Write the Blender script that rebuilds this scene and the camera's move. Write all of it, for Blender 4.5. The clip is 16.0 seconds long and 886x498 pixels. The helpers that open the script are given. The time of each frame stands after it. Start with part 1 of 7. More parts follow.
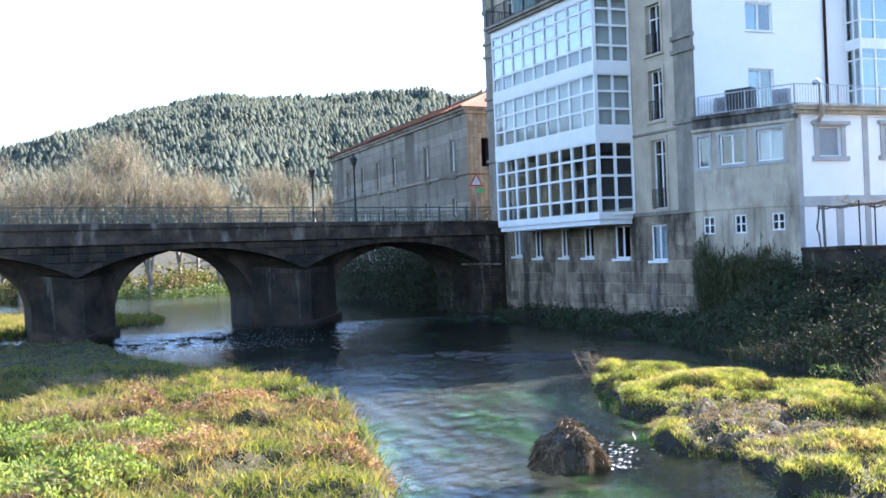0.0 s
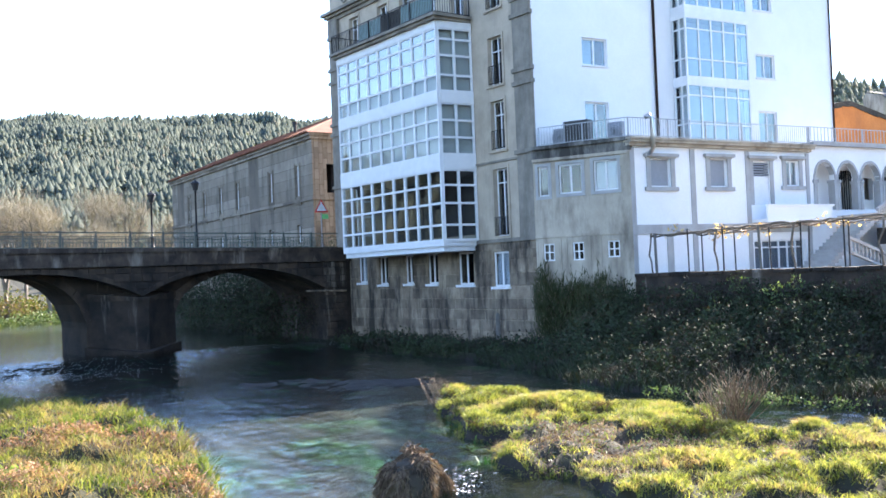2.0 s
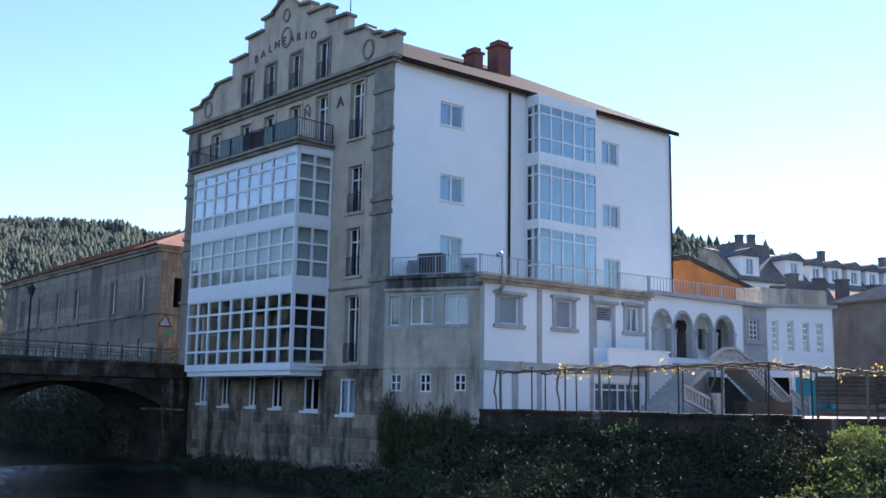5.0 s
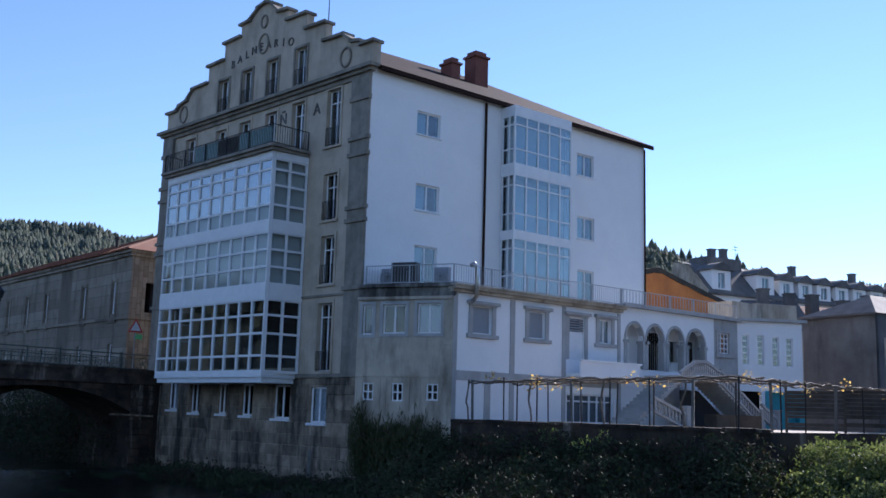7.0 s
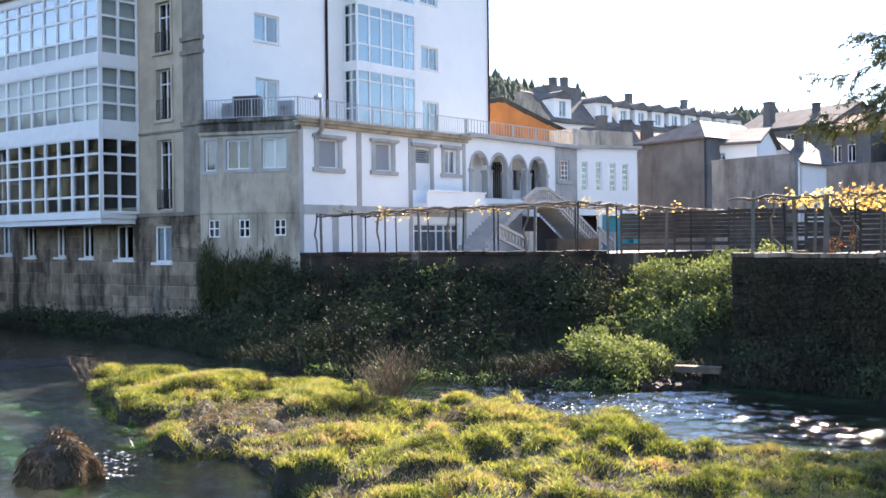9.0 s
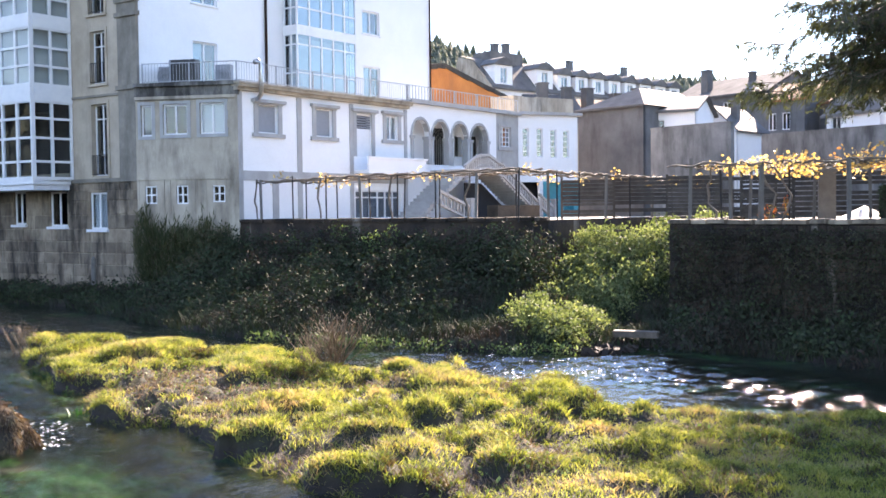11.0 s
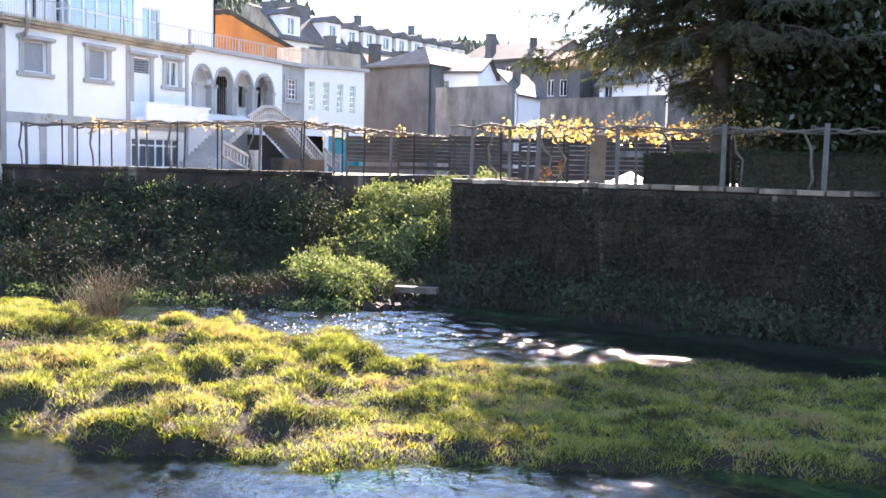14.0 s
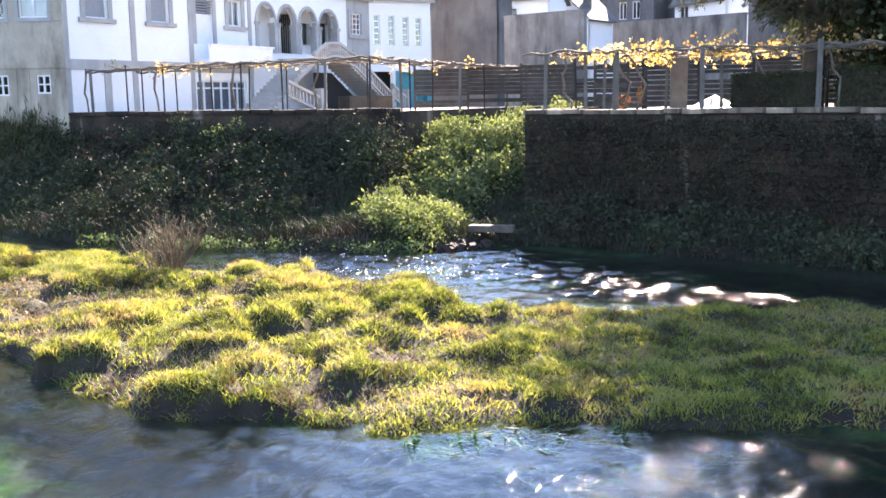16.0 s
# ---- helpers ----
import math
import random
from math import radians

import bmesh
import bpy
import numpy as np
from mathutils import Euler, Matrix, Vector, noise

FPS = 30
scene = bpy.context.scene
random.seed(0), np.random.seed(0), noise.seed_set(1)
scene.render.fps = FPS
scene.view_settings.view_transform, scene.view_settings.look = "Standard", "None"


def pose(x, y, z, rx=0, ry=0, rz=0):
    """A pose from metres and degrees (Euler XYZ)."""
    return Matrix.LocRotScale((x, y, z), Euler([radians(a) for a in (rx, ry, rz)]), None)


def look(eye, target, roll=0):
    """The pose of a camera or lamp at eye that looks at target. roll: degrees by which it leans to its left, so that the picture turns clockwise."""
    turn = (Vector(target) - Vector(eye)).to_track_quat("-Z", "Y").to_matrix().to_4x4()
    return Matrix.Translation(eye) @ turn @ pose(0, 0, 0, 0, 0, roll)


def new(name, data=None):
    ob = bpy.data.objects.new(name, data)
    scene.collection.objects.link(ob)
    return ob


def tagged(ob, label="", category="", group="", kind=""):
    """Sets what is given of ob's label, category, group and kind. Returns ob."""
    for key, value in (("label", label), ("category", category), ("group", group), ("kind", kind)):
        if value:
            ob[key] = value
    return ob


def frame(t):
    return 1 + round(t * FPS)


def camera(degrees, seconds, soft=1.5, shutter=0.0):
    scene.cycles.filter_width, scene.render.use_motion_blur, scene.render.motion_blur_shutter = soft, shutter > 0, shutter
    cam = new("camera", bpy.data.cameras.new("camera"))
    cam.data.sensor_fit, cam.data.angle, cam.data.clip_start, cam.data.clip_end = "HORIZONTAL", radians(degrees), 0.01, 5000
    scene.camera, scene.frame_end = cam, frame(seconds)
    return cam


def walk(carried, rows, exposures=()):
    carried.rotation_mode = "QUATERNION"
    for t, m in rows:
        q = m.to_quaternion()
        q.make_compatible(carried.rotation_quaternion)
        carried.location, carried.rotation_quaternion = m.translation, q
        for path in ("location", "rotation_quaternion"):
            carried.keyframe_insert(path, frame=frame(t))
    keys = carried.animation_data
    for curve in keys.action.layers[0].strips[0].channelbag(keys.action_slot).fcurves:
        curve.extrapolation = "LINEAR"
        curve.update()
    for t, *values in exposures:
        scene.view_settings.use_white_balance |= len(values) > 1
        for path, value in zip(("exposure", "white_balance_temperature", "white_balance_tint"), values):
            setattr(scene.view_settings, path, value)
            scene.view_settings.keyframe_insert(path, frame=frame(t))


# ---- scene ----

# ---- camera: a pan from one spot on the near bank ----
cam = camera(47.7, 16.0, soft=1.6)
# seconds, x, y, z, yaw, pitch, roll
PATH = [
    (0.0, 0.00, 0.00, 4.40, -20.96, 0.32, -2.19),
    (0.5, 0.00, 0.00, 4.40, -23.35, 0.60, -2.08),
    (1.0, 0.00, 0.00, 4.40, -25.97, 0.83, -2.19),
    (1.5, 0.00, 0.00, 4.40, -28.42, 1.08, -2.41),
    (2.0, 0.00, 0.00, 4.40, -29.84, 1.49, -2.26),
    (2.5, 0.00, 0.00, 4.40, -30.48, 1.47, -1.94),
    (3.0, 0.00, 0.00, 4.40, -31.73, 0.85, -1.31),
    (3.5, 0.00, 0.00, 4.40, -33.75, 0.54, -0.66),
    (4.0, 0.00, 0.00, 4.40, -36.14, 1.45, -0.40),
    (4.5, 0.00, 0.00, 4.40, -37.86, 6.32, 0.23),
    (4.7, 0.00, 0.00, 4.40, -37.92, 7.95, 0.58),
    (6.8, 0.00, 0.00, 4.40, -39.65, 10.05, 1.79),
    (7.0, 0.00, 0.00, 4.40, -39.91, 9.25, 1.62),
    (7.5, 0.00, 0.00, 4.40, -40.82, 7.10, 1.02),
    (8.0, 0.00, 0.00, 4.40, -43.10, 4.48, 0.43),
    (8.5, 0.00, 0.00, 4.40, -46.49, 1.94, -0.18),
    (9.0, 0.00, 0.00, 4.40, -48.74, -0.23, -0.63),
    (9.2, 0.00, 0.00, 4.40, -49.46, -1.02, -0.71),
    (11.3, 0.00, 0.00, 4.40, -53.34, -2.60, -0.58),
    (11.5, 0.00, 0.00, 4.40, -54.81, -2.76, -0.50),
    (12.0, 0.00, 0.00, 4.40, -57.56, -2.87, -0.86),
    (12.5, 0.00, 0.00, 4.40, -59.98, -2.98, -1.03),
    (13.0, 0.00, 0.00, 4.40, -62.94, -3.25, -0.03),
    (13.5, 0.00, 0.00, 4.40, -64.89, -3.64, 0.61),
    (14.0, 0.00, 0.00, 4.40, -64.42, -4.65, 1.39),
    (14.5, 0.00, 0.00, 4.40, -62.89, -5.74, 1.01),
    (15.0, 0.00, 0.00, 4.40, -61.66, -6.77, 0.31),
    (15.5, 0.13, 0.07, 4.40, -60.89, -7.65, -0.42),
    (16.0, 1.20, 0.69, 4.40, -60.25, -8.47, -0.92),
]


def eye_pose(x, y, z, yaw, pitch, roll):
    a, b = radians(yaw), radians(pitch)
    way = Vector((-math.sin(a) * math.cos(b), math.cos(a) * math.cos(b), math.sin(b)))
    return look((x, y, z), Vector((x, y, z)) + way * 10, roll)


EXPOSURES = [(0, 2.76, 6550, 17), (3.8, 2.76, 6800, 18), (4.2, 2.62, 6750, 18), (4.5, 2.32, 6600, 18), (4.7, 2.0, 6400, 18), (5.4, 1.26, 6000, 20), (6.8, 0.91, 5850, 21), (7.5, 1.14, 5900, 21), (8.0, 1.56, 6300, 18), (8.6, 2.03, 7000, 20), (9.2, 2.48, 7300, 22), (12.5, 2.78, 7600, 25), (14.5, 2.96, 7500, 25), (16, 2.96, 7500, 25)]
walk(cam, [(r[0], eye_pose(*r[1:])) for r in PATH], EXPOSURES)

# ---- sky and sun ----
SUN_YAW, SUN_UP = -77.5, 27.0
world = bpy.data.worlds.new("sky")
scene.world = world
world.use_nodes = True
wn = world.node_tree.nodes
sky = wn.new("ShaderNodeTexSky")
sky.sky_type, sky.sun_disc = "NISHITA", False
sky.sun_elevation, sky.sun_rotation = radians(SUN_UP), radians(-SUN_YAW)
sky.altitude, sky.air_density, sky.dust_density, sky.ozone_density = 50, 1.0, 0.0, 3.6
world.node_tree.links.new(sky.outputs[0], wn["Background"].inputs[0])
wn["Background"].inputs[1].default_value = 0.105
sun = new("sun", bpy.data.lights.new("sun", "SUN"))
sun.data.energy, sun.data.angle, sun.data.color = 5.0, radians(0.55), (1.0, 0.94, 0.84)
sa, sb = radians(SUN_YAW), radians(SUN_UP)
sun_way = Vector((-math.sin(sa) * math.cos(sb), math.cos(sa) * math.cos(sb), math.sin(sb)))
sun.matrix_world = look(sun_way * 300, (0, 0, 0))

# ---- materials ----
def material(name, rough=0.8, metal=0.0):
    m = bpy.data.materials.new(name)
    m.use_nodes = True
    b = m.node_tree.nodes["Principled BSDF"]
    b.inputs["Roughness"].default_value, b.inputs["Metallic"].default_value = rough, metal
    return m, m.node_tree, b


def ramp(nt, fac, stops):
    r = nt.nodes.new("ShaderNodeValToRGB")
    e = r.color_ramp.elements
    while len(e) < len(stops):
        e.new(0.5)
    for k, (p, c) in zip(e, stops):
        k.position, k.color = p, (*c, 1)
    nt.links.new(fac, r.inputs[0])
    return r.outputs[0]


def noise_tex(nt, scale, detail=5, rough=0.6, stretch=(1, 1, 1), dist=0.0):
    co, mp, n = (nt.nodes.new("ShaderNode" + k) for k in ("NewGeometry", "Mapping", "TexNoise"))
    mp.inputs["Scale"].default_value = stretch
    n.inputs["Scale"].default_value, n.inputs["Detail"].default_value, n.inputs["Roughness"].default_value = scale, detail, rough
    n.inputs["Distortion"].default_value = dist
    nt.links.new(co.outputs["Position"], mp.inputs[0])
    nt.links.new(mp.outputs[0], n.inputs["Vector"])
    return n.outputs["Fac"]


def mix(nt, fac, a, b, kind="MIX"):
    m = nt.nodes.new("ShaderNodeMix")
    m.data_type, m.blend_type = "RGBA", kind
    for k, v in ((0, fac), (6, a), (7, b)):
        if isinstance(v, (int, float)):
            m.inputs[k].default_value = v
        elif isinstance(v, tuple):
            m.inputs[k].default_value = (*v, 1)
        else:
            nt.links.new(v, m.inputs[k])
    return m.outputs[2]


def bump(nt, b, fac, strength=0.4, dist=0.02):
    n = nt.nodes.new("ShaderNodeBump")
    n.inputs["Strength"].default_value, n.inputs["Distance"].default_value = strength, dist
    nt.links.new(fac, n.inputs["Height"])
    nt.links.new(n.outputs[0], b.inputs["Normal"])


def surface(name, stops, stains=None, scale=1.5, fine=14.0, rough=0.85, strength=0.35, dist=0.015, streak=(1, 1, 0.25), metal=0.0, random_value=0.0):
    """A weathered surface: colours over a broad noise, fine grain, and stains that run down."""
    m, nt, b = material(name, rough, metal)
    col = ramp(nt, noise_tex(nt, scale), stops)
    grain = noise_tex(nt, fine, 6, 0.7)
    col = mix(nt, 0.35, col, ramp(nt, grain, [(0.3, (0.55, 0.55, 0.55)), (0.7, (1, 1, 1))]), "MULTIPLY")
    if stains:
        amount, tint, lo, hi = stains
        f = ramp(nt, noise_tex(nt, 0.9, 7, 0.65, streak), [(lo, (0, 0, 0)), (hi, (amount, amount, amount))])
        col = mix(nt, f, col, tint)
    if random_value:
        oi = nt.nodes.new("ShaderNodeObjectInfo")
        v = 1 - random_value
        col = mix(nt, 1.0, col, ramp(nt, oi.outputs["Random"], [(0, (v, v, v)), (1, (1.0, 1.0, 1.0))]), "MULTIPLY")
    nt.links.new(col, b.inputs["Base Color"])
    bump(nt, b, grain, strength, dist)
    return m


def plain(name, colour, rough=0.6, metal=0.0, vary=0.25, scale=6.0):
    d = tuple(c * (1 - vary) for c in colour)
    return surface(name, [(0.3, d), (0.7, colour)], None, scale, scale * 8, rough, 0.15, 0.005, metal=metal)


def foliage(name, stops, rough=0.75, translucent=0.35, spread=1.6, patch=0.35):
    """Leaves: one colour for every leaf, some light passing through."""
    m, nt, b = material(name, rough)
    g = nt.nodes.new("ShaderNodeNewGeometry")
    broad = noise_tex(nt, patch, 4, 0.65)
    add = nt.nodes.new("ShaderNodeMath")
    add.operation = "MULTIPLY_ADD"
    nt.links.new(g.outputs["Random Per Island"], add.inputs[0])
    add.inputs[1].default_value = 0.55
    sub = nt.nodes.new("ShaderNodeMath")
    sub.operation = "MULTIPLY_ADD"
    nt.links.new(broad, sub.inputs[0])
    sub.inputs[1].default_value, sub.inputs[2].default_value = spread, 0.25 - 0.5 * spread
    nt.links.new(sub.outputs[0], add.inputs[2])
    col = ramp(nt, add.outputs[0], stops)
    nt.links.new(col, b.inputs["Base Color"])
    tr = nt.nodes.new("ShaderNodeBsdfTranslucent")
    nt.links.new(mix(nt, 1.0, col, (1.0, 1.0, 0.6), "MULTIPLY"), tr.inputs[0])
    ms = nt.nodes.new("ShaderNodeMixShader")
    ms.inputs[0].default_value = translucent
    nt.links.new(b.outputs[0], ms.inputs[1])
    nt.links.new(tr.outputs[0], ms.inputs[2])
    nt.links.new(ms.outputs[0], nt.nodes["Material Output"].inputs[0])
    return m


def glass_pane(name, colour, gloss=1.6):
    """Window glass: clear, with a strong sheen towards a flat angle."""
    m, nt, b = material(name, 0.03)
    b.inputs["Base Color"].default_value = (*colour, 1)
    b.inputs["IOR"].default_value = gloss
    b.inputs["Transmission Weight"].default_value = 0.0
    tp = nt.nodes.new("ShaderNodeBsdfTransparent")
    gl = nt.nodes.new("ShaderNodeBsdfGlossy")
    gl.inputs["Roughness"].default_value = 0.02
    tp.inputs[0].default_value = (*colour, 1)
    fr = nt.nodes.new("ShaderNodeLayerWeight")
    fr.inputs[0].default_value = 0.5
    pw, ad = nt.nodes.new("ShaderNodeMath"), nt.nodes.new("ShaderNodeMath")
    pw.operation, ad.operation = "POWER", "MULTIPLY_ADD"
    pw.inputs[1].default_value = 4.0
    f0 = ((gloss - 1) / (gloss + 1)) ** 2
    ad.inputs[1].default_value, ad.inputs[2].default_value = 1 - f0, f0
    nt.links.new(fr.outputs["Facing"], pw.inputs[0])
    nt.links.new(pw.outputs[0], ad.inputs[0])
    ms = nt.nodes.new("ShaderNodeMixShader")
    nt.links.new(ad.outputs[0], ms.inputs[0])
    nt.links.new(tp.outputs[0], ms.inputs[1])
    nt.links.new(gl.outputs[0], ms.inputs[2])
    nt.links.new(ms.outputs[0], nt.nodes["Material Output"].inputs[0])
    return m


M = {}
M["stucco"] = surface("grey_beige_render", [(0.3, (0.40, 0.33, 0.25)), (0.7, (0.55, 0.46, 0.355))], (0.6, (0.14, 0.12, 0.09), 0.5, 0.76), 0.8, 18)
M["trim_stucco"] = surface("carved_stone_trim", [(0.3, (0.20, 0.175, 0.14)), (0.7, (0.31, 0.275, 0.225))], (0.85, (0.09, 0.08, 0.065), 0.45, 0.72), 1.6, 16)
M["white_wall"] = surface("white_painted_wall", [(0.3, (0.80, 0.80, 0.80)), (0.7, (0.87, 0.865, 0.855))], (0.25, (0.55, 0.55, 0.55), 0.6, 0.9), 0.5, 25, strength=0.12)
M["white_paint"] = surface("white_window_paint", [(0.3, (0.70, 0.71, 0.72)), (0.7, (0.80, 0.80, 0.80))], (0.3, (0.45, 0.44, 0.40), 0.6, 0.85), 2.0, 30, 0.5, 0.1)
M["granite"] = surface("weathered_granite", [(0.3, (0.19, 0.135, 0.09)), (0.7, (0.45, 0.36, 0.26))], (0.94, (0.03, 0.024, 0.018), 0.46, 0.62), 0.9, 12, strength=0.6, random_value=0.5)
# near-black brown with pale streaks, for the bridge and river walls
M["granite_dark"] = surface("dark_brown_granite", [(0.36, (0.012, 0.0075, 0.0045)), (0.64, (0.085, 0.054, 0.034))], (0.8, (0.34, 0.29, 0.24), 0.60, 0.71), 0.8, 10, strength=0.9, dist=0.03, streak=(1, 1, 0.12), random_value=0.6)
M["granite_far"] = surface("ashlar_granite", [(0.3, (0.28, 0.235, 0.18)), (0.7, (0.40, 0.345, 0.275))], (0.8, (0.10, 0.088, 0.07), 0.48, 0.70), 0.6, 9, strength=0.4, random_value=0.25)
M["deck"] = surface("dark_brown_deck_edge", [(0.35, (0.016, 0.010, 0.007)), (0.65, (0.08, 0.054, 0.037))], (0.75, (0.24, 0.20, 0.16), 0.56, 0.70), 1.1, 10, strength=0.9, dist=0.03, streak=(1, 1, 0.3))
M["concrete"] = surface("stained_concrete", [(0.3, (0.38, 0.32, 0.245)), (0.7, (0.53, 0.46, 0.365))], (0.85, (0.13, 0.105, 0.08), 0.45, 0.66), 0.7, 16)
M["parapet"] = surface("blackened_parapet", [(0.3, (0.14, 0.13, 0.115)), (0.7, (0.33, 0.31, 0.275))], (0.95, (0.025, 0.022, 0.018), 0.38, 0.55), 1.2, 14)
M["grey_trim"] = surface("grey_painted_stone_trim", [(0.3, (0.34, 0.335, 0.325)), (0.7, (0.44, 0.435, 0.42))], (0.6, (0.17, 0.165, 0.155), 0.5, 0.78), 1.2, 20)
M["tile"] = surface("terracotta_roof_tile", [(0.3, (0.20, 0.075, 0.04)), (0.7, (0.36, 0.15, 0.085))], (0.5, (0.12, 0.10, 0.07), 0.5, 0.75), 0.9, 8, streak=(1, 1, 1), random_value=0.4)
M["brown_roof"] = surface("brown_roof_sheet", [(0.3, (0.024, 0.013, 0.010)), (0.7, (0.04, 0.022, 0.017))], None, 1.0, 10)
M["brick_red"] = surface("red_chimney_render", [(0.3, (0.15, 0.05, 0.035)), (0.7, (0.23, 0.08, 0.055))], (0.5, (0.10, 0.05, 0.04), 0.5, 0.8), 1.5, 14)
M["orange_wall"] = surface("orange_sprayed_wall", [(0.3, (0.52, 0.16, 0.035)), (0.7, (0.72, 0.26, 0.06))], (0.6, (0.30, 0.12, 0.05), 0.5, 0.75), 0.7, 7, strength=0.7)
# roof grey is lightened to carry the haze over the distant row
M["slate"] = surface("hazy_roof_grey", [(0.3, (0.09, 0.085, 0.083)), (0.7, (0.18, 0.17, 0.16))], (0.5, (0.22, 0.20, 0.17), 0.55, 0.75), 0.7, 7, random_value=0.3)
M["brown_roof"].node_tree.nodes["Principled BSDF"].inputs["Specular IOR Level"].default_value = 0.1
M["iron"] = plain("black_iron", (0.03, 0.03, 0.032), 0.5, 0.6)
M["green_iron"] = plain("dull_green_iron", (0.10, 0.12, 0.10), 0.55, 0.3)
M["rail_paint"] = plain("grey_white_rail_paint", (0.40, 0.41, 0.42), 0.45)
M["steel"] = plain("bright_steel_flue", (0.55, 0.55, 0.56), 0.28, 1.0)
# near-black stands for shade: unlit rooms and the space under the stairs
M["dark_in"] = plain("unlit_dark", (0.035, 0.035, 0.04), 0.9)
M["curtain"] = surface("grey_green_blind", [(0.3, (0.58, 0.585, 0.54)), (0.7, (0.70, 0.70, 0.65))], None, 0.6, 6, streak=(1, 1, 0.1))
M["curtain_white"] = surface("white_net_curtain", [(0.3, (0.55, 0.57, 0.58)), (0.7, (0.70, 0.71, 0.72))], None, 3, 9)
M["shutter"] = plain("grey_roller_shutter", (0.27, 0.285, 0.31), 0.6, 0.1, 0.12)
M["glass"] = glass_pane("window_glass", (0.80, 0.84, 0.86), 1.5)
M["glass_blue"] = glass_pane("coated_glass", (0.66, 0.80, 0.86), 2.1)
M["glass_sky"] = glass_pane("sky_coated_glass", (0.50, 0.64, 0.74), 3.8)
M["glass_green"] = plain("green_screen_glass", (0.20, 0.32, 0.29), 0.25)
M["teal"] = plain("teal_painted_door", (0.02, 0.30, 0.36), 0.5)
M["yard"] = surface("mottled_grey_yard_wall", [(0.3, (0.17, 0.165, 0.16)), (0.7, (0.30, 0.29, 0.275))], (0.85, (0.06, 0.058, 0.055), 0.44, 0.66), 0.6, 9)
M["dark_render"] = surface("sooty_grey_render", [(0.3, (0.095, 0.097, 0.10)), (0.7, (0.17, 0.17, 0.172))], (0.7, (0.05, 0.047, 0.044), 0.48, 0.72), 0.5, 9)
M["wood_dark"] = surface("dark_weathered_wood", [(0.3, (0.05, 0.042, 0.034)), (0.7, (0.11, 0.095, 0.078))], None, 2.0, 22, streak=(0.2, 1, 1), random_value=0.35)
M["wood_grey"] = surface("grey_vine_wood", [(0.3, (0.10, 0.083, 0.066)), (0.7, (0.20, 0.165, 0.13))], None, 4.0, 26)
M["post"] = surface("concrete_vine_post", [(0.3, (0.10, 0.093, 0.082)), (0.7, (0.17, 0.16, 0.145))], (0.5, (0.13, 0.12, 0.1), 0.5, 0.75), 2.0, 20)
M["bark"] = surface("brown_bark", [(0.3, (0.055, 0.042, 0.032)), (0.7, (0.14, 0.11, 0.085))], None, 3.0, 18, strength=0.9, streak=(1, 1, 0.15))
M["bare_wood"] = surface("pale_bare_branches", [(0.3, (0.12, 0.10, 0.08)), (0.7, (0.21, 0.18, 0.145))], None, 1.0, 9)
M["sign_red"] = plain("red_sign_border", (0.55, 0.03, 0.03), 0.4)
M["sign_white"] = plain("white_sign_face", (0.75, 0.75, 0.75), 0.4)
M["sign_green"] = plain("green_street_sign", (0.02, 0.30, 0.14), 0.4)
M["black_plastic"] = plain("black_fan_housing", (0.02, 0.02, 0.022), 0.5)
nt = M["granite_far"].node_tree
bc = nt.nodes["Principled BSDF"].inputs["Base Color"].links[0].from_socket
co, mp, bt = (nt.nodes.new("ShaderNode" + k) for k in ("TexCoord", "Mapping", "TexBrick"))
mp.inputs["Rotation"].default_value = (radians(90), 0, radians(90))
nt.links.new(co.outputs["Object"], mp.inputs[0])
nt.links.new(mp.outputs[0], bt.inputs["Vector"])
for k, v in (("Scale", 1.0), ("Mortar Size", 0.022), ("Brick Width", 0.8), ("Row Height", 0.38)):
    bt.inputs[k].default_value = v
bt.inputs["Color1"].default_value, bt.inputs["Color2"].default_value, bt.inputs["Mortar"].default_value = (0.66, 0.63, 0.60, 1), (1, 1, 1, 1), (0.5, 0.48, 0.46, 1)
nt.links.new(mix(nt, 1.0, bc, bt.outputs["Color"], "MULTIPLY"), nt.nodes["Principled BSDF"].inputs["Base Color"])
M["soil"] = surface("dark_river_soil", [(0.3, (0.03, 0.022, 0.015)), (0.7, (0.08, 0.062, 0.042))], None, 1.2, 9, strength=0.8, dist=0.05)


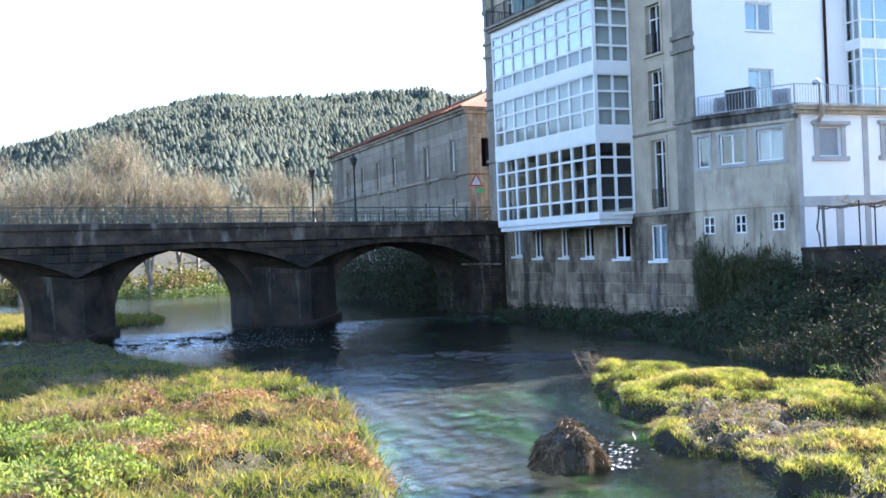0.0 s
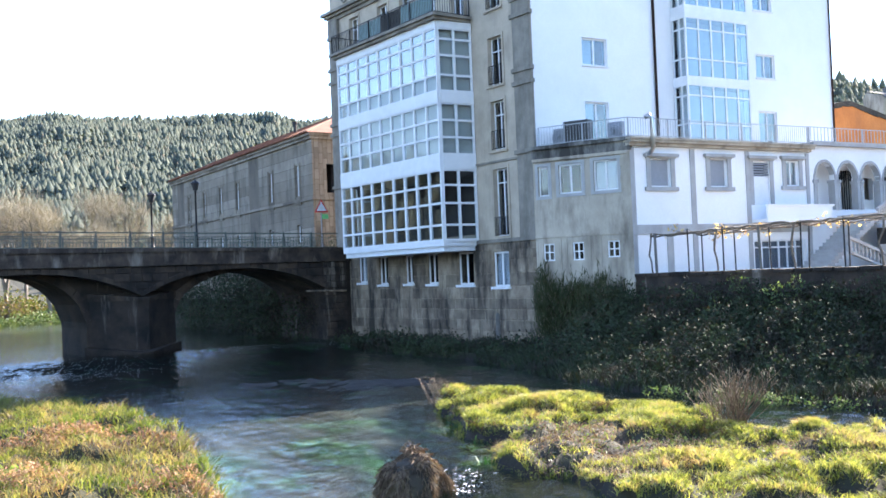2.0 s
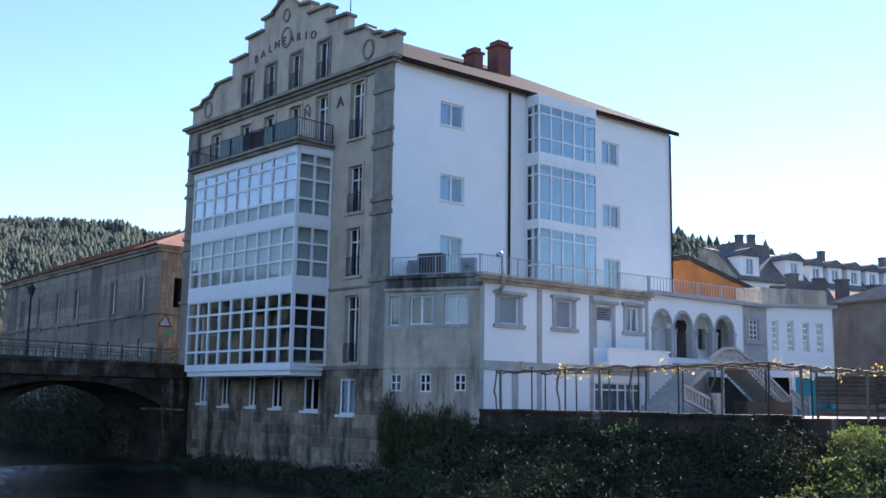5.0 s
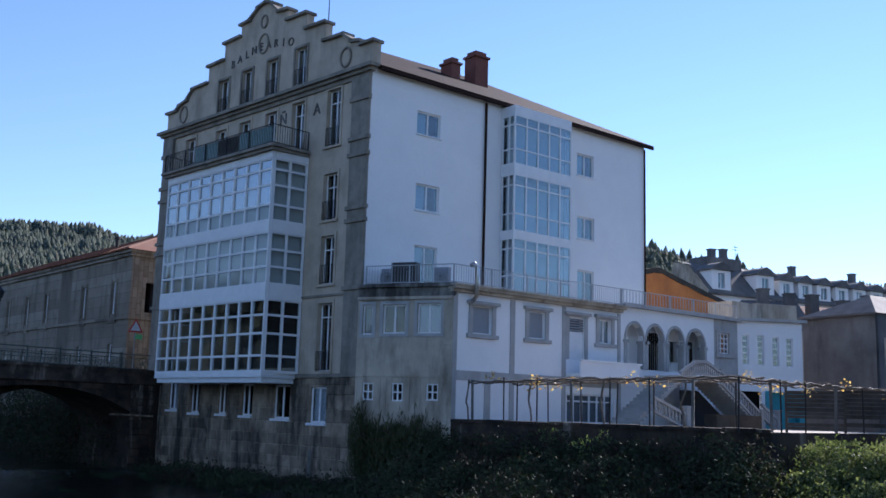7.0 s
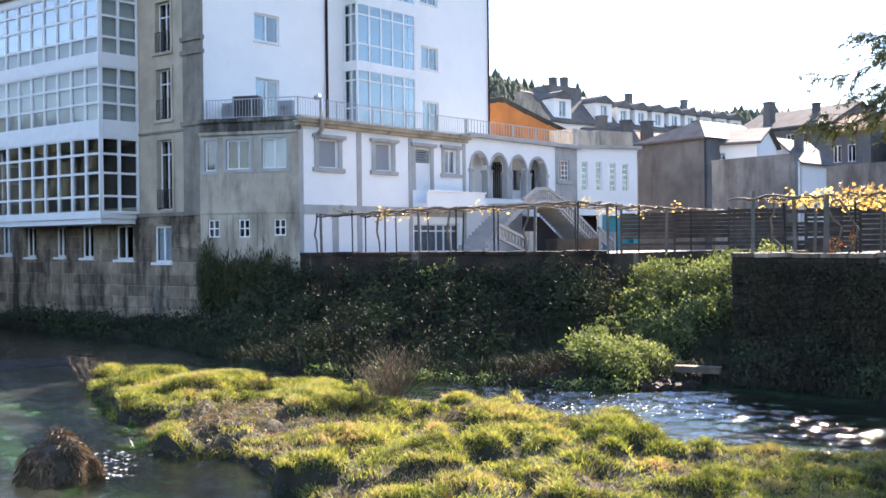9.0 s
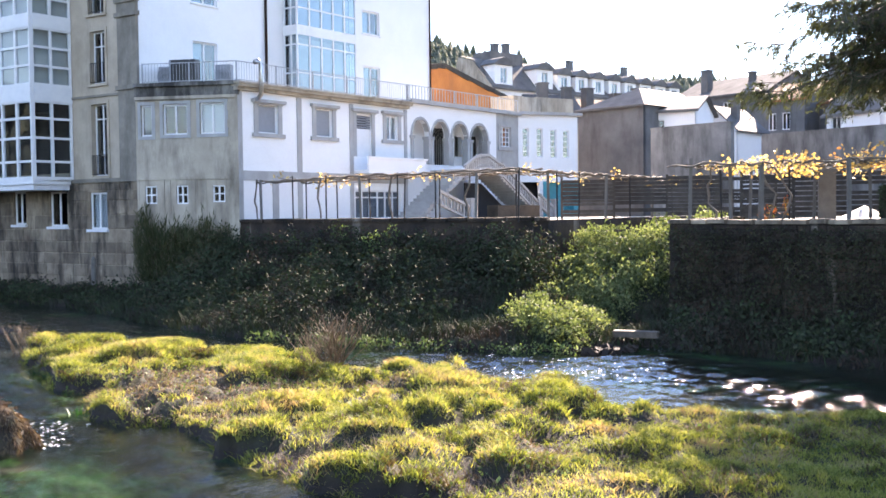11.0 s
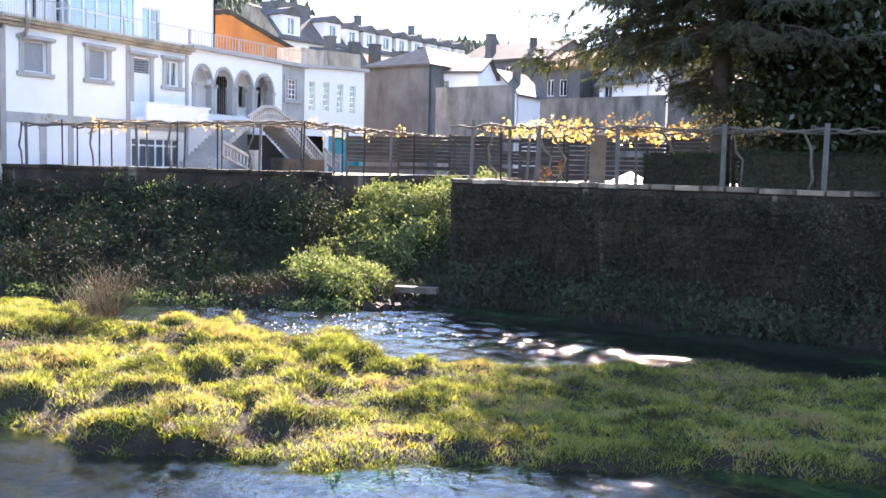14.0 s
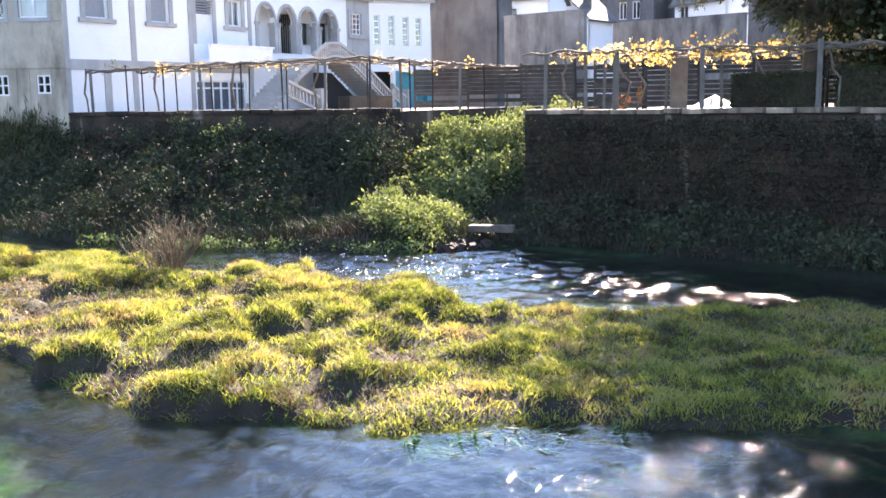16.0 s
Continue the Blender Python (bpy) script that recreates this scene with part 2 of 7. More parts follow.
# ---- mesh building ----
class Shape:
    """Corners and faces gathered piece by piece for one mesh."""

    def __init__(self):
        self.v, self.f, self.mi = [], [], []

    def quad(self, *pts, mi=0):
        n = len(self.v)
        self.v += [tuple(p) for p in pts]
        self.f.append(tuple(range(n, n + len(pts))))
        self.mi.append(mi)
        return self

    def box(self, F, s0, s1, o0, o1, z0, z1, mi=0):
        c = [F @ Vector(p) for p in ((s0, o0, z0), (s1, o0, z0), (s1, o1, z0), (s0, o1, z0), (s0, o0, z1), (s1, o0, z1), (s1, o1, z1), (s0, o1, z1))]
        n = len(self.v)
        self.v += [tuple(p) for p in c]
        self.f += [tuple(n + k for k in q) for q in ((0, 3, 2, 1), (4, 5, 6, 7), (0, 1, 5, 4), (1, 2, 6, 5), (2, 3, 7, 6), (3, 0, 4, 7))]
        self.mi += [mi] * 6
        return self

    def prism(self, F, outline, o0, o1, mi=0):
        """An outline of (s, z) pushed from o0 to o1."""
        n, k = len(self.v), len(outline)
        self.v += [tuple(F @ Vector((s, o0, z))) for s, z in outline] + [tuple(F @ Vector((s, o1, z))) for s, z in outline]
        self.f += [tuple(range(n, n + k)), tuple(range(n + 2 * k - 1, n + k - 1, -1))]
        self.f += [(n + i, n + k + i, n + k + (i + 1) % k, n + (i + 1) % k) for i in range(k)]
        self.mi += [mi] * (k + 2)
        return self

    def tube(self, path, radii, sides=6, mi=0):
        """A tube along the points of a path, with a radius for each."""
        if isinstance(radii, (int, float)):
            radii = [radii] * len(path)
        path = [Vector(p) for p in path]
        n = len(self.v)
        for i, (p, r) in enumerate(zip(path, radii)):
            d = (path[min(i + 1, len(path) - 1)] - path[max(i - 1, 0)]).normalized()
            a = d.cross(Vector((0.31, 0.77, 0.55))).normalized()
            b = d.cross(a)
            for k in range(sides):
                w = 2 * math.pi * k / sides
                self.v.append(tuple(p + a * r * math.cos(w) + b * r * math.sin(w)))
        for i in range(len(path) - 1):
            for k in range(sides):
                q = n + i * sides
                self.f.append((q + k, q + (k + 1) % sides, q + sides + (k + 1) % sides, q + sides + k))
        self.f += [tuple(range(n + sides - 1, n - 1, -1)), tuple(range(len(self.v) - sides, len(self.v)))]
        self.mi += [mi] * ((len(path) - 1) * sides + 2)
        return self

    def lathe(self, centre, profile, sides=10, mi=0):
        """A turned shape round an upright line: (radius, z) pairs."""
        n, c = len(self.v), Vector(centre)
        for r, z in profile:
            for k in range(sides):
                w = 2 * math.pi * k / sides
                self.v.append((c.x + r * math.cos(w), c.y + r * math.sin(w), c.z + z))
        for i in range(len(profile) - 1):
            for k in range(sides):
                q = n + i * sides
                self.f.append((q + k, q + (k + 1) % sides, q + sides + (k + 1) % sides, q + sides + k))
        self.f += [tuple(range(n + sides - 1, n - 1, -1)), tuple(range(len(self.v) - sides, len(self.v)))]
        self.mi += [mi] * ((len(profile) - 1) * sides + 2)
        return self

    def walls(self, F, s0, s1, z0, z1, thick, holes=(), mi=0):
        """A wall slab whose outside is o = 0, with holes (s0, s1, z0, z1) right through it."""
        ss = sorted({s0, s1, *[min(max(v, s0), s1) for h in holes for v in h[:2]]})
        zs = sorted({z0, z1, *[min(max(v, z0), z1) for h in holes for v in h[2:4]]})
        inside = lambda s, z: any(h[0] < s < h[1] and h[2] < z < h[3] for h in holes)
        solid = {(i, j): not inside((ss[i] + ss[i + 1]) / 2, (zs[j] + zs[j + 1]) / 2) for i in range(len(ss) - 1) for j in range(len(zs) - 1)}
        P = lambda s, o, z: F @ Vector((s, o, z))
        for (i, j), on in solid.items():
            if not on:
                continue
            a, b, c, d = ss[i], ss[i + 1], zs[j], zs[j + 1]
            self.quad(P(a, 0, c), P(b, 0, c), P(b, 0, d), P(a, 0, d), mi=mi)
            self.quad(P(a, -thick, c), P(a, -thick, d), P(b, -thick, d), P(b, -thick, c), mi=mi)
            for di, dj, e in ((-1, 0, ((a, c), (a, d))), (1, 0, ((b, d), (b, c))), (0, -1, ((b, c), (a, c))), (0, 1, ((a, d), (b, d)))):
                if not solid.get((i + di, j + dj), False):
                    (p, q), (r, t) = e
                    self.quad(P(p, 0, q), P(r, 0, t), P(r, -thick, t), P(p, -thick, q), mi=mi)
        return self

    def weld(self):
        """Joins corners that meet and drops faces that lie inside."""
        key, at, seen = {}, [], {}
        for p in self.v:
            at.append(key.setdefault(tuple(round(c, 3) for c in p), len(key)))
        for f, mi in zip(self.f, self.mi):
            g = []
            for i in f:
                if at[i] not in g:
                    g.append(at[i])
            if len(g) > 2:
                k = frozenset(g)
                seen[k] = None if k in seen else (tuple(g), mi)
        keep = [q for q in seen.values() if q]
        self.v, self.f, self.mi = list(key), [q[0] for q in keep], [q[1] for q in keep]
        return self

    def mesh(self, name, mats, smooth=False):
        me = bpy.data.meshes.new(name)
        me.from_pydata(self.v, [], self.f)
        for m in mats if isinstance(mats, (list, tuple)) else [mats]:
            me.materials.append(m)
        me.polygons.foreach_set("material_index", self.mi)
        if smooth:
            me.polygons.foreach_set("use_smooth", [True] * len(self.f))
        me.update()
        return me


def part(name, shape, mats, parent=None, label="", smooth=False):
    ob = new(name, shape.mesh(name, mats, smooth) if isinstance(shape, Shape) else shape)
    if parent is not None:
        ob.parent = parent
    return tagged(ob, label)


def thing(name, label, category, group="", kind="", at=(0, 0, 0)):
    ob = new(name)
    ob.location = at
    ob.empty_display_size = 0.2
    return tagged(ob, label, category, group, kind)


def wall_frame(x, y, yaw, z=0.0):
    """Local axes of a wall: s along yaw (seen from outside towards the right), o outwards, z up."""
    a = radians(yaw)
    s = Vector((-math.sin(a), math.cos(a), 0))
    o = Vector((s.y, -s.x, 0))
    return Matrix(((s.x, o.x, 0, x), (s.y, o.y, 0, y), (0, 0, 1, z), (0, 0, 0, 1)))


def moved(F, s=0, o=0, z=0):
    return F @ Matrix.Translation((s, o, z))


def mesh_np(name, verts, faces, mat, smooth=False):
    """A mesh of equal-sided faces from arrays."""
    me = bpy.data.meshes.new(name)
    k = faces.shape[1]
    me.vertices.add(len(verts))
    me.vertices.foreach_set("co", verts.astype(np.float32).ravel())
    me.loops.add(faces.size)
    me.loops.foreach_set("vertex_index", faces.astype(np.int32).ravel())
    me.polygons.add(len(faces))
    me.polygons.foreach_set("loop_start", np.arange(0, faces.size, k, dtype=np.int32))
    me.materials.append(mat)
    if smooth:
        me.polygons.foreach_set("use_smooth", np.ones(len(faces), dtype=bool))
    me.update(calc_edges=True)
    return me


# ---- ground: one sheet with the river bed, the banks, the terraces and the hills ----
def poly_sd(X, Y, poly):
    """Signed distance to a closed outline, negative inside."""
    px, py = [p[0] for p in poly], [p[1] for p in poly]
    near = (X > min(px) - 3) & (X < max(px) + 3) & (Y > min(py) - 3) & (Y < max(py) + 3)
    if poly is not RIVER and poly is not TERRACE and not near.all():
        out = np.full(X.shape, 99.0)
        if near.any():
            out[near] = poly_sd(X[near], Y[near], poly)
        return out
    d = np.full(X.shape, 1e9)
    inside = np.zeros(X.shape, bool)
    for (x0, y0), (x1, y1) in zip(poly, poly[1:] + poly[:1]):
        ex, ey = x1 - x0, y1 - y0
        k = np.clip(((X - x0) * ex + (Y - y0) * ey) / (ex * ex + ey * ey), 0, 1)
        d = np.minimum(d, np.hypot(X - x0 - k * ex, Y - y0 - k * ey))
        if y0 != y1:
            inside ^= ((y0 > Y) != (y1 > Y)) & (X < ex * (Y - y0) / (y1 - y0) + x0)
    return np.where(inside, -d, d)


def smooth01(x):
    x = np.clip(x, 0, 1)
    return x * x * (3 - 2 * x)


WAVES = np.random.RandomState(5).uniform(-1, 1, (40, 4))


def ripple(X, Y, scale, octaves=4, shift=0):
    """A cheap smooth noise between about -1 and 1."""
    out, amp, k = np.zeros(X.shape), 1.0, 1.0 / scale
    for o in range(octaves):
        for a, b, c, d in WAVES[(o * 4 + shift) % 36:(o * 4 + shift) % 36 + 4]:
            out += amp * 0.3 * np.sin(k * (X * (a + 0.4 * b) * 3 + Y * (b - 0.4 * a) * 3) + 6 * c + 1.3 * np.sin(k * (Y * d * 2 - X * c * 2)))
        amp, k = amp * 0.55, k * 2.1
    return out


RIVER = [(26.2, 80), (26.4, 60), (26.2, 50), (26.8, 44), (24.2, 33), (23.4, 28), (24.6, 22.5), (25.8, 17), (28.2, 15.2), (29.4, 14.2), (29.0, 12.4), (28.6, 8), (28.0, 3), (27.4, -60), (7, -60), (6.0, -12), (2.5, 4), (-8, 8), (-40, 12), (-46, 60), (-3, 61), (-4, 80), (-34, 150), (-60, 210), (-30, 220), (8, 160), (24, 120)]
TERRACE = [(31.2, 44.6), (32.9, 37.7), (34.4, 23.5), (35.3, 22.2), (62, 24.5), (62, 17.0), (33.8, 15.2), (32.9, 11.2), (31.3, 3.4), (30.9, -60), (300, -60), (300, 120), (30.0, 120), (30.0, 62.5), (31.2, 62)]
INLET = [(29.6, 14.8), (33.5, 23.6), (62, 24.2), (62, 17.5), (33.2, 15.8)]
ISLAND = [(17.3, 31.2), (18.3, 29.6), (20.0, 26.0), (20.2, 22.0), (20.8, 18.6), (21.2, 16.2), (20.2, 13.2), (20.3, 11.3), (19.0, 10.2), (20.3, 8.8), (21.0, 6.4), (22.0, 4.2), (23.0, 2.4), (23.0, -12), (18.5, -14), (16.6, -4), (15.2, 0.8), (15.0, 2.6), (14.0, 4.2), (13.2, 5.8), (12.6, 6.8), (12.0, 7.8), (11.4, 9.9), (10.8, 11.2), (11.2, 13.0), (11.9, 15.4), (12.6, 17.0), (12.0, 18.2), (12.2, 20.4), (14.0, 21.6), (13.8, 23.2), (15.0, 25.4), (15.6, 28.0)]
LEFT_BANK = [(4.9, 15.6), (6.0, 19.9), (6.6, 22.4), (7.2, 26.4), (7.0, 30.5), (5.8, 34.0), (4.6, 38.0), (3.2, 46.0), (2.6, 54.5), (1.0, 58.5), (-14, 59), (-26, 50), (-24, 24), (-10, 14), (-2, 12.5), (2.5, 13.0)]
FAR_BANK = [(-3, 62), (3.0, 68.0), (6.4, 70.5), (6.8, 74.0), (0, 86), (-14, 96), (-30, 100), (-30, 62)]
WEED_BAR = [(12.6, 40.5), (16.0, 36.0), (20.5, 35.2), (20.8, 37.8), (17.0, 42.5), (14.0, 43.8)]


TR = random.Random(77)
TUSSOCKS = []
for poly, box, count in ((ISLAND, (10, 25, -8, 32), 760), (LEFT_BANK, (-12, 8, 13, 40), 700)):
    for k in range(count):
        x, y = TR.uniform(box[0], box[1]), TR.uniform(box[2], box[3])
        if poly_sd(np.array([x]), np.array([y]), poly)[0] < -0.15:
            TUSSOCKS.append((x, y, TR.uniform(0.28, 0.92), TR.uniform(0.10, 0.46) * (0.5 if poly is ISLAND and y < 9 else 1)))


TUSSOCKS += [(16.9, 24.1, 1.5, 0.62), (16.3, 26.4, 1.0, 0.55), (16.8, 19.0, 1.1, 0.45), (18.5, 15.1, 0.9, 0.45), (18.56, 11.6, 0.8, 0.5), (17.6, 17.0, 0.8, 0.42), (16.6, 29.6, 1.0, 0.42), (17.5, 27.6, 1.4, 0.5), (18.7, 25.2, 1.5, 0.45), (15.3, 24.8, 1.0, 0.36), (19.6, 22.4, 1.3, 0.34), (18.2, 21.0, 1.5, 0.34), (19.9, 12.0, 0.9, 0.45)]


for k in range(110):
    x, y = TR.uniform(-6, 7.4), TR.uniform(13, 36)
    if poly_sd(np.array([x]), np.array([y]), LEFT_BANK)[0] < -0.3:
        TUSSOCKS.append((x, y, TR.uniform(0.6, 1.3), TR.uniform(0.2, 0.5)))
TGX, TGY, TSTEP = -13.0, -9.0, 0.06
TGRID = np.zeros((840, 660))
for cx, cy, r, t in TUSSOCKS:
    i0, i1 = max(int((cx - r - TGX) / TSTEP), 0), min(int((cx + r - TGX) / TSTEP) + 2, 660)
    j0, j1 = max(int((cy - r - TGY) / TSTEP), 0), min(int((cy + r - TGY) / TSTEP) + 2, 840)
    if i1 > i0 and j1 > j0:
        qx, qy = np.meshgrid(TGX + np.arange(i0, i1) * TSTEP, TGY + np.arange(j0, j1) * TSTEP)
        TGRID[j0:j1, i0:i1] = np.maximum(TGRID[j0:j1, i0:i1], t * np.clip(1 - ((qx - cx) ** 2 + (qy - cy) ** 2) / (r * r), 0, 1) ** 0.65)


def tussock(X, Y):
    """The height of the grass tussocks over the flat of the islands."""
    x, y = X + 0.22 * np.sin(Y * 4.1 + X) + 0.12 * np.sin(Y * 9.3 - 2 * X), Y + 0.22 * np.sin(X * 3.7 - Y) + 0.12 * np.sin(X * 8.1 + Y)
    i, j = ((x - TGX) / TSTEP).astype(int), ((y - TGY) / TSTEP).astype(int)
    inside = (i >= 0) & (i < 660) & (j >= 0) & (j < 840)
    return np.where(inside, TGRID[np.clip(j, 0, 839), np.clip(i, 0, 659)], 0.0)


def crest(az):
    """The height of the hills round the place, by compass angle in degrees to the left of ahead."""
    return np.interp(az, [-180, -110, -80, -69, -60, -52, -40, -22, -12, -9, -4, 0, 3, 12, 22, 40, 90, 180], [20, 30, 56, 72, 78, 98, 92, 97, 98, 102, 93, 80, 69, 68, 74, 68, 45, 20])


def ground_z(X, Y):
    r = poly_sd(X, Y, RIVER)
    t = poly_sd(X, Y, TERRACE)
    rough = ripple(X, Y, 3.0)
    bed = -0.8 + 0.18 * ripple(X, Y, 2.2, 3, 7) - 0.25 * smooth01(-r / 6)
    right_side = X > 20
    bank = np.where(right_side, 0.1 + 1.5 * smooth01(r / 9) + 0.2 * rough, 0.25 + 1.4 * smooth01(r / 14) + 0.12 * rough)
    near = smooth01((9 - np.hypot(X + 1, Y + 1)) / 5) * 2.6
    z = np.where(r < 0, np.maximum(bed, bed * smooth01(-r / 1.2)), bank)
    inlet = poly_sd(X, Y, INLET)
    z = np.where(inlet < 0, -0.1 + 3.3 * smooth01((X - 29.5) / 10.0) + 0.2 * rough, z)
    z = np.where((t < 0) & (inlet >= 0), 3.86, z)
    for poly, top, wave in ((ISLAND, 0.09 + 0.06 * ripple(X, Y, 5, 2, 1), 0.05), (LEFT_BANK, 0.32, 0.14), (FAR_BANK, 0.5, 0.15), (WEED_BAR, -0.02, 0.08)):
        d = -poly_sd(X, Y, poly) + 0.35 * ripple(X, Y, 1.6, 3, 11)
        # tussocks with gullies between them
        hump = np.abs(ripple(X, Y, 1.5, 3, 3)) * 1.2 + 0.5 * ripple(X, Y, 4.5, 2, 9)
        z = np.where(d > -0.6, np.maximum(z, -0.35 + (top + 0.35 + wave * hump) * smooth01((d + 0.5) / 1.0)), z)
    z = np.where(z > 0, z + tussock(X, Y) * ((poly_sd(X, Y, ISLAND) < 0) | (poly_sd(X, Y, LEFT_BANK) < 0)), z)
    d = np.hypot(X, Y)
    az = np.degrees(np.arctan2(-X, Y))
    far = smooth01((d - 130) / 560)
    over = np.clip((1900 - d) / 900, 0.35, 1)
    z = z + (far * crest(az) * over + 5 * far * ripple(X, Y, 60, 3)) * (r > 0)
    return np.where(near > 0.01, np.maximum(z, near), z)


def grid_lines(lo, hi, step, far, grow=1.13):
    inner = list(np.arange(lo, hi + 1e-6, step))
    a, s = [hi], step
    while a[-1] < far:
        s *= grow
        a.append(a[-1] + s)
    b, s = [lo], step
    while b[-1] > -far:
        s *= grow
        b.append(b[-1] - s)
    return np.array(b[:0:-1] + inner + a[1:])


xs, ys = grid_lines(-14, 36, 0.24, 3000), grid_lines(-6, 62, 0.26, 3000)
GX, GY = np.meshgrid(xs, ys)
GZ = ground_z(GX, GY)
nx, ny = len(xs), len(ys)
idx = np.arange(nx * ny).reshape(ny, nx)
quads = np.stack([idx[:-1, :-1], idx[:-1, 1:], idx[1:, 1:], idx[1:, :-1]], -1).reshape(-1, 4)

m, nt, b = material("river_ground", 0.95)
geo = nt.nodes.new("ShaderNodeNewGeometry")
sep = nt.nodes.new("ShaderNodeSeparateXYZ")
nt.links.new(geo.outputs["Position"], sep.inputs[0])


def step_map(nt, value, lo, hi):
    mr = nt.nodes.new("ShaderNodeMapRange")
    mr.inputs[1].default_value, mr.inputs[2].default_value = lo, hi
    nt.links.new(value, mr.inputs[0])
    return mr.outputs[0]


earth = ramp(nt, noise_tex(nt, 1.1, 6), [(0.3, (0.012, 0.0085, 0.0055)), (0.55, (0.022, 0.015, 0.010)), (0.75, (0.05, 0.036, 0.025))])
turf = ramp(nt, noise_tex(nt, 0.5, 6), [(0.3, (0.018, 0.020, 0.008)), (0.5, (0.028, 0.028, 0.011)), (0.7, (0.045, 0.035, 0.018))])
weed = ramp(nt, noise_tex(nt, 0.55, 6, 0.65, (1, 0.6, 1), 0.6), [(0.46, (0.016, 0.016, 0.013)), (0.55, (0.008, 0.018, 0.012)), (0.68, (0.03, 0.10, 0.03))])
slope = mix(nt, step_map(nt, sep.outputs[2], 0.1, 0.3), earth, turf)
nt.links.new(mix(nt, step_map(nt, sep.outputs[2], -0.05, 0.03), weed, slope), b.inputs["Base Color"])
bump(nt, b, noise_tex(nt, 6, 6, 0.7), 0.8, 0.08)
ground = tagged(new("ground", mesh_np("ground", np.stack([GX, GY, GZ], -1).reshape(-1, 3), quads, m, True)), "earth and turf of the river banks, bed and hills", "ground", kind="structure")

# ---- water ----
m, nt, b = material("river_water", 0.07)
b.inputs["Base Color"].default_value = (0.50, 0.66, 0.62, 1)
b.inputs["IOR"].default_value = 1.33
b.inputs["Transmission Weight"].default_value = 1.0
w1, w2 = noise_tex(nt, 5.0, 3, 0.55, (0.7, 1.0, 1), 0.6), noise_tex(nt, 16.0, 2, 0.5, (0.8, 1, 1), 0.4)
wsum = nt.nodes.new("ShaderNodeMath")
wsum.operation = "MULTIPLY_ADD"
nt.links.new(w2, wsum.inputs[0])
wsum.inputs[1].default_value = 0.25
nt.links.new(w1, wsum.inputs[2])
bump(nt, b, wsum.outputs[0], 0.5, 0.05)
wx, wy = np.meshgrid(grid_lines(3, 29, 0.11, 62, 1.2), grid_lines(1, 62, 0.13, 225, 1.2))
widx = np.arange(wx.size).reshape(wx.shape)
wq = np.stack([widx[:-1, :-1], widx[:-1, 1:], widx[1:, 1:], widx[1:, :-1]], -1).reshape(-1, 4)
riffle = np.exp(-((wy - 56.5 - 0.8 * np.sin(wx)) / 2.6) ** 2) * (wx < 15) + 0.8 * np.exp(-((wy - 59.5 - 0.5 * np.sin(wx * 1.4)) / 1.0) ** 2) * (wx > 17) + 0.75 * np.exp(-((wx - 24.5) / 3.6) ** 2) * smooth01((wy + 3) / 3) * smooth01((24 - wy) / 5)
weir = smooth01((wy - 55.0 - 0.7 * np.sin(wx * 0.5)) / 5.0)
wz = 0.45 * weir + 0.005 * ripple(wx, wy, 2.5, 2) + (0.018 + 0.009 * ripple(wx, wy, 6.0, 2, 30)) * ripple(wx, wy * 0.8, 0.42, 3, 14) * smooth01((66 - wy) / 6) + 0.06 * riffle * ripple(wx, wy, 0.4, 2, 21)
water = tagged(new("river_water", mesh_np("river_water", np.stack([wx, wy, wz], -1).reshape(-1, 3), wq, m, True)), "clear shallow river with rippled dark surface", "water", kind="structure")
water.visible_shadow = False


# ---- window and wall kinds ----
def window(parent, F, s0, s1, z0, z1, cols=2, rows=1, inset=0.22, bar=0.07, glass="glass", back=None, frame_mat="white_paint", split=None, name="window", label=""):
    """A window in an opening: frame and bars, each pane, and what hangs behind the glass."""
    zc = split or [z0 + (z1 - z0) * k / rows for k in range(1, rows)]
    sc = [s0 + (s1 - s0) * k / cols for k in range(1, cols)]
    es = [s0 + bar] + [v for s in sc for v in (s - bar * 0.55, s + bar * 0.55)] + [s1 - bar]
    ez = [z0 + bar] + [v for z in zc for v in (z - bar * 0.45, z + bar * 0.45)] + [z1 - bar]
    lights = [(es[i], es[i + 1], ez[j], ez[j + 1]) for i in range(0, len(es), 2) for j in range(0, len(ez), 2)]
    w = Shape().walls(moved(F, 0, -inset), s0, s1, z0, z1, 0.07, lights).weld()
    ob = part(name, w, M[frame_mat], parent, label)
    ss, zs = [s0 + bar * 0.5] + sc + [s1 - bar * 0.5], [z0 + bar * 0.5] + list(zc) + [z1 - bar * 0.5]
    for i in range(len(ss) - 1):
        for j in range(len(zs) - 1):
            p = part("pane", Shape().box(F, ss[i], ss[i + 1], -inset - 0.045, -inset - 0.03, zs[j], zs[j + 1]), M[glass], ob)
            p.visible_shadow = False
    if back:
        part("curtain", Shape().box(F, s0 + 0.02, s1 - 0.02, -inset - 0.22, -inset - 0.19, z0, z1), M[back], ob)
    return ob


def iron_guard(parent, F, s0, s1, z0, height, o=0.06):
    """A small window guard of upright bars."""
    n = max(4, int((s1 - s0) / 0.13))
    at = [s0 + (s1 - s0) * k / n for k in range(n + 1)]
    gaps = [(a + 0.01, b - 0.01, z0 + 0.08, z0 + height - 0.03) for a, b in zip(at, at[1:])]
    g = Shape().walls(moved(F, 0, o + 0.012), s0 - 0.01, s1 + 0.01, z0 + 0.04, z0 + height, 0.024, gaps).weld()
    return part("window_guard", g, M["iron"], parent, "black iron window guard")


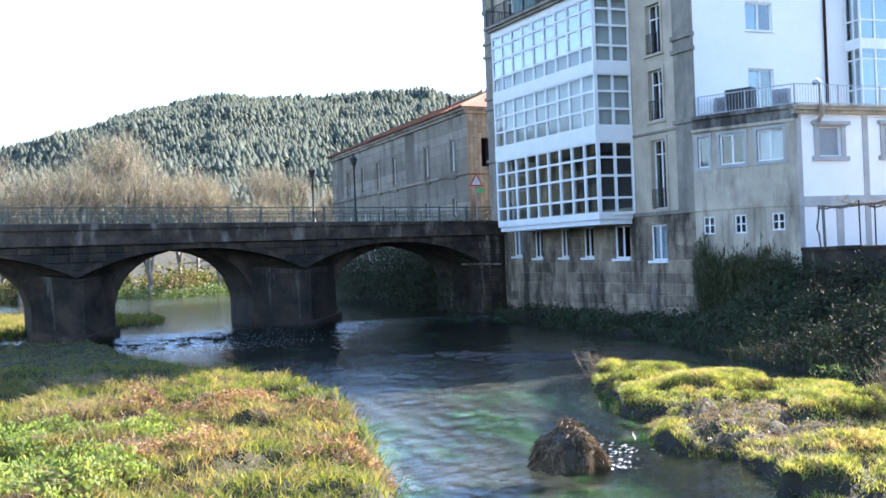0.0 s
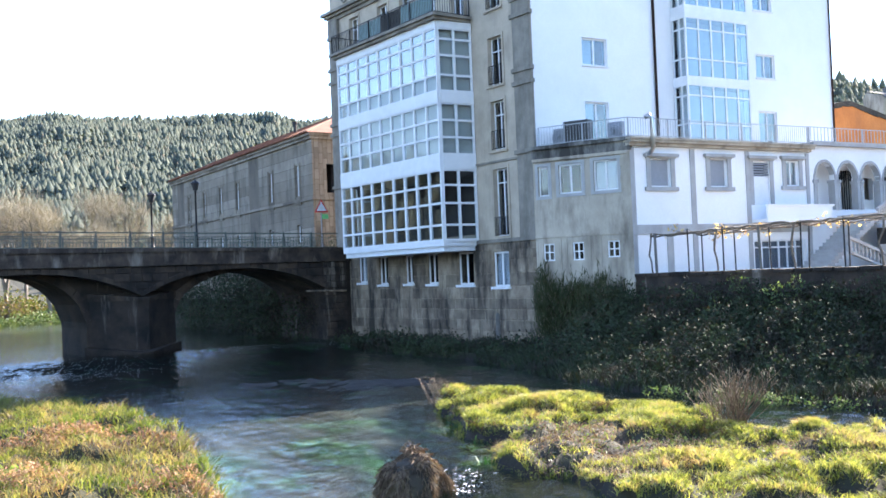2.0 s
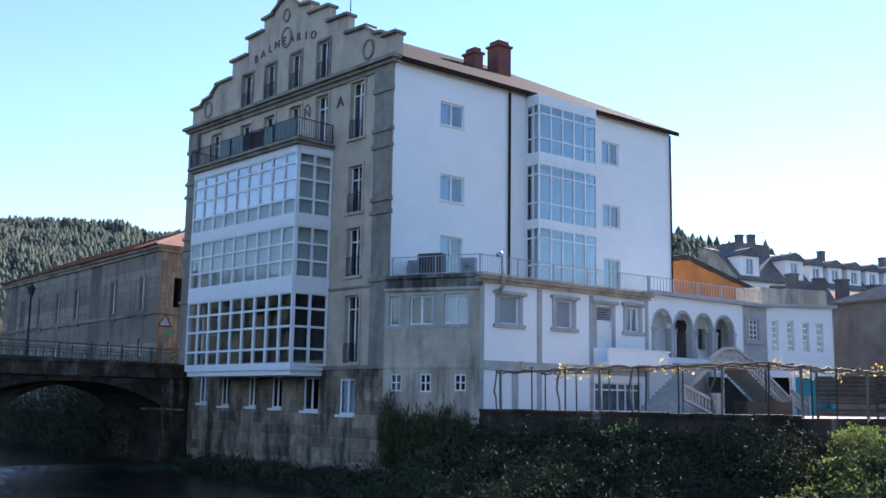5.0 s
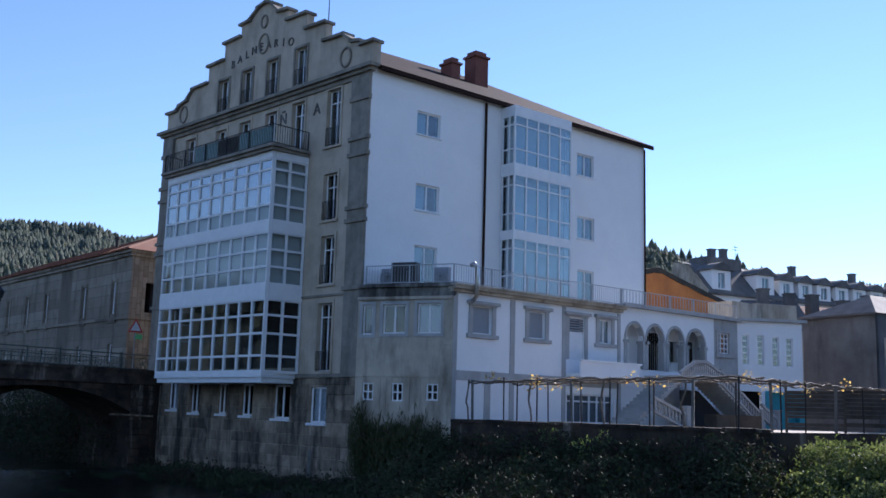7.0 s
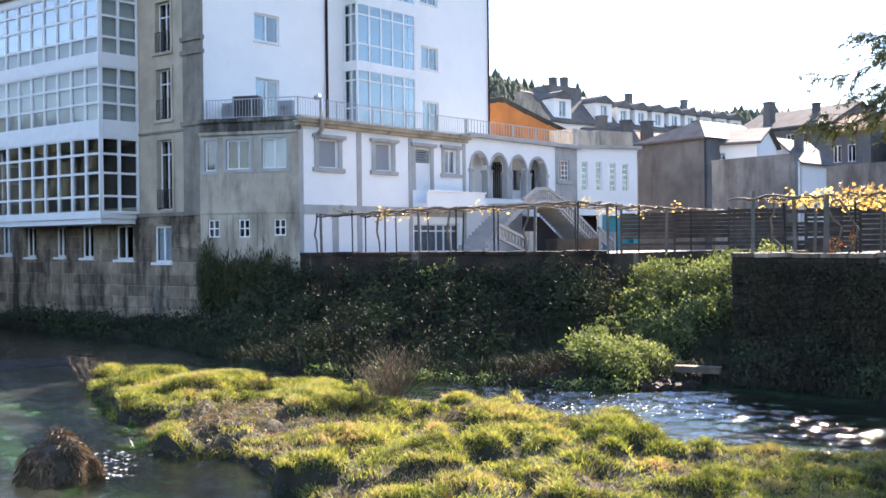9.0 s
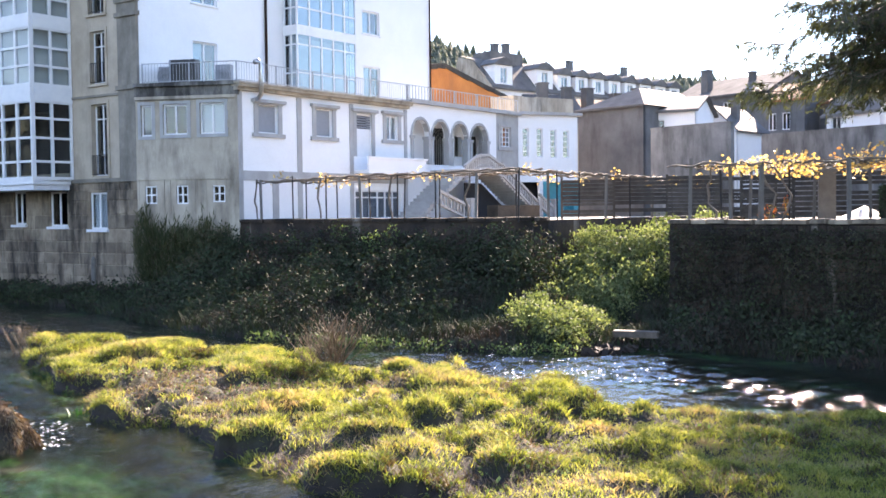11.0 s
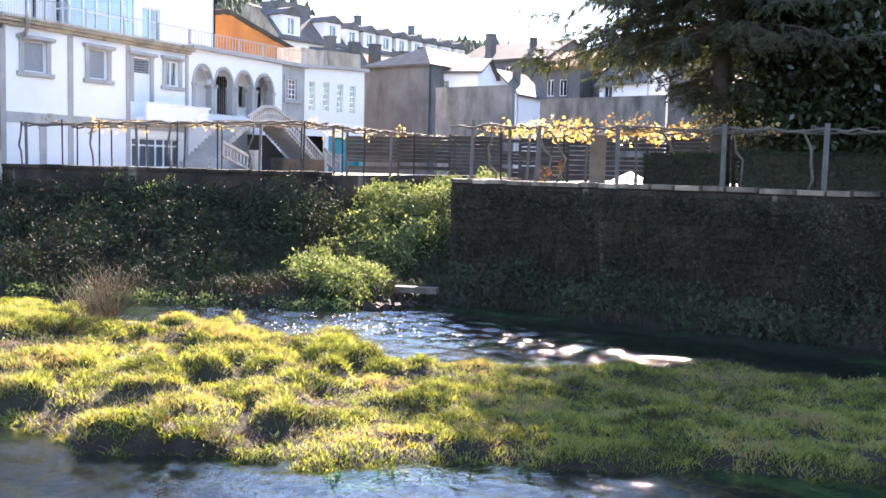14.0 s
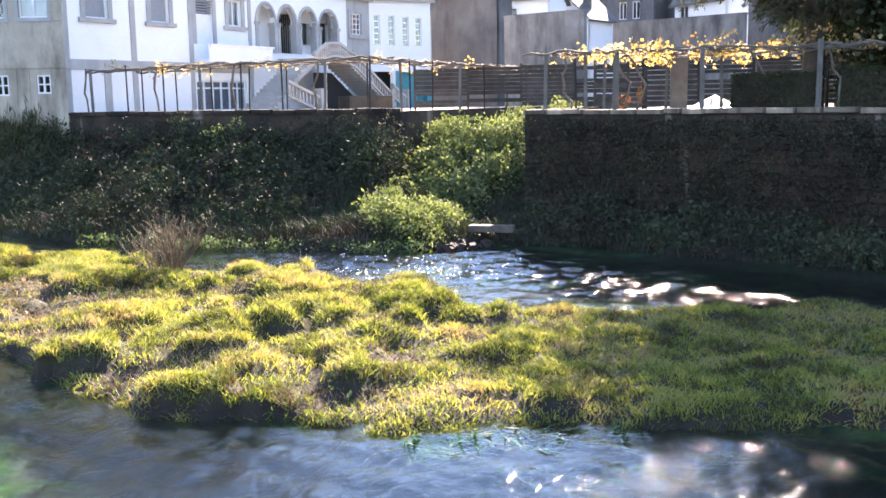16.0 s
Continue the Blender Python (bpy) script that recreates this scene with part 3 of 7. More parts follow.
def railing(parent, a, b, z, height, mat, step=0.14, thick=0.01, posts=2.0, top=0.022, name="railing"):
    """A balustrade of upright bars between two points of the plan."""
    a, b = Vector((*a, 0)), Vector((*b, 0))
    n = max(1, int((b - a).length / step))
    yaw = math.degrees(math.atan2(-(b - a).x, (b - a).y))
    F, L = wall_frame(a.x, a.y, yaw), (b - a).length
    g = Shape()
    g.box(F, 0, L, -top, top, z + height - 0.04, z + height).box(F, 0, L, -top * 0.7, top * 0.7, z + 0.08, z + 0.12)
    for k in range(n + 1):
        s = L * k / n
        g.box(F, s - thick, s + thick, -thick, thick, z + 0.1, z + height - 0.03)
    k = max(1, round(L / posts))
    for i in range(k + 1):
        s = L * i / k
        g.box(F, s - 0.03, s + 0.03, -0.03, 0.03, z, z + height)
    return part(name, g, mat, parent)


# ---- the tall bath house ----
CX, CY = 30.09, 42.41
FG = wall_frame(CX, CY, 185)       # gable front: s from -21 (far end) to 0
FW = wall_frame(CX, CY, -90)       # white side wall: s from 0 to 23
house = thing("bath_house", "tall bath house with grey stepped gable, glazed gallery and white side", "building", at=(40, 50, 3.8))
house_inv = Matrix.Translation((-40, -50, -3.8))


def hpart(name, shape, mats, parent=None, label="", smooth=False):
    ob = part(name, shape, mats, parent or house, label, smooth)
    if parent is None:
        ob.matrix_parent_inverse = house_inv
    return ob


L = 21.4
tall = [(-3.65, -2.45, 18.85, 22.1), (-3.65, -2.45, 14.65, 17.25), (-3.6, -2.45, 11.1, 13.75), (-3.6, -2.4, 6.4, 10.05)]
upper = [(-6.95, -5.75, 18.75, 22.0), (-9.65, -8.45, 18.75, 21.9), (-12.4, -11.2, 18.75, 21.85), (-15.05, -13.85, 18.75, 21.8), (-18.7, -17.5, 18.75, 21.85)]
attic = [(-6.95, -5.8, 23.1, 25.35), (-9.75, -8.6, 23.05, 25.28), (-12.45, -11.3, 23.0, 25.22), (-15.05, -13.9, 22.95, 25.15)]
base = [(-18.6, -17.5, 4.1, 5.85), (-15.95, -14.9, 3.95, 5.75), (-12.85, -11.9, 3.95, 5.7), (-10.35, -9.25, 3.9, 5.7), (-7.2, -5.7, 3.8, 5.65), (-3.9, -2.5, 3.65, 5.55)]
inner = [(-20, -5.4, 6.6, 18.0)]
front = hpart("wall", Shape().walls(FG, -L, 0, 6.2, 22.7, 0.5, tall + upper + inner), M["stucco"], label="grey-beige rendered gable front")
basement = hpart("basement_wall", Shape().walls(moved(FG, 0, 0.06), -L, 0, 0.2, 6.2, 0.56, base), M["granite"], label="stained granite basement wall above the river bank")
# stepped gable
steps = [(0.15, 22.7), (0.15, 24.1), (-0.9, 24.1), (-1.0, 24.35), (-1.7, 24.5), (-2.4, 25.1), (-4.2, 25.15), (-4.2, 26.3), (-6.0, 26.35), (-6.0, 27.35), (-7.9, 27.4), (-7.9, 28.1), (-8.9, 28.2), (-9.5, 28.9), (-10.2, 29.2), (-11.1, 29.0), (-11.9, 28.4), (-12.9, 28.35), (-12.9, 27.6), (-14.7, 27.55), (-14.7, 26.45), (-16.5, 26.4), (-16.5, 25.3), (-18.3, 25.25), (-18.9, 24.6), (-19.9, 24.4), (-20.2, 24.1), (-21.4, 24.1), (-21.4, 22.7)]


def gable_shape(F, outline, thick, holes):
    """The stepped gable cut into upright strips, with holes."""
    g = Shape()
    cuts = sorted({p[0] for p in outline} | {v for h in holes for v in h[:2]})
    top = lambda s: max(np.interp(s, [a[0], b[0]] if a[0] < b[0] else [b[0], a[0]], [a[1], b[1]] if a[0] < b[0] else [b[1], a[1]]) for a, b in zip(outline[1:-1], outline[2:-1]) if min(a[0], b[0]) - 1e-6 <= s <= max(a[0], b[0]) + 1e-6 and a[0] != b[0])
    for a, b in zip(cuts, cuts[1:]):
        m = (a + b) / 2
        ta, tb = top(a + (b - a) * 0.01), top(b - (b - a) * 0.01)
        h = [h for h in holes if h[0] < m < h[1]]
        if h:
            g.prism(F, [(a, 22.7), (b, 22.7), (b, h[0][2]), (a, h[0][2])], -thick, 0)
            g.prism(F, [(a, h[0][3]), (b, h[0][3]), (b, tb), (a, ta)], -thick, 0)
        else:
            g.prism(F, [(a, 22.7), (b, 22.7), (b, tb), (a, ta)], -thick, 0)
    return g


gable = hpart("gable", gable_shape(FG, steps, 0.5, attic).weld(), M["stucco"], label="stepped gable with a round head and steps")
coping = Shape()
for a, b in zip(steps[1:-1], steps[2:-1]):
    if abs(a[0] - b[0]) > 0.3:
        coping = Shape().prism(FG, [(a[0] + 0.12, a[1]), (a[0] + 0.12, a[1] + 0.16), (b[0] - 0.12, b[1] + 0.16), (b[0] - 0.12, b[1])], -0.6, 0.22)
        hpart("coping_stone", coping, M["trim_stucco"], label="dark weathered coping stone")
hpart("cornice", Shape().box(FG, -L - 0.5, 0.5, -0.1, 0.5, 22.62, 22.82).box(FG, -L - 0.3, 0.3, -0.1, 0.3, 22.44, 22.62).box(FG, -L - 0.1, 0.12, 0, 0.14, 22.2, 22.44), M["trim_stucco"])
hpart("string_course", Shape().box(FG, -5.2, 0.1, 0, 0.16, 6.05, 6.25), M["trim_stucco"])
hpart("string_course", Shape().box(FG, -5.2, 0.1, 0, 0.1, 10.4, 10.52), M["trim_stucco"])
for s0, s1 in ((-1.35, 0.06), (-L, -L + 1.2)):
    pil = Shape().box(FG, s0, s1, 0, 0.16, 6.2, 20.9).box(FG, s0 - 0.08, s1 + 0.08, 0, 0.26, 20.9, 21.15).box(FG, s0 - 0.03, s1 + 0.03, 0, 0.2, 21.15, 22.2)
    pil = hpart("pilaster", pil, M["trim_stucco"], label="weathered corner pilaster with carved head")
    for z in (10.6, 14.2, 14.9, 17.8, 18.7):
        part("collar", Shape().box(FG, s0 - 0.1, s1 + 0.1, 0, 0.27, z, z + 0.22), M["trim_stucco"], pil)
for s, z, r in ((-2.2, 23.75, 0.55), (-19.3, 23.75, 0.55), (-10.3, 26.55, 0.62), (-10.35, 28.0, 0.4)):
    ring = [(s + r * math.cos(a) * 0.8, z + r * math.sin(a)) for a in np.linspace(0, 2 * math.pi, 22)]
    hpart("medallion", Shape().tube([FG @ Vector((p, 0.04, q)) for p, q in ring], 0.07, 5), M["trim_stucco"])
for k, (a, b2, c, d) in enumerate(attic):
    w = window(house, FG, a, b2, c, d, 2, 1, 0.2, 0.06, "glass", None)
    w.matrix_parent_inverse = house_inv
    surround = Shape().box(FG, a - 0.14, a, 0, 0.07, c - 0.1, d + 0.12).box(FG, b2, b2 + 0.14, 0, 0.07, c - 0.1, d + 0.12).box(FG, a, b2, 0, 0.07, d, d + 0.14)
    hpart("surround", surround, M["trim_stucco"], w)
    iron_guard(w, FG, a, b2, c, 0.95)
for a, b2, c, d in tall + upper:
    w = window(house, FG, a, b2, c, d, 2, 1, 0.22, 0.07, "glass", None, split=[d - 0.75])
    w.matrix_parent_inverse = house_inv
    hpart("surround", Shape().box(FG, a - 0.16, a, 0, 0.06, c - 0.05, d + 0.16).box(FG, b2, b2 + 0.16, 0, 0.06, c - 0.05, d + 0.16).box(FG, a, b2, 0, 0.06, d, d + 0.16).box(FG, a - 0.2, b2 + 0.2, 0, 0.14, c - 0.16, c - 0.05), M["stucco"], w)
    if (a, b2, c, d) in tall:
        iron_guard(w, FG, a, b2, c, 1.05)
for a, b2, c, d in base:
    w = window(house, moved(FG, 0, 0.06), a, b2, c, d, 2, 1, 0.12, 0.1, "glass", "curtain_white" if a in (-3.9, -18.6) else None)
    w.matrix_parent_inverse = house_inv
    hpart("sill", Shape().box(FG, a - 0.1, b2 + 0.1, 0, 0.22, c - 0.14, c), M["white_paint"], w)

# raised letters on the gable
def letters(parent, text, F, s, z, size, mat):
    c = bpy.data.curves.new("lettering", "FONT")
    c.body, c.size, c.extrude, c.align_x, c.align_y = text, size, 0.03, "CENTER", "CENTER"
    tmp = new("lettering", c)
    me = bpy.data.meshes.new_from_object(tmp.evaluated_get(bpy.context.evaluated_depsgraph_get()))
    bpy.data.objects.remove(tmp)
    me.materials.clear()
    me.materials.append(mat)
    ob = part("lettering", me, mat, parent)
    ob.matrix_basis = F @ Matrix.Translation((s, 0.03, z)) @ Euler((radians(90), 0, 0)).to_matrix().to_4x4()
    return ob


word = "BALNEARIO"
for k, ch in enumerate(word):
    u = k / 8
    hlet = letters(house, ch, FG, -13.6 + 6.15 * u, 25.95 + 0.42 * math.sin(math.pi * u), 0.72, M["slate"])
    hlet.matrix_parent_inverse = house_inv
for ch, s in (("A", -4.6), ("Ñ", -7.8)):
    hlet = letters(house, ch, FG, s, 21.2, 0.95, M["slate"])
    hlet.matrix_parent_inverse = house_inv

# side wall in white render
wins = [(3.25, 4.95, 19.65, 21.0), (3.3, 5.0, 15.35, 16.85), (3.35, 4.95, 11.1, 13.4), (16.35, 17.95, 19.6, 21.05), (16.4, 18.0, 15.5, 16.95), (16.45, 18.0, 11.1, 13.5)]
bay_hole = [(9.9, 14.4, 11.2, 22.2)]
hpart("side_wall", Shape().walls(FW, 0.002, 23.1, 3.6, 22.75, 0.4, wins + bay_hole), M["white_wall"], label="white rendered side wall")
for a, b2, c, d in wins:
    w = window(house, FW, a, b2, c, d, 2, 1, 0.12, 0.09, "glass_blue", None)
    w.matrix_parent_inverse = house_inv
    hpart("curtain", Shape().box(FW, a + 0.05, (a + b2) / 2, -0.36, -0.33, c, d), M["curtain_white"], w, "white curtain behind one sash")
    hpart("sill", Shape().box(FW, a - 0.06, b2 + 0.06, 0, 0.08, c - 0.07, c), M["white_paint"], w)
# bay of white framed glass
BO = 1.15
bay_ob = hpart("bay", Shape().box(FW, 9.7, 14.6, 0, BO, 11.0, 11.4), M["white_paint"], label="white framed glass bay on the side wall")
for z0, z1 in ((14.45, 15.0), (18.25, 19.0), (21.85, 22.5)):
    part("bay_band", Shape().box(FW, 9.7, 14.6, 0, BO, z0, z1), M["white_paint"], bay_ob)
for z0, z1 in ((11.4, 14.45), (15.0, 18.25), (19.0, 21.85)):
    cut = z0 + (z1 - z0) * 0.3
    cut2 = z0 + (z1 - z0) * 0.82
    fr = Shape()
    for s in np.linspace(9.75, 14.55, 6):
        fr.box(FW, s - 0.05, s + 0.05, BO - 0.1, BO, z0, z1)
    for z in (cut, cut2):
        fr.box(FW, 9.75, 14.55, BO - 0.09, BO - 0.01, z - 0.04, z + 0.04)
    for o in (0.05, BO - 0.55):
        fr.box(FW, 9.7, 9.8, o, o + 0.09, z0, z1).box(FW, 14.5, 14.6, o, o + 0.09, z0, z1)
    for z in (cut, cut2):
        fr.box(FW, 9.71, 9.79, 0, BO, z - 0.04, z + 0.04).box(FW, 14.51, 14.59, 0, BO, z - 0.04, z + 0.04)
    part("bay_frame", fr, M["white_paint"], bay_ob)
    for s0, s1 in zip(np.linspace(9.75, 14.55, 6)[:-1], np.linspace(9.75, 14.55, 6)[1:]):
        for a, c in ((z0, cut), (cut, cut2), (cut2, z1)):
            p = part("pane", Shape().box(FW, s0 + 0.05, s1 - 0.05, BO - 0.06, BO - 0.045, a, c), M["glass_blue"], bay_ob)
            p.visible_shadow = False
    for s in (9.74, 14.55):
        for a, c in ((z0, cut), (cut, cut2), (cut2, z1)):
            p = part("pane", Shape().box(FW, s, s + 0.015, 0.1, BO - 0.1, a, c), M["glass"], bay_ob)
            p.visible_shadow = False
    part("curtain", Shape().box(FW, 9.9, 14.4, 0.25, 0.3, z0, z1), M["curtain_white"], bay_ob)
hpart("drainpipe", Shape().tube([FW @ Vector((8.35, 0.1, 22.5)), FW @ Vector((8.35, 0.1, 11.0))], 0.08, 8), M["brown_roof"], label="brown drainpipe")
hpart("drainpipe", Shape().tube([FW @ Vector((23.05, 0.08, 22.5)), FW @ Vector((23.05, 0.08, 11.0))], 0.06, 8), M["brown_roof"])
# other walls and the roof
back = Shape()
FB = wall_frame(*(FW @ Vector((23.1, 0, 0))).xy, 5)
back.walls(FB, 0.42, L - 0.5, 3.6, 22.75, 0.4)
hpart("rear_wall", back, M["white_wall"])
pa, pb, pc, pd = (FW @ Vector((0, 0, 0))), (FW @ Vector((23.1, 0, 0))), (FB @ Vector((L, 0, 0))), (FG @ Vector((-L, 0, 0)))
FN = wall_frame(pc.x, pc.y, 90)
hpart("north_wall", Shape().walls(FN, 0.42, (pc - pd).length - 0.52, 0.5, 22.75, 0.4), M["stucco"])
roof = Shape()
e = 22.78
A, B, C2, D = (FG @ Vector((0, -0.4, e))), (FW @ Vector((23.6, 0.45, e))), (FB @ Vector((L + 0.4, -0.3, e))), (FG @ Vector((-L, -0.4, e)))
A = FW @ Vector((0.35, 0.45, e))
R1, R2 = FG @ Vector((-10.3, -0.5, 28.3)), (FB @ Vector((10.5, -6.5, 28.3)))
roof.quad(A, B, R2, R1).quad(B, C2, R2).quad(C2, D, R1, R2)
roof.box(FW, 0.35, 23.6, 0.3, 0.45, e - 0.24, e - 0.02).box(FW, 0.35, 23.6, 0.0, 0.3, e - 0.1, e - 0.03)
hpart("roof", roof, M["brown_roof"], label="brown roof with a dark gutter")
for s, w, z1, o in ((10.75, 0.75, 27.0, -6.0), (13.2, 1.15, 28.1, -6.2)):
    ch = Shape().box(FW, s - w / 2, s + w / 2, o - 0.7, o + 0.4, 22.9, z1).box(FW, s - w / 2 - 0.1, s + w / 2 + 0.1, o - 0.8, o + 0.5, z1, z1 + 0.15).box(FW, s - w / 2 + 0.1, s + w / 2 - 0.1, o - 0.6, o + 0.3, z1 + 0.15, z1 + 0.45)
    hpart("chimney", ch, M["brick_red"], label="red rendered chimney")
hpart("lightning_rod", Shape().tube([FG @ Vector((-5.0, -0.8, 25)), FG @ Vector((-5.0, -0.8, 28.8))], [0.05, 0.02], 5).lathe(FG @ Vector((-5.0, -0.8, 28.2)), [(0.02, 0), (0.1, 0.1), (0.02, 0.2)], 6), M["iron"])
# floors and inner walls behind the glass, coloured near-black for the unlit rooms
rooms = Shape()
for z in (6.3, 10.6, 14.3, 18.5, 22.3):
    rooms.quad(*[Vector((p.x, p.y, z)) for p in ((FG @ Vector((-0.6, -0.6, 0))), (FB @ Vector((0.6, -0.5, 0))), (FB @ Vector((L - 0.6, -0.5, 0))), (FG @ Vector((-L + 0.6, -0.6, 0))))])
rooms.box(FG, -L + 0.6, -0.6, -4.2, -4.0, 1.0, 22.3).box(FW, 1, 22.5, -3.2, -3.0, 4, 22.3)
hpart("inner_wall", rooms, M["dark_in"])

# ---- glazed gallery ----
GW, GD = 11.2, 2.3
FGF = wall_frame(27.3, 47.5, 185)   # front: s from -11.2 to 0
FGS = wall_frame(27.3, 47.5, -90)   # near return: s from 0 to 2.3
FGN = wall_frame(*(FGF @ Vector((-GW, 0, 0))).xy, 95)
gal = hpart("gallery", Shape().box(FGF, -GW, 0, -2.25, 0, 5.98, 6.3).box(FGF, -GW + 0.12, -0.12, -2.25, -0.12, 5.7, 5.98), M["white_paint"], label="white glazed gallery hung over the river")
bands = [(10.2, 11.05), (13.9, 14.55), (18.05, 18.45)]
sash = {0: [6.3, 7.15, 8.35, 9.35, 10.2], 1: [11.05, 12.0, 12.95, 13.9], 2: [14.55, 15.45, 16.55, 17.45, 18.05]}
bars = [0.0] + [GW * k / 9 for k in range(1, 10)]
for z0, z1 in bands:
    part("spandrel", Shape().box(FGF, -GW, 0, -0.16, 0.03, z0, z1).box(FGS, 0.17, GD, -0.16, 0.03, z0, z1).box(FGN, -GD + 0.2, -0.17, -0.16, 0.03, z0, z1), M["white_paint"], gal)
for floor, zz in sash.items():
    fr = Shape()
    for k in range(10):
        s, w = -GW + bars[k], 0.075 if 0 < k < 9 else 0.11
        fr.box(FGF, s - w if k else s, s + w if k < 9 else s, -0.15, 0, zz[0], zz[-1])
    for s, w in ((0.16, 0.05), (1.15, 0.07), (2.24, 0.06)):
        fr.box(FGS, s - w, s + w, -0.15, 0, zz[0], zz[-1])
        fr.box(FGN, -s - w, -s + w, -0.15, 0, zz[0], zz[-1])
    for i, z in enumerate(zz):
        w = 0.075 if i in (0, len(zz) - 1) else 0.06
        fr.box(FGF, -GW, -0.01, -0.14, -0.012, z - w, z + w).box(FGS, 0.01, GD, -0.14, -0.012, z - w, z + w).box(FGN, -GD, -0.01, -0.14, -0.012, z - w, z + w)
    part("gallery_frame", fr, M["white_paint"], gal, "white painted sash bars")
    for k in range(9):
        for a, c in zip(zz, zz[1:]):
            p = part("pane", Shape().box(FGF, -GW + bars[k] + 0.06, -GW + bars[k + 1] - 0.06, -0.085, -0.07, a + 0.05, c - 0.05), M["glass_sky" if floor == 2 and a > 15 else "glass"], gal)
            p.visible_shadow = False
    for a, c in zip(zz, zz[1:]):
        for s0, s1 in ((0.2, 1.09), (1.21, 2.19)):
            p = part("pane", Shape().box(FGS, s0, s1, -0.085, -0.07, a + 0.05, c - 0.05), M["glass"], gal)
            p.visible_shadow = False
    if floor > 0:
        part("curtain", Shape().box(FGF, -GW + 0.3, -0.3, -0.42, -0.36, zz[0], zz[-1]).box(FGS, 0.3, GD, -0.42, -0.36, zz[0], zz[-1]), M["curtain"], gal, "grey-green blind behind the glass")
inner_g = Shape()
for z in (6.35, 10.6, 14.2, 18.3):
    inner_g.box(FGF, -GW + 0.2, -0.2, -2.2, -0.45, z - 0.1, z)
part("gallery_floor", inner_g, M["dark_in"], gal)
slab = Shape().box(FGF, -GW - 0.15, 0.25, -2.25, 0.25, 18.45, 18.62).box(FGF, -GW - 0.3, 0.4, -2.25, 0.4, 18.62, 18.78)
part("balcony_slab", slab, M["trim_stucco"], gal, "dark stained balcony slab")
p0, p1, p2, p3 = [(FGF @ Vector(q)).xy for q in ((-GW - 0.1, -2.2, 0), (-GW - 0.1, 0.25, 0), (0.2, 0.25, 0), (0.2, -2.2, 0))]
for a, b2 in ((p0, p1), (p1, p2), (p2, p3)):
    railing(gal, a, b2, 18.78, 1.15, M["iron"], 0.16, 0.012, 2.4)
for a, b2, mt in ((-7.9, -5.4, "glass_green"), (-5.35, -3.2, "wood_dark"), (-3.15, 0.05, "glass_green")):
    part("balcony_screen", Shape().box(FGF, a, b2, 0.19, 0.205, 18.9, 19.85), M[mt], gal, "screen tied to the balcony rail")


# ---- stone facing ----
def block_mesh(name, mat):
    """A unit stone with softened edges: outside at y = 0.5, back at y = -0.5."""
    e = 0.06
    sh = Shape()
    I = Matrix.Identity(4)
    back = [(-0.5, -0.5, -0.5), (0.5, -0.5, -0.5), (0.5, -0.5, 0.5), (-0.5, -0.5, 0.5)]
    mid = [(x, 0.2, z) for x, y, z in back]
    fr = [(x * (1 - 2 * e), 0.5, z * (1 - 2 * e)) for x, y, z in back]
    for k in range(4):
        j = (k + 1) % 4
        sh.quad(back[j], back[k], mid[k], mid[j]).quad(mid[j], mid[k], fr[k], fr[j])
    sh.quad(*[fr[k] for k in (3, 2, 1, 0)])
    return sh.mesh(name, mat)


def facing(parent, F, s0, s1, z0, z1, mat, course=0.42, length=0.85, holes=(), seed=1, proud=0.05, outline=None, inv=None, name="stone"):
    """Courses of separate stones on a wall, leaving out the holes (s0, s1, z0, z1)."""
    rnd = random.Random(seed)
    me = block_mesh(name, mat)
    z = z0
    while z < z1 - 0.1:
        h = min(course * rnd.uniform(0.85, 1.2), z1 - z)
        s = s0 - rnd.uniform(0, length * 0.5)
        while s < s1 - 0.05:
            w = length * rnd.uniform(0.6, 1.4)
            a, b = max(s, s0), min(s + w, s1)
            s += w
            pieces = [(a, b)]
            for h0, h1, k0, k1 in holes:
                if k0 < z + h and k1 > z:
                    nxt = []
                    for p, q in pieces:
                        if q <= h0 or p >= h1:
                            nxt.append((p, q))
                        else:
                            nxt += [(p, h0)] if h0 - p > 0.12 else []
                            nxt += [(h1, q)] if q - h1 > 0.12 else []
                    pieces = nxt
            for p, q in pieces:
                m = (p + q) / 2
                if q - p < 0.1 or (outline and not outline(m, z + h / 2)):
                    continue
                ob = new(name, me)
                ob.parent = parent
                if inv is not None:
                    ob.matrix_parent_inverse = inv
                d = proud * rnd.uniform(0.6, 1.5)
                ob.matrix_basis = F @ Matrix.Translation((m, d - 0.05, z + h / 2)) @ Matrix.Diagonal((q - p - 0.035, 0.1, h - 0.035, 1))
        z += h


# ---- annex beside the bath house ----
FA, FF = wall_frame(29.9, 42.3, 208), wall_frame(32.325, 37.74, -90)
annex = thing("annex", "two-storey annex with stained grey end, white front and roof terrace", "building", at=(38, 40, 3.8))
ainv = Matrix.Translation((-38, -40, -3.8))


def apart_(name, shape, mats, parent=None, label="", smooth=False):
    ob = part(name, shape, mats, parent or annex, label, smooth)
    if parent is None:
        ob.matrix_parent_inverse = ainv
    return ob


def awin(*a, **k):
    w = window(annex, *a, **k)
    w.matrix_parent_inverse = ainv
    return w


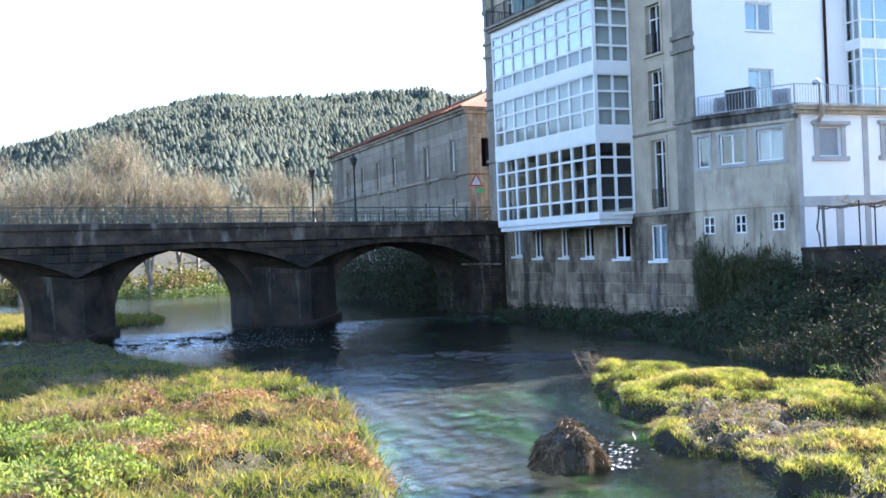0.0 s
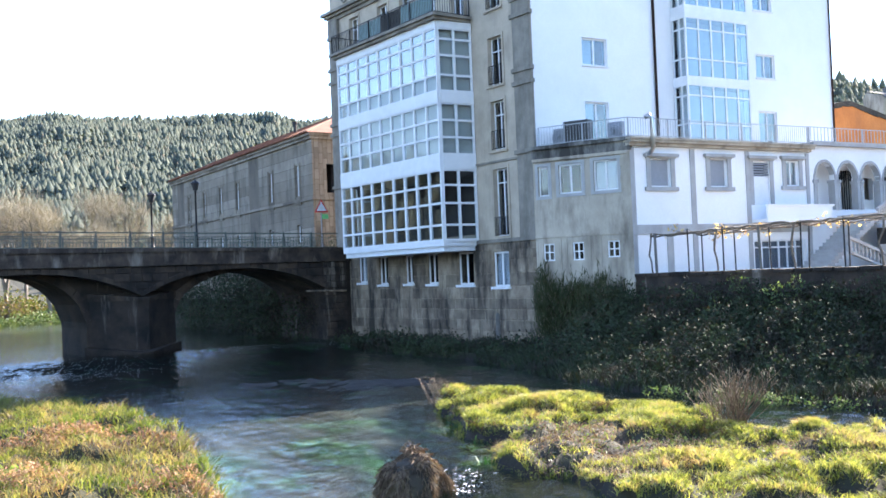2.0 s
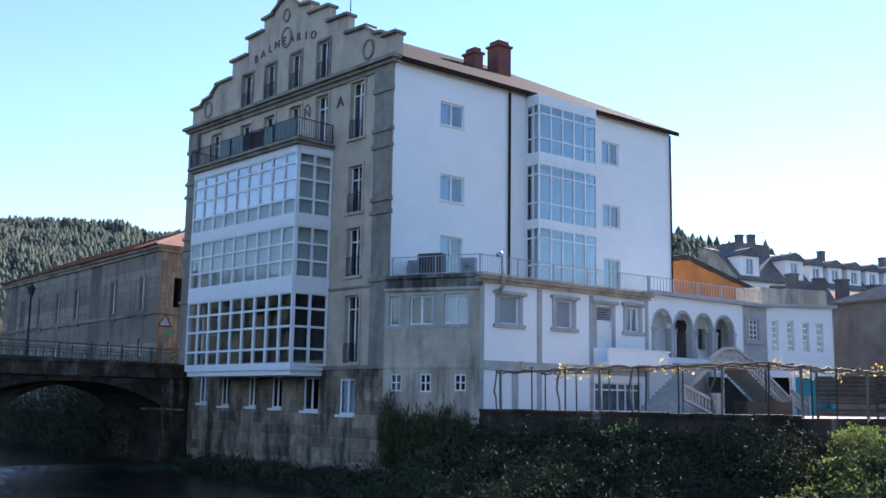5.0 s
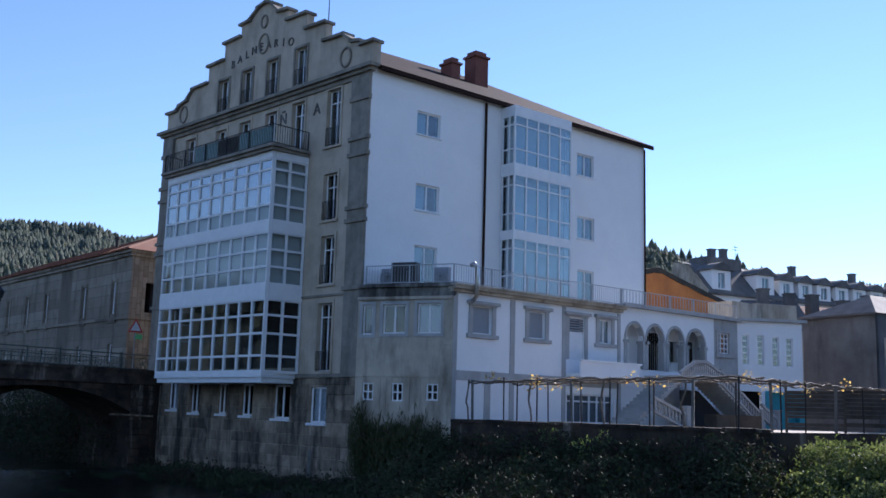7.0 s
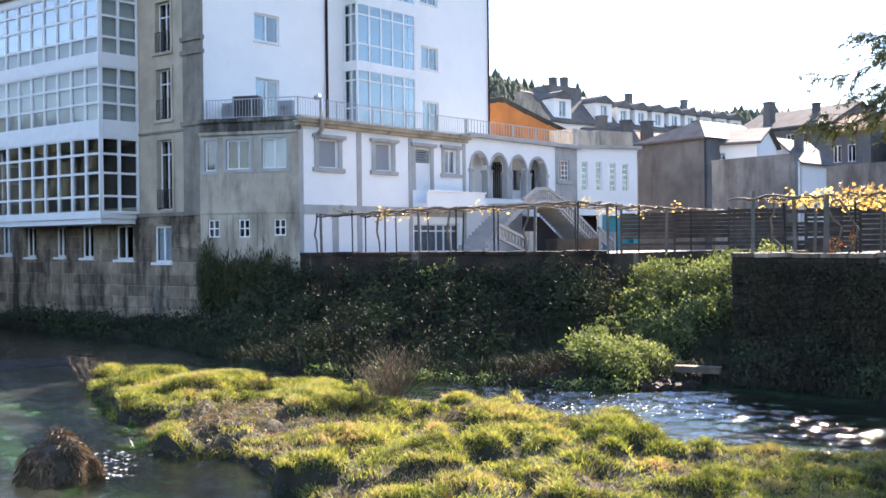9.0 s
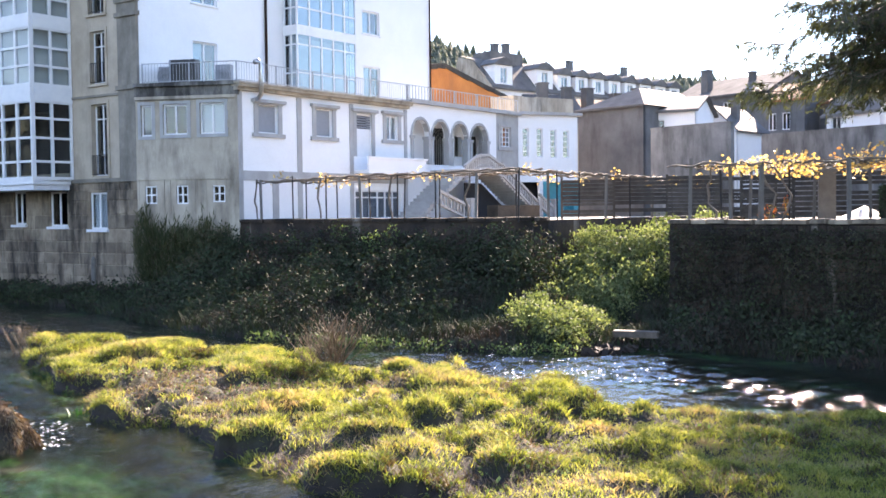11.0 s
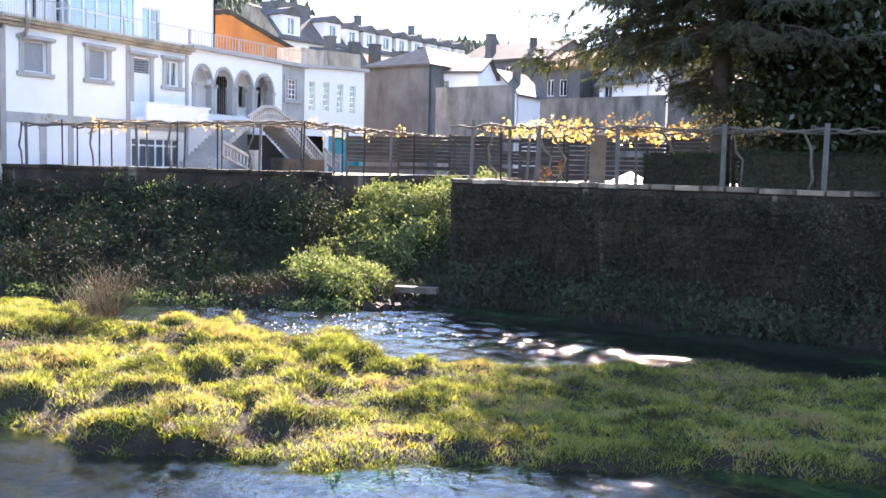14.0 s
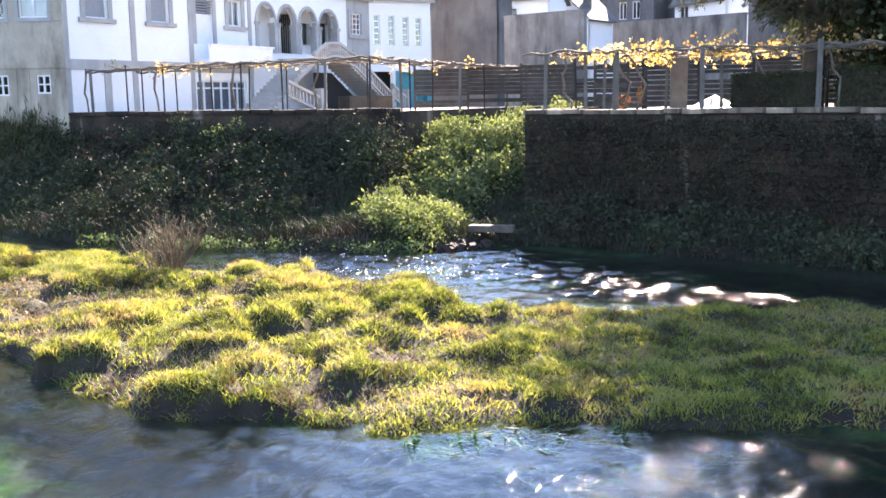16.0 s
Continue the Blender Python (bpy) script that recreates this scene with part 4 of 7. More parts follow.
AL = 5.17
up = [(0.18, 0.76, 8.22, 9.74), (1.34, 2.61, 8.27, 9.76), (3.25, 4.54, 8.28, 9.79)]
lo = [(0.32, 0.94, 4.9, 5.78), (1.96, 2.57, 4.88, 5.79), (3.84, 4.48, 4.95, 5.78)]
apart_("end_wall", Shape().walls(FA, -0.1, AL, 0.6, 10.0, 0.4, up + lo), M["concrete"], label="stained grey end wall")
for a, b2, c, d in up:
    w = awin(FA, a, b2, c, d, 1 if b2 - a < 0.8 else 2, 1, 0.1, 0.08, "glass", "curtain_white" if a > 3 else None)
    apart_("surround", Shape().box(FA, a - 0.16, a, 0, 0.035, c - 0.16, d + 0.16).box(FA, b2, b2 + 0.16, 0, 0.035, c - 0.16, d + 0.16).box(FA, a, b2, 0, 0.035, d, d + 0.16).box(FA, a, b2, 0, 0.05, c - 0.16, c), M["grey_trim"], w)
for a, b2, c, d in lo:
    w = awin(FA, a, b2, c, d, 2, 2, 0.06, 0.07, "glass", None)
    for s in (a - 0.35, b2 + 0.35):
        apart_("wall_rib", Shape().box(FA, s, s + 0.05, 0, 0.03, c - 0.5, d + 0.3), M["concrete"])
apart_("ledge", Shape().box(FA, -0.1, AL, 0, 0.05, 6.08, 6.2), M["concrete"])
apart_("ledge", Shape().box(FA, -0.1, AL, 0, 0.12, 10.0, 10.15), M["concrete"])
apart_("parapet", Shape().box(FA, -0.1, AL + 0.1, -0.4, 0.1, 10.15, 10.62).box(FA, -0.1, AL + 0.25, -0.5, 0.25, 10.62, 10.8), M["parapet"], label="blackened concrete parapet")
for k in range(22):
    z = 1.0 + k * 0.42
    w = 0.32 if k % 2 else 0.5
    apart_("quoin", Shape().box(FA, AL - w, AL + 0.03, 0, 0.04, z, z + 0.4), M["concrete"])
# white front
fwin = [(1.31, 2.64, 8.35, 9.77), (5.32, 6.55, 8.38, 9.85), (10.91, 11.95, 8.48, 9.87), (8.42, 9.67, 7.46, 9.83)]
glz = [(8.3, 12.2, 4.0, 5.6)]
apart_("front_wall", Shape().walls(FF, 0, 12.75, 3.7, 10.4, 0.35, fwin + glz), M["white_wall"], label="white painted front wall")
for k, (a, b2, c, d) in enumerate(fwin):
    if k < 2:
        w = awin(FF, a, b2, c, d, 1, 1, 0.14, 0.09, "glass", None)
        apart_("shutter", Shape().box(FF, a + 0.08, b2 - 0.08, -0.16, -0.13, c + 0.08, d - 0.05), M["shutter"], w, "closed grey roller shutter")
    elif k == 2:
        w = awin(FF, a, b2, c, d, 2, 1, 0.14, 0.09, "glass", "curtain_white")
    else:
        w = apart_("balcony_door", Shape().box(FF, a, b2, -0.14, -0.08, c, 9.0).box(FF, a, b2, -0.14, -0.1, d - 0.1, d), M["white_paint"], label="white door with a louvre over it")
        for i in range(5):
            apart_("louvre", Shape().box(FF, a, b2, -0.16, -0.06, 9.05 + 0.14 * i, 9.13 + 0.14 * i), M["shutter"], w)
    sur = Shape().box(FF, a - 0.26, a, 0, 0.06, c, d).box(FF, b2, b2 + 0.26, 0, 0.06, c, d)
    sur.box(FF, a - 0.42, b2 + 0.42, 0, 0.22, d + 0.08, d + 0.24).box(FF, a - 0.3, b2 + 0.3, 0, 0.1, d, d + 0.08)
    if k < 3:
        sur.box(FF, a - 0.4, b2 + 0.4, 0, 0.14, c - 0.2, c)
    apart_("surround", sur, M["grey_trim"], w, "grey stone surround")
for s0, s1 in ((0.0, 0.28), (3.95, 4.27), (7.88, 8.16), (12.5, 12.75)):
    apart_("pilaster", Shape().box(FF, s0, s1, 0, 0.05, 4.0, 10.3), M["grey_trim"])
apart_("band", Shape().box(FF, 0, 12.75, 0, 0.07, 6.0, 6.48), M["grey_trim"])
apart_("pilaster", Shape().box(FF, 2.2, 2.6, 0, 0.05, 4.0, 6.0), M["grey_trim"])
apart_("eave", Shape().box(FF, -0.2, 12.9, -0.3, 0.4, 10.52, 10.66).box(FF, -0.15, 12.8, -0.3, 0.22, 10.36, 10.52).box(FF, -0.25, 12.95, -0.3, 0.48, 10.66, 10.76), M["concrete"], label="projecting grey eave")
w = awin(FF, 8.3, 12.2, 4.0, 5.6, 6, 1, 0.12, 0.09, "glass", "shutter", split=[5.2])
bal = Shape().box(FF, 8.2, 13.2, 0, 1.1, 6.5, 6.68).box(FF, 8.2, 13.2, 1.0, 1.1, 6.68, 7.32).box(FF, 8.2, 13.3, 0.96, 1.16, 7.32, 7.42)
apart_("balcony", bal, M["white_wall"], label="solid white balcony")
terrace = Shape()
p = [FA @ Vector((-0.05, -0.2, 10.7)), FA @ Vector((AL, -0.1, 10.7)), FF @ Vector((12.75, -0.1, 10.7)), Vector((45.1, 42.3, 10.7))]
terrace.quad(*p)
apart_("roof_terrace", terrace, M["concrete"])
apart_("rear_wall", Shape().walls(wall_frame(45.07, 37.8, 0), 0, 4.5, 3.6, 10.69, 0.2), M["white_wall"])
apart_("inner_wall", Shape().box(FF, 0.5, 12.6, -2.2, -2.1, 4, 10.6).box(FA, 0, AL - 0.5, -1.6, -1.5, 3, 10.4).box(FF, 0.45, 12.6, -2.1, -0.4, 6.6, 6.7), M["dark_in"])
rails = [((FA @ Vector((0.3, 0.0, 0))).xy, (FA @ Vector((AL, 0.0, 0))).xy), ((FA @ Vector((AL, 0.0, 0))).xy, (FF @ Vector((12.8, 0.1, 0))).xy)]
for a, b2 in rails:
    r = railing(annex, a, b2, 10.78, 1.0, M["rail_paint"], 0.16, 0.007, 2.4)
    r.matrix_parent_inverse = ainv

# loose things on the terrace
unit = thing("air_conditioner", "dark outdoor air conditioner unit on the roof terrace", "air conditioner")
Fq = wall_frame(*(FA @ Vector((1.5, -0.5, 0))).xy, 208, 10.7)
part("casing", Shape().box(Fq, 0, 1.35, -0.6, 0, 0.1, 1.3).box(Fq, 0.05, 0.2, -0.45, -0.05, 0, 0.1).box(Fq, 1.05, 1.2, -0.45, -0.05, 0, 0.1), M["black_plastic"], unit)
part("side_panel", Shape().box(Fq, -0.03, 0.06, -0.5, 0.02, 0.1, 1.25), M["shutter"], unit)
fan = Shape()
for r in (0.45, 0.3, 0.15):
    fan.tube([Fq @ Vector((0.65 + r * math.cos(a), 0.03, 0.68 + r * math.sin(a))) for a in np.linspace(0, 2 * math.pi, 20)], 0.012, 4)
part("fan_grille", fan, M["black_plastic"], unit)
for s, k in ((0.6, 0.75), (3.6, 0.6)):
    disc = thing("fan_unit", "round grey fan housing on the roof terrace", "fan")
    Fq2 = wall_frame(*(FA @ Vector((s, -0.9, 0))).xy, 208, 10.7)
    dsh = Shape()
    for r, o in ((k * 0.55, 0), (k * 0.4, 0.05), (k * 0.22, 0.07)):
        dsh.tube([Fq2 @ Vector((0.5 + r * math.cos(a), o, 0.55 + r * math.sin(a))) for a in np.linspace(0, 2 * math.pi, 18)], 0.05, 5)
    part("housing", dsh.box(Fq2, 0.1, 0.9, -0.35, -0.05, 0, 1.05), M["shutter"], disc)
flue = thing("steel_flue", "bright bent steel flue pipe at the annex corner", "flue")
q = lambda s, o, z: FF @ Vector((s, o, z))
part("pipe", Shape().tube([q(1.05, 0.0, 9.95), q(1.05, 0.35, 10.0), q(1.08, 0.55, 10.2), q(1.08, 0.55, 11.7), q(1.08, 0.35, 11.85), q(1.08, 0.1, 11.8)], 0.12, 10), M["steel"], flue, smooth=True)

# ---- arcade house with outside stairs ----
arc = thing("arcade_house", "white house with four-arched porch and stone stairs", "house", at=(50, 40, 3.8))
rinv = Matrix.Translation((-50, -40, -3.8))


def rpart(name, shape, mats, parent=None, label="", smooth=False):
    ob = part(name, shape, mats, parent or arc, label, smooth)
    if parent is None:
        ob.matrix_parent_inverse = rinv
    return ob


arches = [(13.2, 14.85), (15.1, 16.78), (17.05, 18.75), (19.05, 20.9)]
wall = Shape()
cuts = [12.77] + [v for a in arches for v in a] + [21.9]
for k in range(0, len(cuts), 2):
    wall.prism(FF, [(cuts[k], 3.7), (cuts[k + 1], 3.7), (cuts[k + 1], 10.75), (cuts[k], 10.75)], -0.35, 0)
for a, b2 in arches:
    m, hw = (a + b2) / 2, (b2 - a) / 2
    n = 12
    grey = Shape()
    pts = [(m - hw * math.cos(math.pi * i / n), 8.85 + 1.0 * math.sin(math.pi * i / n)) for i in range(n + 1)]
    for (p, pz), (r, rz) in zip(pts, pts[1:]):
        wall.prism(FF, [(p, pz), (r, rz), (r, 10.75), (p, 10.75)], -0.35, 0)
        out = lambda s, z: (m + (s - m) * 1.13, 8.85 + (z - 8.85) * 1.16)
        grey.prism(FF, [(p, pz), (r, rz), out(r, rz), out(p, pz)], -0.3, 0.06)
    rpart("arch_ring", grey.weld(), M["grey_trim"], label="grey stone arch ring")
    for s in (a, b2):
        col = rpart("column", Shape().box(FF, s - 0.11, s + 0.11, -0.36, 0.09, 7.2, 8.7), M["grey_trim"], label="grey stone porch column")
        part("capital", Shape().box(FF, s - 0.19, s + 0.19, -0.38, 0.12, 8.7, 8.87), M["grey_trim"], col)
    wall.prism(FF, [(a, 3.7), (b2, 3.7), (b2, 7.2), (a, 7.2)], -0.35, 0)
rpart("porch_wall", wall, M["white_wall"], label="white wall with four round arches")
rpart("porch_floor", Shape().box(FF, 12.8, 22, -3.2, -0.35, 7.0, 7.2), M["concrete"])
rpart("porch_side_wall", Shape().box(FF, 21.95, 22.15, -3.2, -0.36, 7.2, 10.3), M["white_wall"])
rpart("porch_side_wall", Shape().box(FF, 12.6, 12.8, -3.2, -0.36, 7.2, 10.3), M["white_wall"])
rpart("porch_ceiling", Shape().box(FF, 12.8, 22, -3.2, -0.35, 10.2, 10.3), M["white_wall"])
porch = rpart("porch_back_wall", Shape().walls(moved(FF, 0, -1.5), 12.8, 22, 7.2, 10.3, 0.3, [(17.1, 18.5, 7.2, 9.6), (19.3, 20.1, 7.9, 9.2), (21.0, 21.8, 7.2, 9.3)]), M["white_wall"])
Fp = moved(FF, 0, -1.45)
gate = rpart("porch_gate", Shape().box(Fp, 17.06, 18.54, -0.06, 0.01, 7.2, 7.3), M["iron"], label="arched iron and glass porch door")
for s in np.linspace(17.1, 18.5, 8):
    part("bar", Shape().box(Fp, s - 0.02, s + 0.02, -0.05, 0, 7.3, 9.6), M["iron"], gate)
for r in (0.25, 0.5, 0.7):
    part("hoop", Shape().tube([Fp @ Vector((17.8 + r * math.cos(a), -0.02, 8.9 + r * math.sin(a))) for a in np.linspace(0, math.pi, 12)], 0.025, 4), M["iron"], gate)
rpart("porch_door", Shape().box(Fp, 21.0, 21.8, -0.25, -0.15, 7.2, 9.3), M["wood_dark"], label="dark wooden door in the porch")
# pale sheet behind the openings stands for the daylight inside the porch
rpart("porch_room", Shape().box(Fp, 13, 22, -1.2, -1.1, 7.0, 10.2), M["curtain"])
vw = [(22.36, 23.57, 8.6, 9.92)]
rpart("corner_wall", Shape().walls(FF, 21.9, 24.5, 3.7, 10.75, 0.35, vw), M["grey_trim"], label="pale grey corner wall")
w = window(arc, FF, *vw[0], 3, 4, 0.1, 0.07, "glass", None)
w.matrix_parent_inverse = rinv
rpart("surround", Shape().box(FF, 22.1, 22.36, 0, 0.06, 8.4, 10.1).box(FF, 23.57, 23.83, 0, 0.06, 8.4, 10.1).box(FF, 22.36, 23.57, 0, 0.06, 9.92, 10.1).box(FF, 22.05, 23.9, 0, 0.12, 8.35, 8.6), M["grey_trim"], w)
FV = wall_frame(*(FF @ Vector((24.5, 0, 0))).xy, -120.5)
VL = 4.55
vws = [(0.34, 0.78, 8.0, 9.95), (1.4, 1.84, 8.0, 9.95), (2.45, 2.9, 7.95, 9.88), (3.42, 3.88, 7.95, 9.85)]
rpart("wing_wall", Shape().walls(FV, 0, VL, 6.55, 10.85, 0.35, vws), M["white_wall"], label="white wing wall with four tall windows")
for v in vws:
    w = window(arc, FV, *v, 1, 5, 0.12, 0.06, "glass_blue", None)
    w.matrix_parent_inverse = rinv
rpart("garage_front", Shape().walls(FV, 0, VL, 3.7, 6.55, 0.3, [(0.2, 1.6, 3.7, 6.3), (1.95, 4.35, 3.7, 6.3)]), M["white_wall"])
rpart("garage_door", Shape().box(FV, 2.3, 4.35, -0.6, -0.5, 3.8, 6.3), M["teal"], label="recessed teal garage door")
rpart("garage_jamb", Shape().box(FV, 1.85, 2.3, -0.5, 0.06, 3.8, 6.35), M["teal"], label="teal painted door jamb")
rpart("garage_jamb", Shape().box(FV, 4.2, 4.56, -0.5, 0.06, 3.8, 6.35), M["teal"])
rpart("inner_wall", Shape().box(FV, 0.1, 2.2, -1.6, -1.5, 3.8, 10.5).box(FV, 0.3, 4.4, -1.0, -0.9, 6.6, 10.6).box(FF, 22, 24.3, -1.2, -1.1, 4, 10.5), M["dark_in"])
rpart("eave", Shape().box(FF, 12.9, 24.6, -3.5, 0.3, 10.75, 10.95).box(FV, -0.1, VL + 0.25, -4, 0.3, 10.85, 11.05), M["grey_trim"], label="flat grey eave slab")
rpart("roof_block", Shape().box(wall_frame(60.6, 40.6, -90), 0, 3.6, -2, 0, 11.0, 12.7).box(wall_frame(64.2, 41.0, -110), 0, 3.6, -2, 0, 11.0, 12.9), M["concrete"], label="low grey rendered roof block")
rpart("side_wall", Shape().walls(wall_frame(*(FV @ Vector((VL, -0.02, 0))).xy, -30), 0, 8, 3.7, 10.85, 0.3), M["white_wall"])
rr = railing(arc, (45.3, 37.9), (57.0, 37.9), 10.95, 0.9, M["rail_paint"], 0.28, 0.014, 2.2)
rr.matrix_parent_inverse = rinv
# outside stairs
stair_ob = rpart("stairs", Shape().box(FF, 14.9, 18.6, 0, 2.6, 6.55, 6.85), M["grey_trim"], label="grey stone outside stairs")
for k in range(17):
    s0 = 18.6 + k * 0.3
    z1 = 6.85 - (k + 1) * 0.172
    part("step", Shape().box(FF, s0, s0 + 0.298, 0.9, 2.6, z1 - 0.35, z1), M["grey_trim"], stair_ob)
for k in range(15):
    s0 = 14.9 - (k + 1) * 0.3
    z1 = 6.85 - (k + 1) * 0.19
    part("step", Shape().box(FF, s0, s0 + 0.298, 0.9, 2.6, z1 - 0.35, z1), M["grey_trim"], stair_ob)
# flat near-black panel stands for the shade below the right flight
part("under_stair_recess", Shape().prism(FF, [(17.0, 3.9), (22.3, 3.9), (18.7, 6.1), (17.0, 6.1)], 0.95, 1.05), M["dark_in"], stair_ob, "dark panel standing for the shade under the stairs")
profile = [(0.05, 0), (0.07, 0.05), (0.04, 0.1), (0.08, 0.3), (0.04, 0.55), (0.06, 0.62)]
bme = Shape().lathe((0, 0, 0), profile, 7).mesh("baluster", M["grey_trim"], True)


def balustrade(s0, z0, s1, z1, o, n):
    part("handrail", Shape().prism(FF, [(s0, z0 + 0.62), (s1, z1 + 0.62), (s1, z1 + 0.78), (s0, z0 + 0.78)], o - 0.1, o + 0.1), M["grey_trim"], stair_ob)
    part("baluster_base", Shape().prism(FF, [(s0, z0 - 0.1), (s1, z1 - 0.1), (s1, z1 + 0.02), (s0, z0 + 0.02)], o - 0.1, o + 0.1), M["grey_trim"], stair_ob)
    for k in range(n):
        u = (k + 0.5) / n
        ob = new("baluster", bme)
        ob.parent = stair_ob
        ob.matrix_basis = Matrix.Translation(FF @ Vector((s0 + (s1 - s0) * u, o, z0 + (z1 - z0) * u)))


balustrade(14.9, 6.3, 16.3, 7.0, 2.6, 7)
balustrade(16.3, 7.0, 17.3, 7.05, 2.6, 5)
balustrade(17.3, 7.05, 18.7, 6.5, 2.6, 7)
balustrade(18.7, 6.6, 22.8, 4.2, 2.6, 15)
balustrade(23.0, 4.7, 24.6, 3.9, 2.6, 7)
balustrade(11.2, 4.8, 13.9, 3.95, 3.6, 9)
for s, o in ((22.9, 2.6), (14.1, 3.6), (24.8, 2.6)):
    part("newel", Shape().box(FF, s - 0.16, s + 0.16, o - 0.16, o + 0.16, 3.8, 5.0).box(FF, s - 0.21, s + 0.21, o - 0.21, o + 0.21, 5.0, 5.12), M["grey_trim"], stair_ob)
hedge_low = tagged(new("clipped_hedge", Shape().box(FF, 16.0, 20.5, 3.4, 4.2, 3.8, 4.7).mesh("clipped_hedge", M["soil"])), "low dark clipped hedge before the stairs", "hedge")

# ---- orange wall behind the terrace ----
Fo = wall_frame(59.5, 48, -90)
orange = tagged(part("orange_gable_wall", Shape().prism(Fo, [(0, 3.8), (11.5, 3.8), (11.5, 13.9), (8.5, 14.5), (5.6, 15.1), (2.6, 15.75), (1.6, 15.65), (0, 15.3)], -0.4, 0), M["orange_wall"]), "rough orange sprayed gable wall of an old house", "wall")
tops = [(0, 15.3), (1.6, 15.65), (2.6, 15.75), (5.6, 15.1), (8.5, 14.5), (11.5, 13.9)]
moss = Shape()
for (a, za), (b2, zb) in zip(tops, tops[1:]):
    moss.prism(Fo, [(a, za - 0.22), (b2, zb - 0.3), (b2, zb + 0.12), (a, za + 0.12)], -0.5, 0.06)
tagged(part("wall_cap", moss.weld(), M["soil"], orange), "dark mossy wall top")
Fo2 = moved(Fo, 0, -0.4)
oroof = thing("old_house", "old house with a mossy tiled roof", "house")
part("roof", Shape().quad(*[Fo2 @ Vector(v) for v in ((2.0, 0, 15.9), (12, 0, 13.9), (22, -14, 13.8), (12, -14, 16.2))]), M["slate"], oroof, "dark mossy tiled roof")
part("wall", Shape().box(Fo2, 12, 20, -12, -8, 3.8, 13.6), M["concrete"], oroof)


# ---- stone bridge ----
FR = wall_frame(-2.5, 59, -84.29)
bridge = thing("stone_bridge", "old dark granite arch bridge over the river", "bridge", at=(12, 63, 0))
binv = Matrix.Translation((-12, -63, 0))
BW = 7.0


def bpart(name, shape, mats, parent=None, label="", smooth=False):
    ob = part(name, shape, mats, parent or bridge, label, smooth)
    if parent is None:
        ob.matrix_parent_inverse = binv
    return ob


deck_z = lambda s: 6.80 - 0.012 * max(s, 0)
BARCH = [(-20.5, -12.0, 2.4, 5.2), (-9.0, 1.1, 2.2, 5.25), (5.6, 13.8, 1.9, 5.3), (19.2, 29.2, 2.6, 5.2)]
FARCH = [(-24.0, -10.2), (-10.2, 3.4), (3.4, 16.7), (16.7, 29.0)]     # later, flatter arches that carry the widened deck
SETBACK = 1.5


def under(s):
    """The underside of the old bridge at s: the arch, or nothing at a pier."""
    for a, b2, z0, z1 in BARCH:
        if a < s < b2:
            u = (s - a) / (b2 - a) * 2 - 1
            return z0 + (z1 - z0) * math.sqrt(max(0.0, 1 - u * u))
    return -0.9


def front_under(s):
    """The underside of the widened front: flat arches that spring from the points of the piers."""
    for a, b2 in FARCH:
        if a < s < b2:
            u = (s - a) / (b2 - a) * 2 - 1
            return 3.85 + 1.48 * (1 - abs(u) ** 2.3)
    return -0.9


barrel, front_arch = Shape(), Shape()
ss = sorted(set(np.round(np.concatenate([np.arange(-40, 31.0, 0.42), [v for a in BARCH + FARCH for v in (a[0], a[1])]]), 3)))
for a, b2 in zip(ss, ss[1:]):
    if b2 - a < 0.01:
        continue
    barrel.prism(FR, [(a, under(a + 0.004)), (b2, under(b2 - 0.004)), (b2, 5.75), (a, 5.75)], -BW, -SETBACK)
    front_arch.prism(FR, [(a, front_under(a + 0.004)), (b2, front_under(b2 - 0.004)), (b2, 5.75), (a, 5.75)], -SETBACK + 0.003, 0)
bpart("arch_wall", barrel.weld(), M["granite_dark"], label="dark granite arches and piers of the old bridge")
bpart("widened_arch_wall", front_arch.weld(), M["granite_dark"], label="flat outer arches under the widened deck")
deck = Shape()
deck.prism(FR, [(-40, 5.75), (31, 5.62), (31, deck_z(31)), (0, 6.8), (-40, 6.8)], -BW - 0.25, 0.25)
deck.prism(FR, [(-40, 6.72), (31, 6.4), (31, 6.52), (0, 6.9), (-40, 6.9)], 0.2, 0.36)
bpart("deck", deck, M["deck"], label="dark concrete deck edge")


def wedge(sh, s0, sm, s1, o0, o1, z0, z1, zt):
    """A pointed pier end between two heights, its top sloping back to zt."""
    n = len(sh.v)
    for z in (z0, z1):
        sh.v += [tuple(FR @ Vector(p)) for p in ((s0, o0, z if z == z0 else zt), (sm - 0.35, o1, z), (sm + 0.35, o1, z), (s1, o0, z if z == z0 else zt))]
    sh.f += [(n, n + 1, n + 5, n + 4), (n + 1, n + 2, n + 6, n + 5), (n + 2, n + 3, n + 7, n + 6), (n + 4, n + 5, n + 6, n + 7)]
    sh.mi += [0] * 4
    return sh


for s0, sm, s1 in ((1.3, 3.4, 5.5), (14.0, 16.7, 19.2), (-12.2, -10.2, -8.8)):
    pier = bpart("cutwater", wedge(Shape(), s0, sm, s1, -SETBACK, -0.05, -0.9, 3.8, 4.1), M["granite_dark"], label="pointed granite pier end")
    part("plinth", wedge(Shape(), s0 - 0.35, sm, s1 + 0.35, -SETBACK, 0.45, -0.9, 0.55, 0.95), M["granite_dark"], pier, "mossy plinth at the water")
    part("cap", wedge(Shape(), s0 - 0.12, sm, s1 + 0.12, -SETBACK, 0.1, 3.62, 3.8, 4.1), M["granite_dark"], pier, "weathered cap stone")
bpart("pipe", Shape().tube([FR @ Vector((27.5, 0.15, 3.7)), FR @ Vector((30.5, 0.15, 3.62))], 0.07, 6), M["granite"])
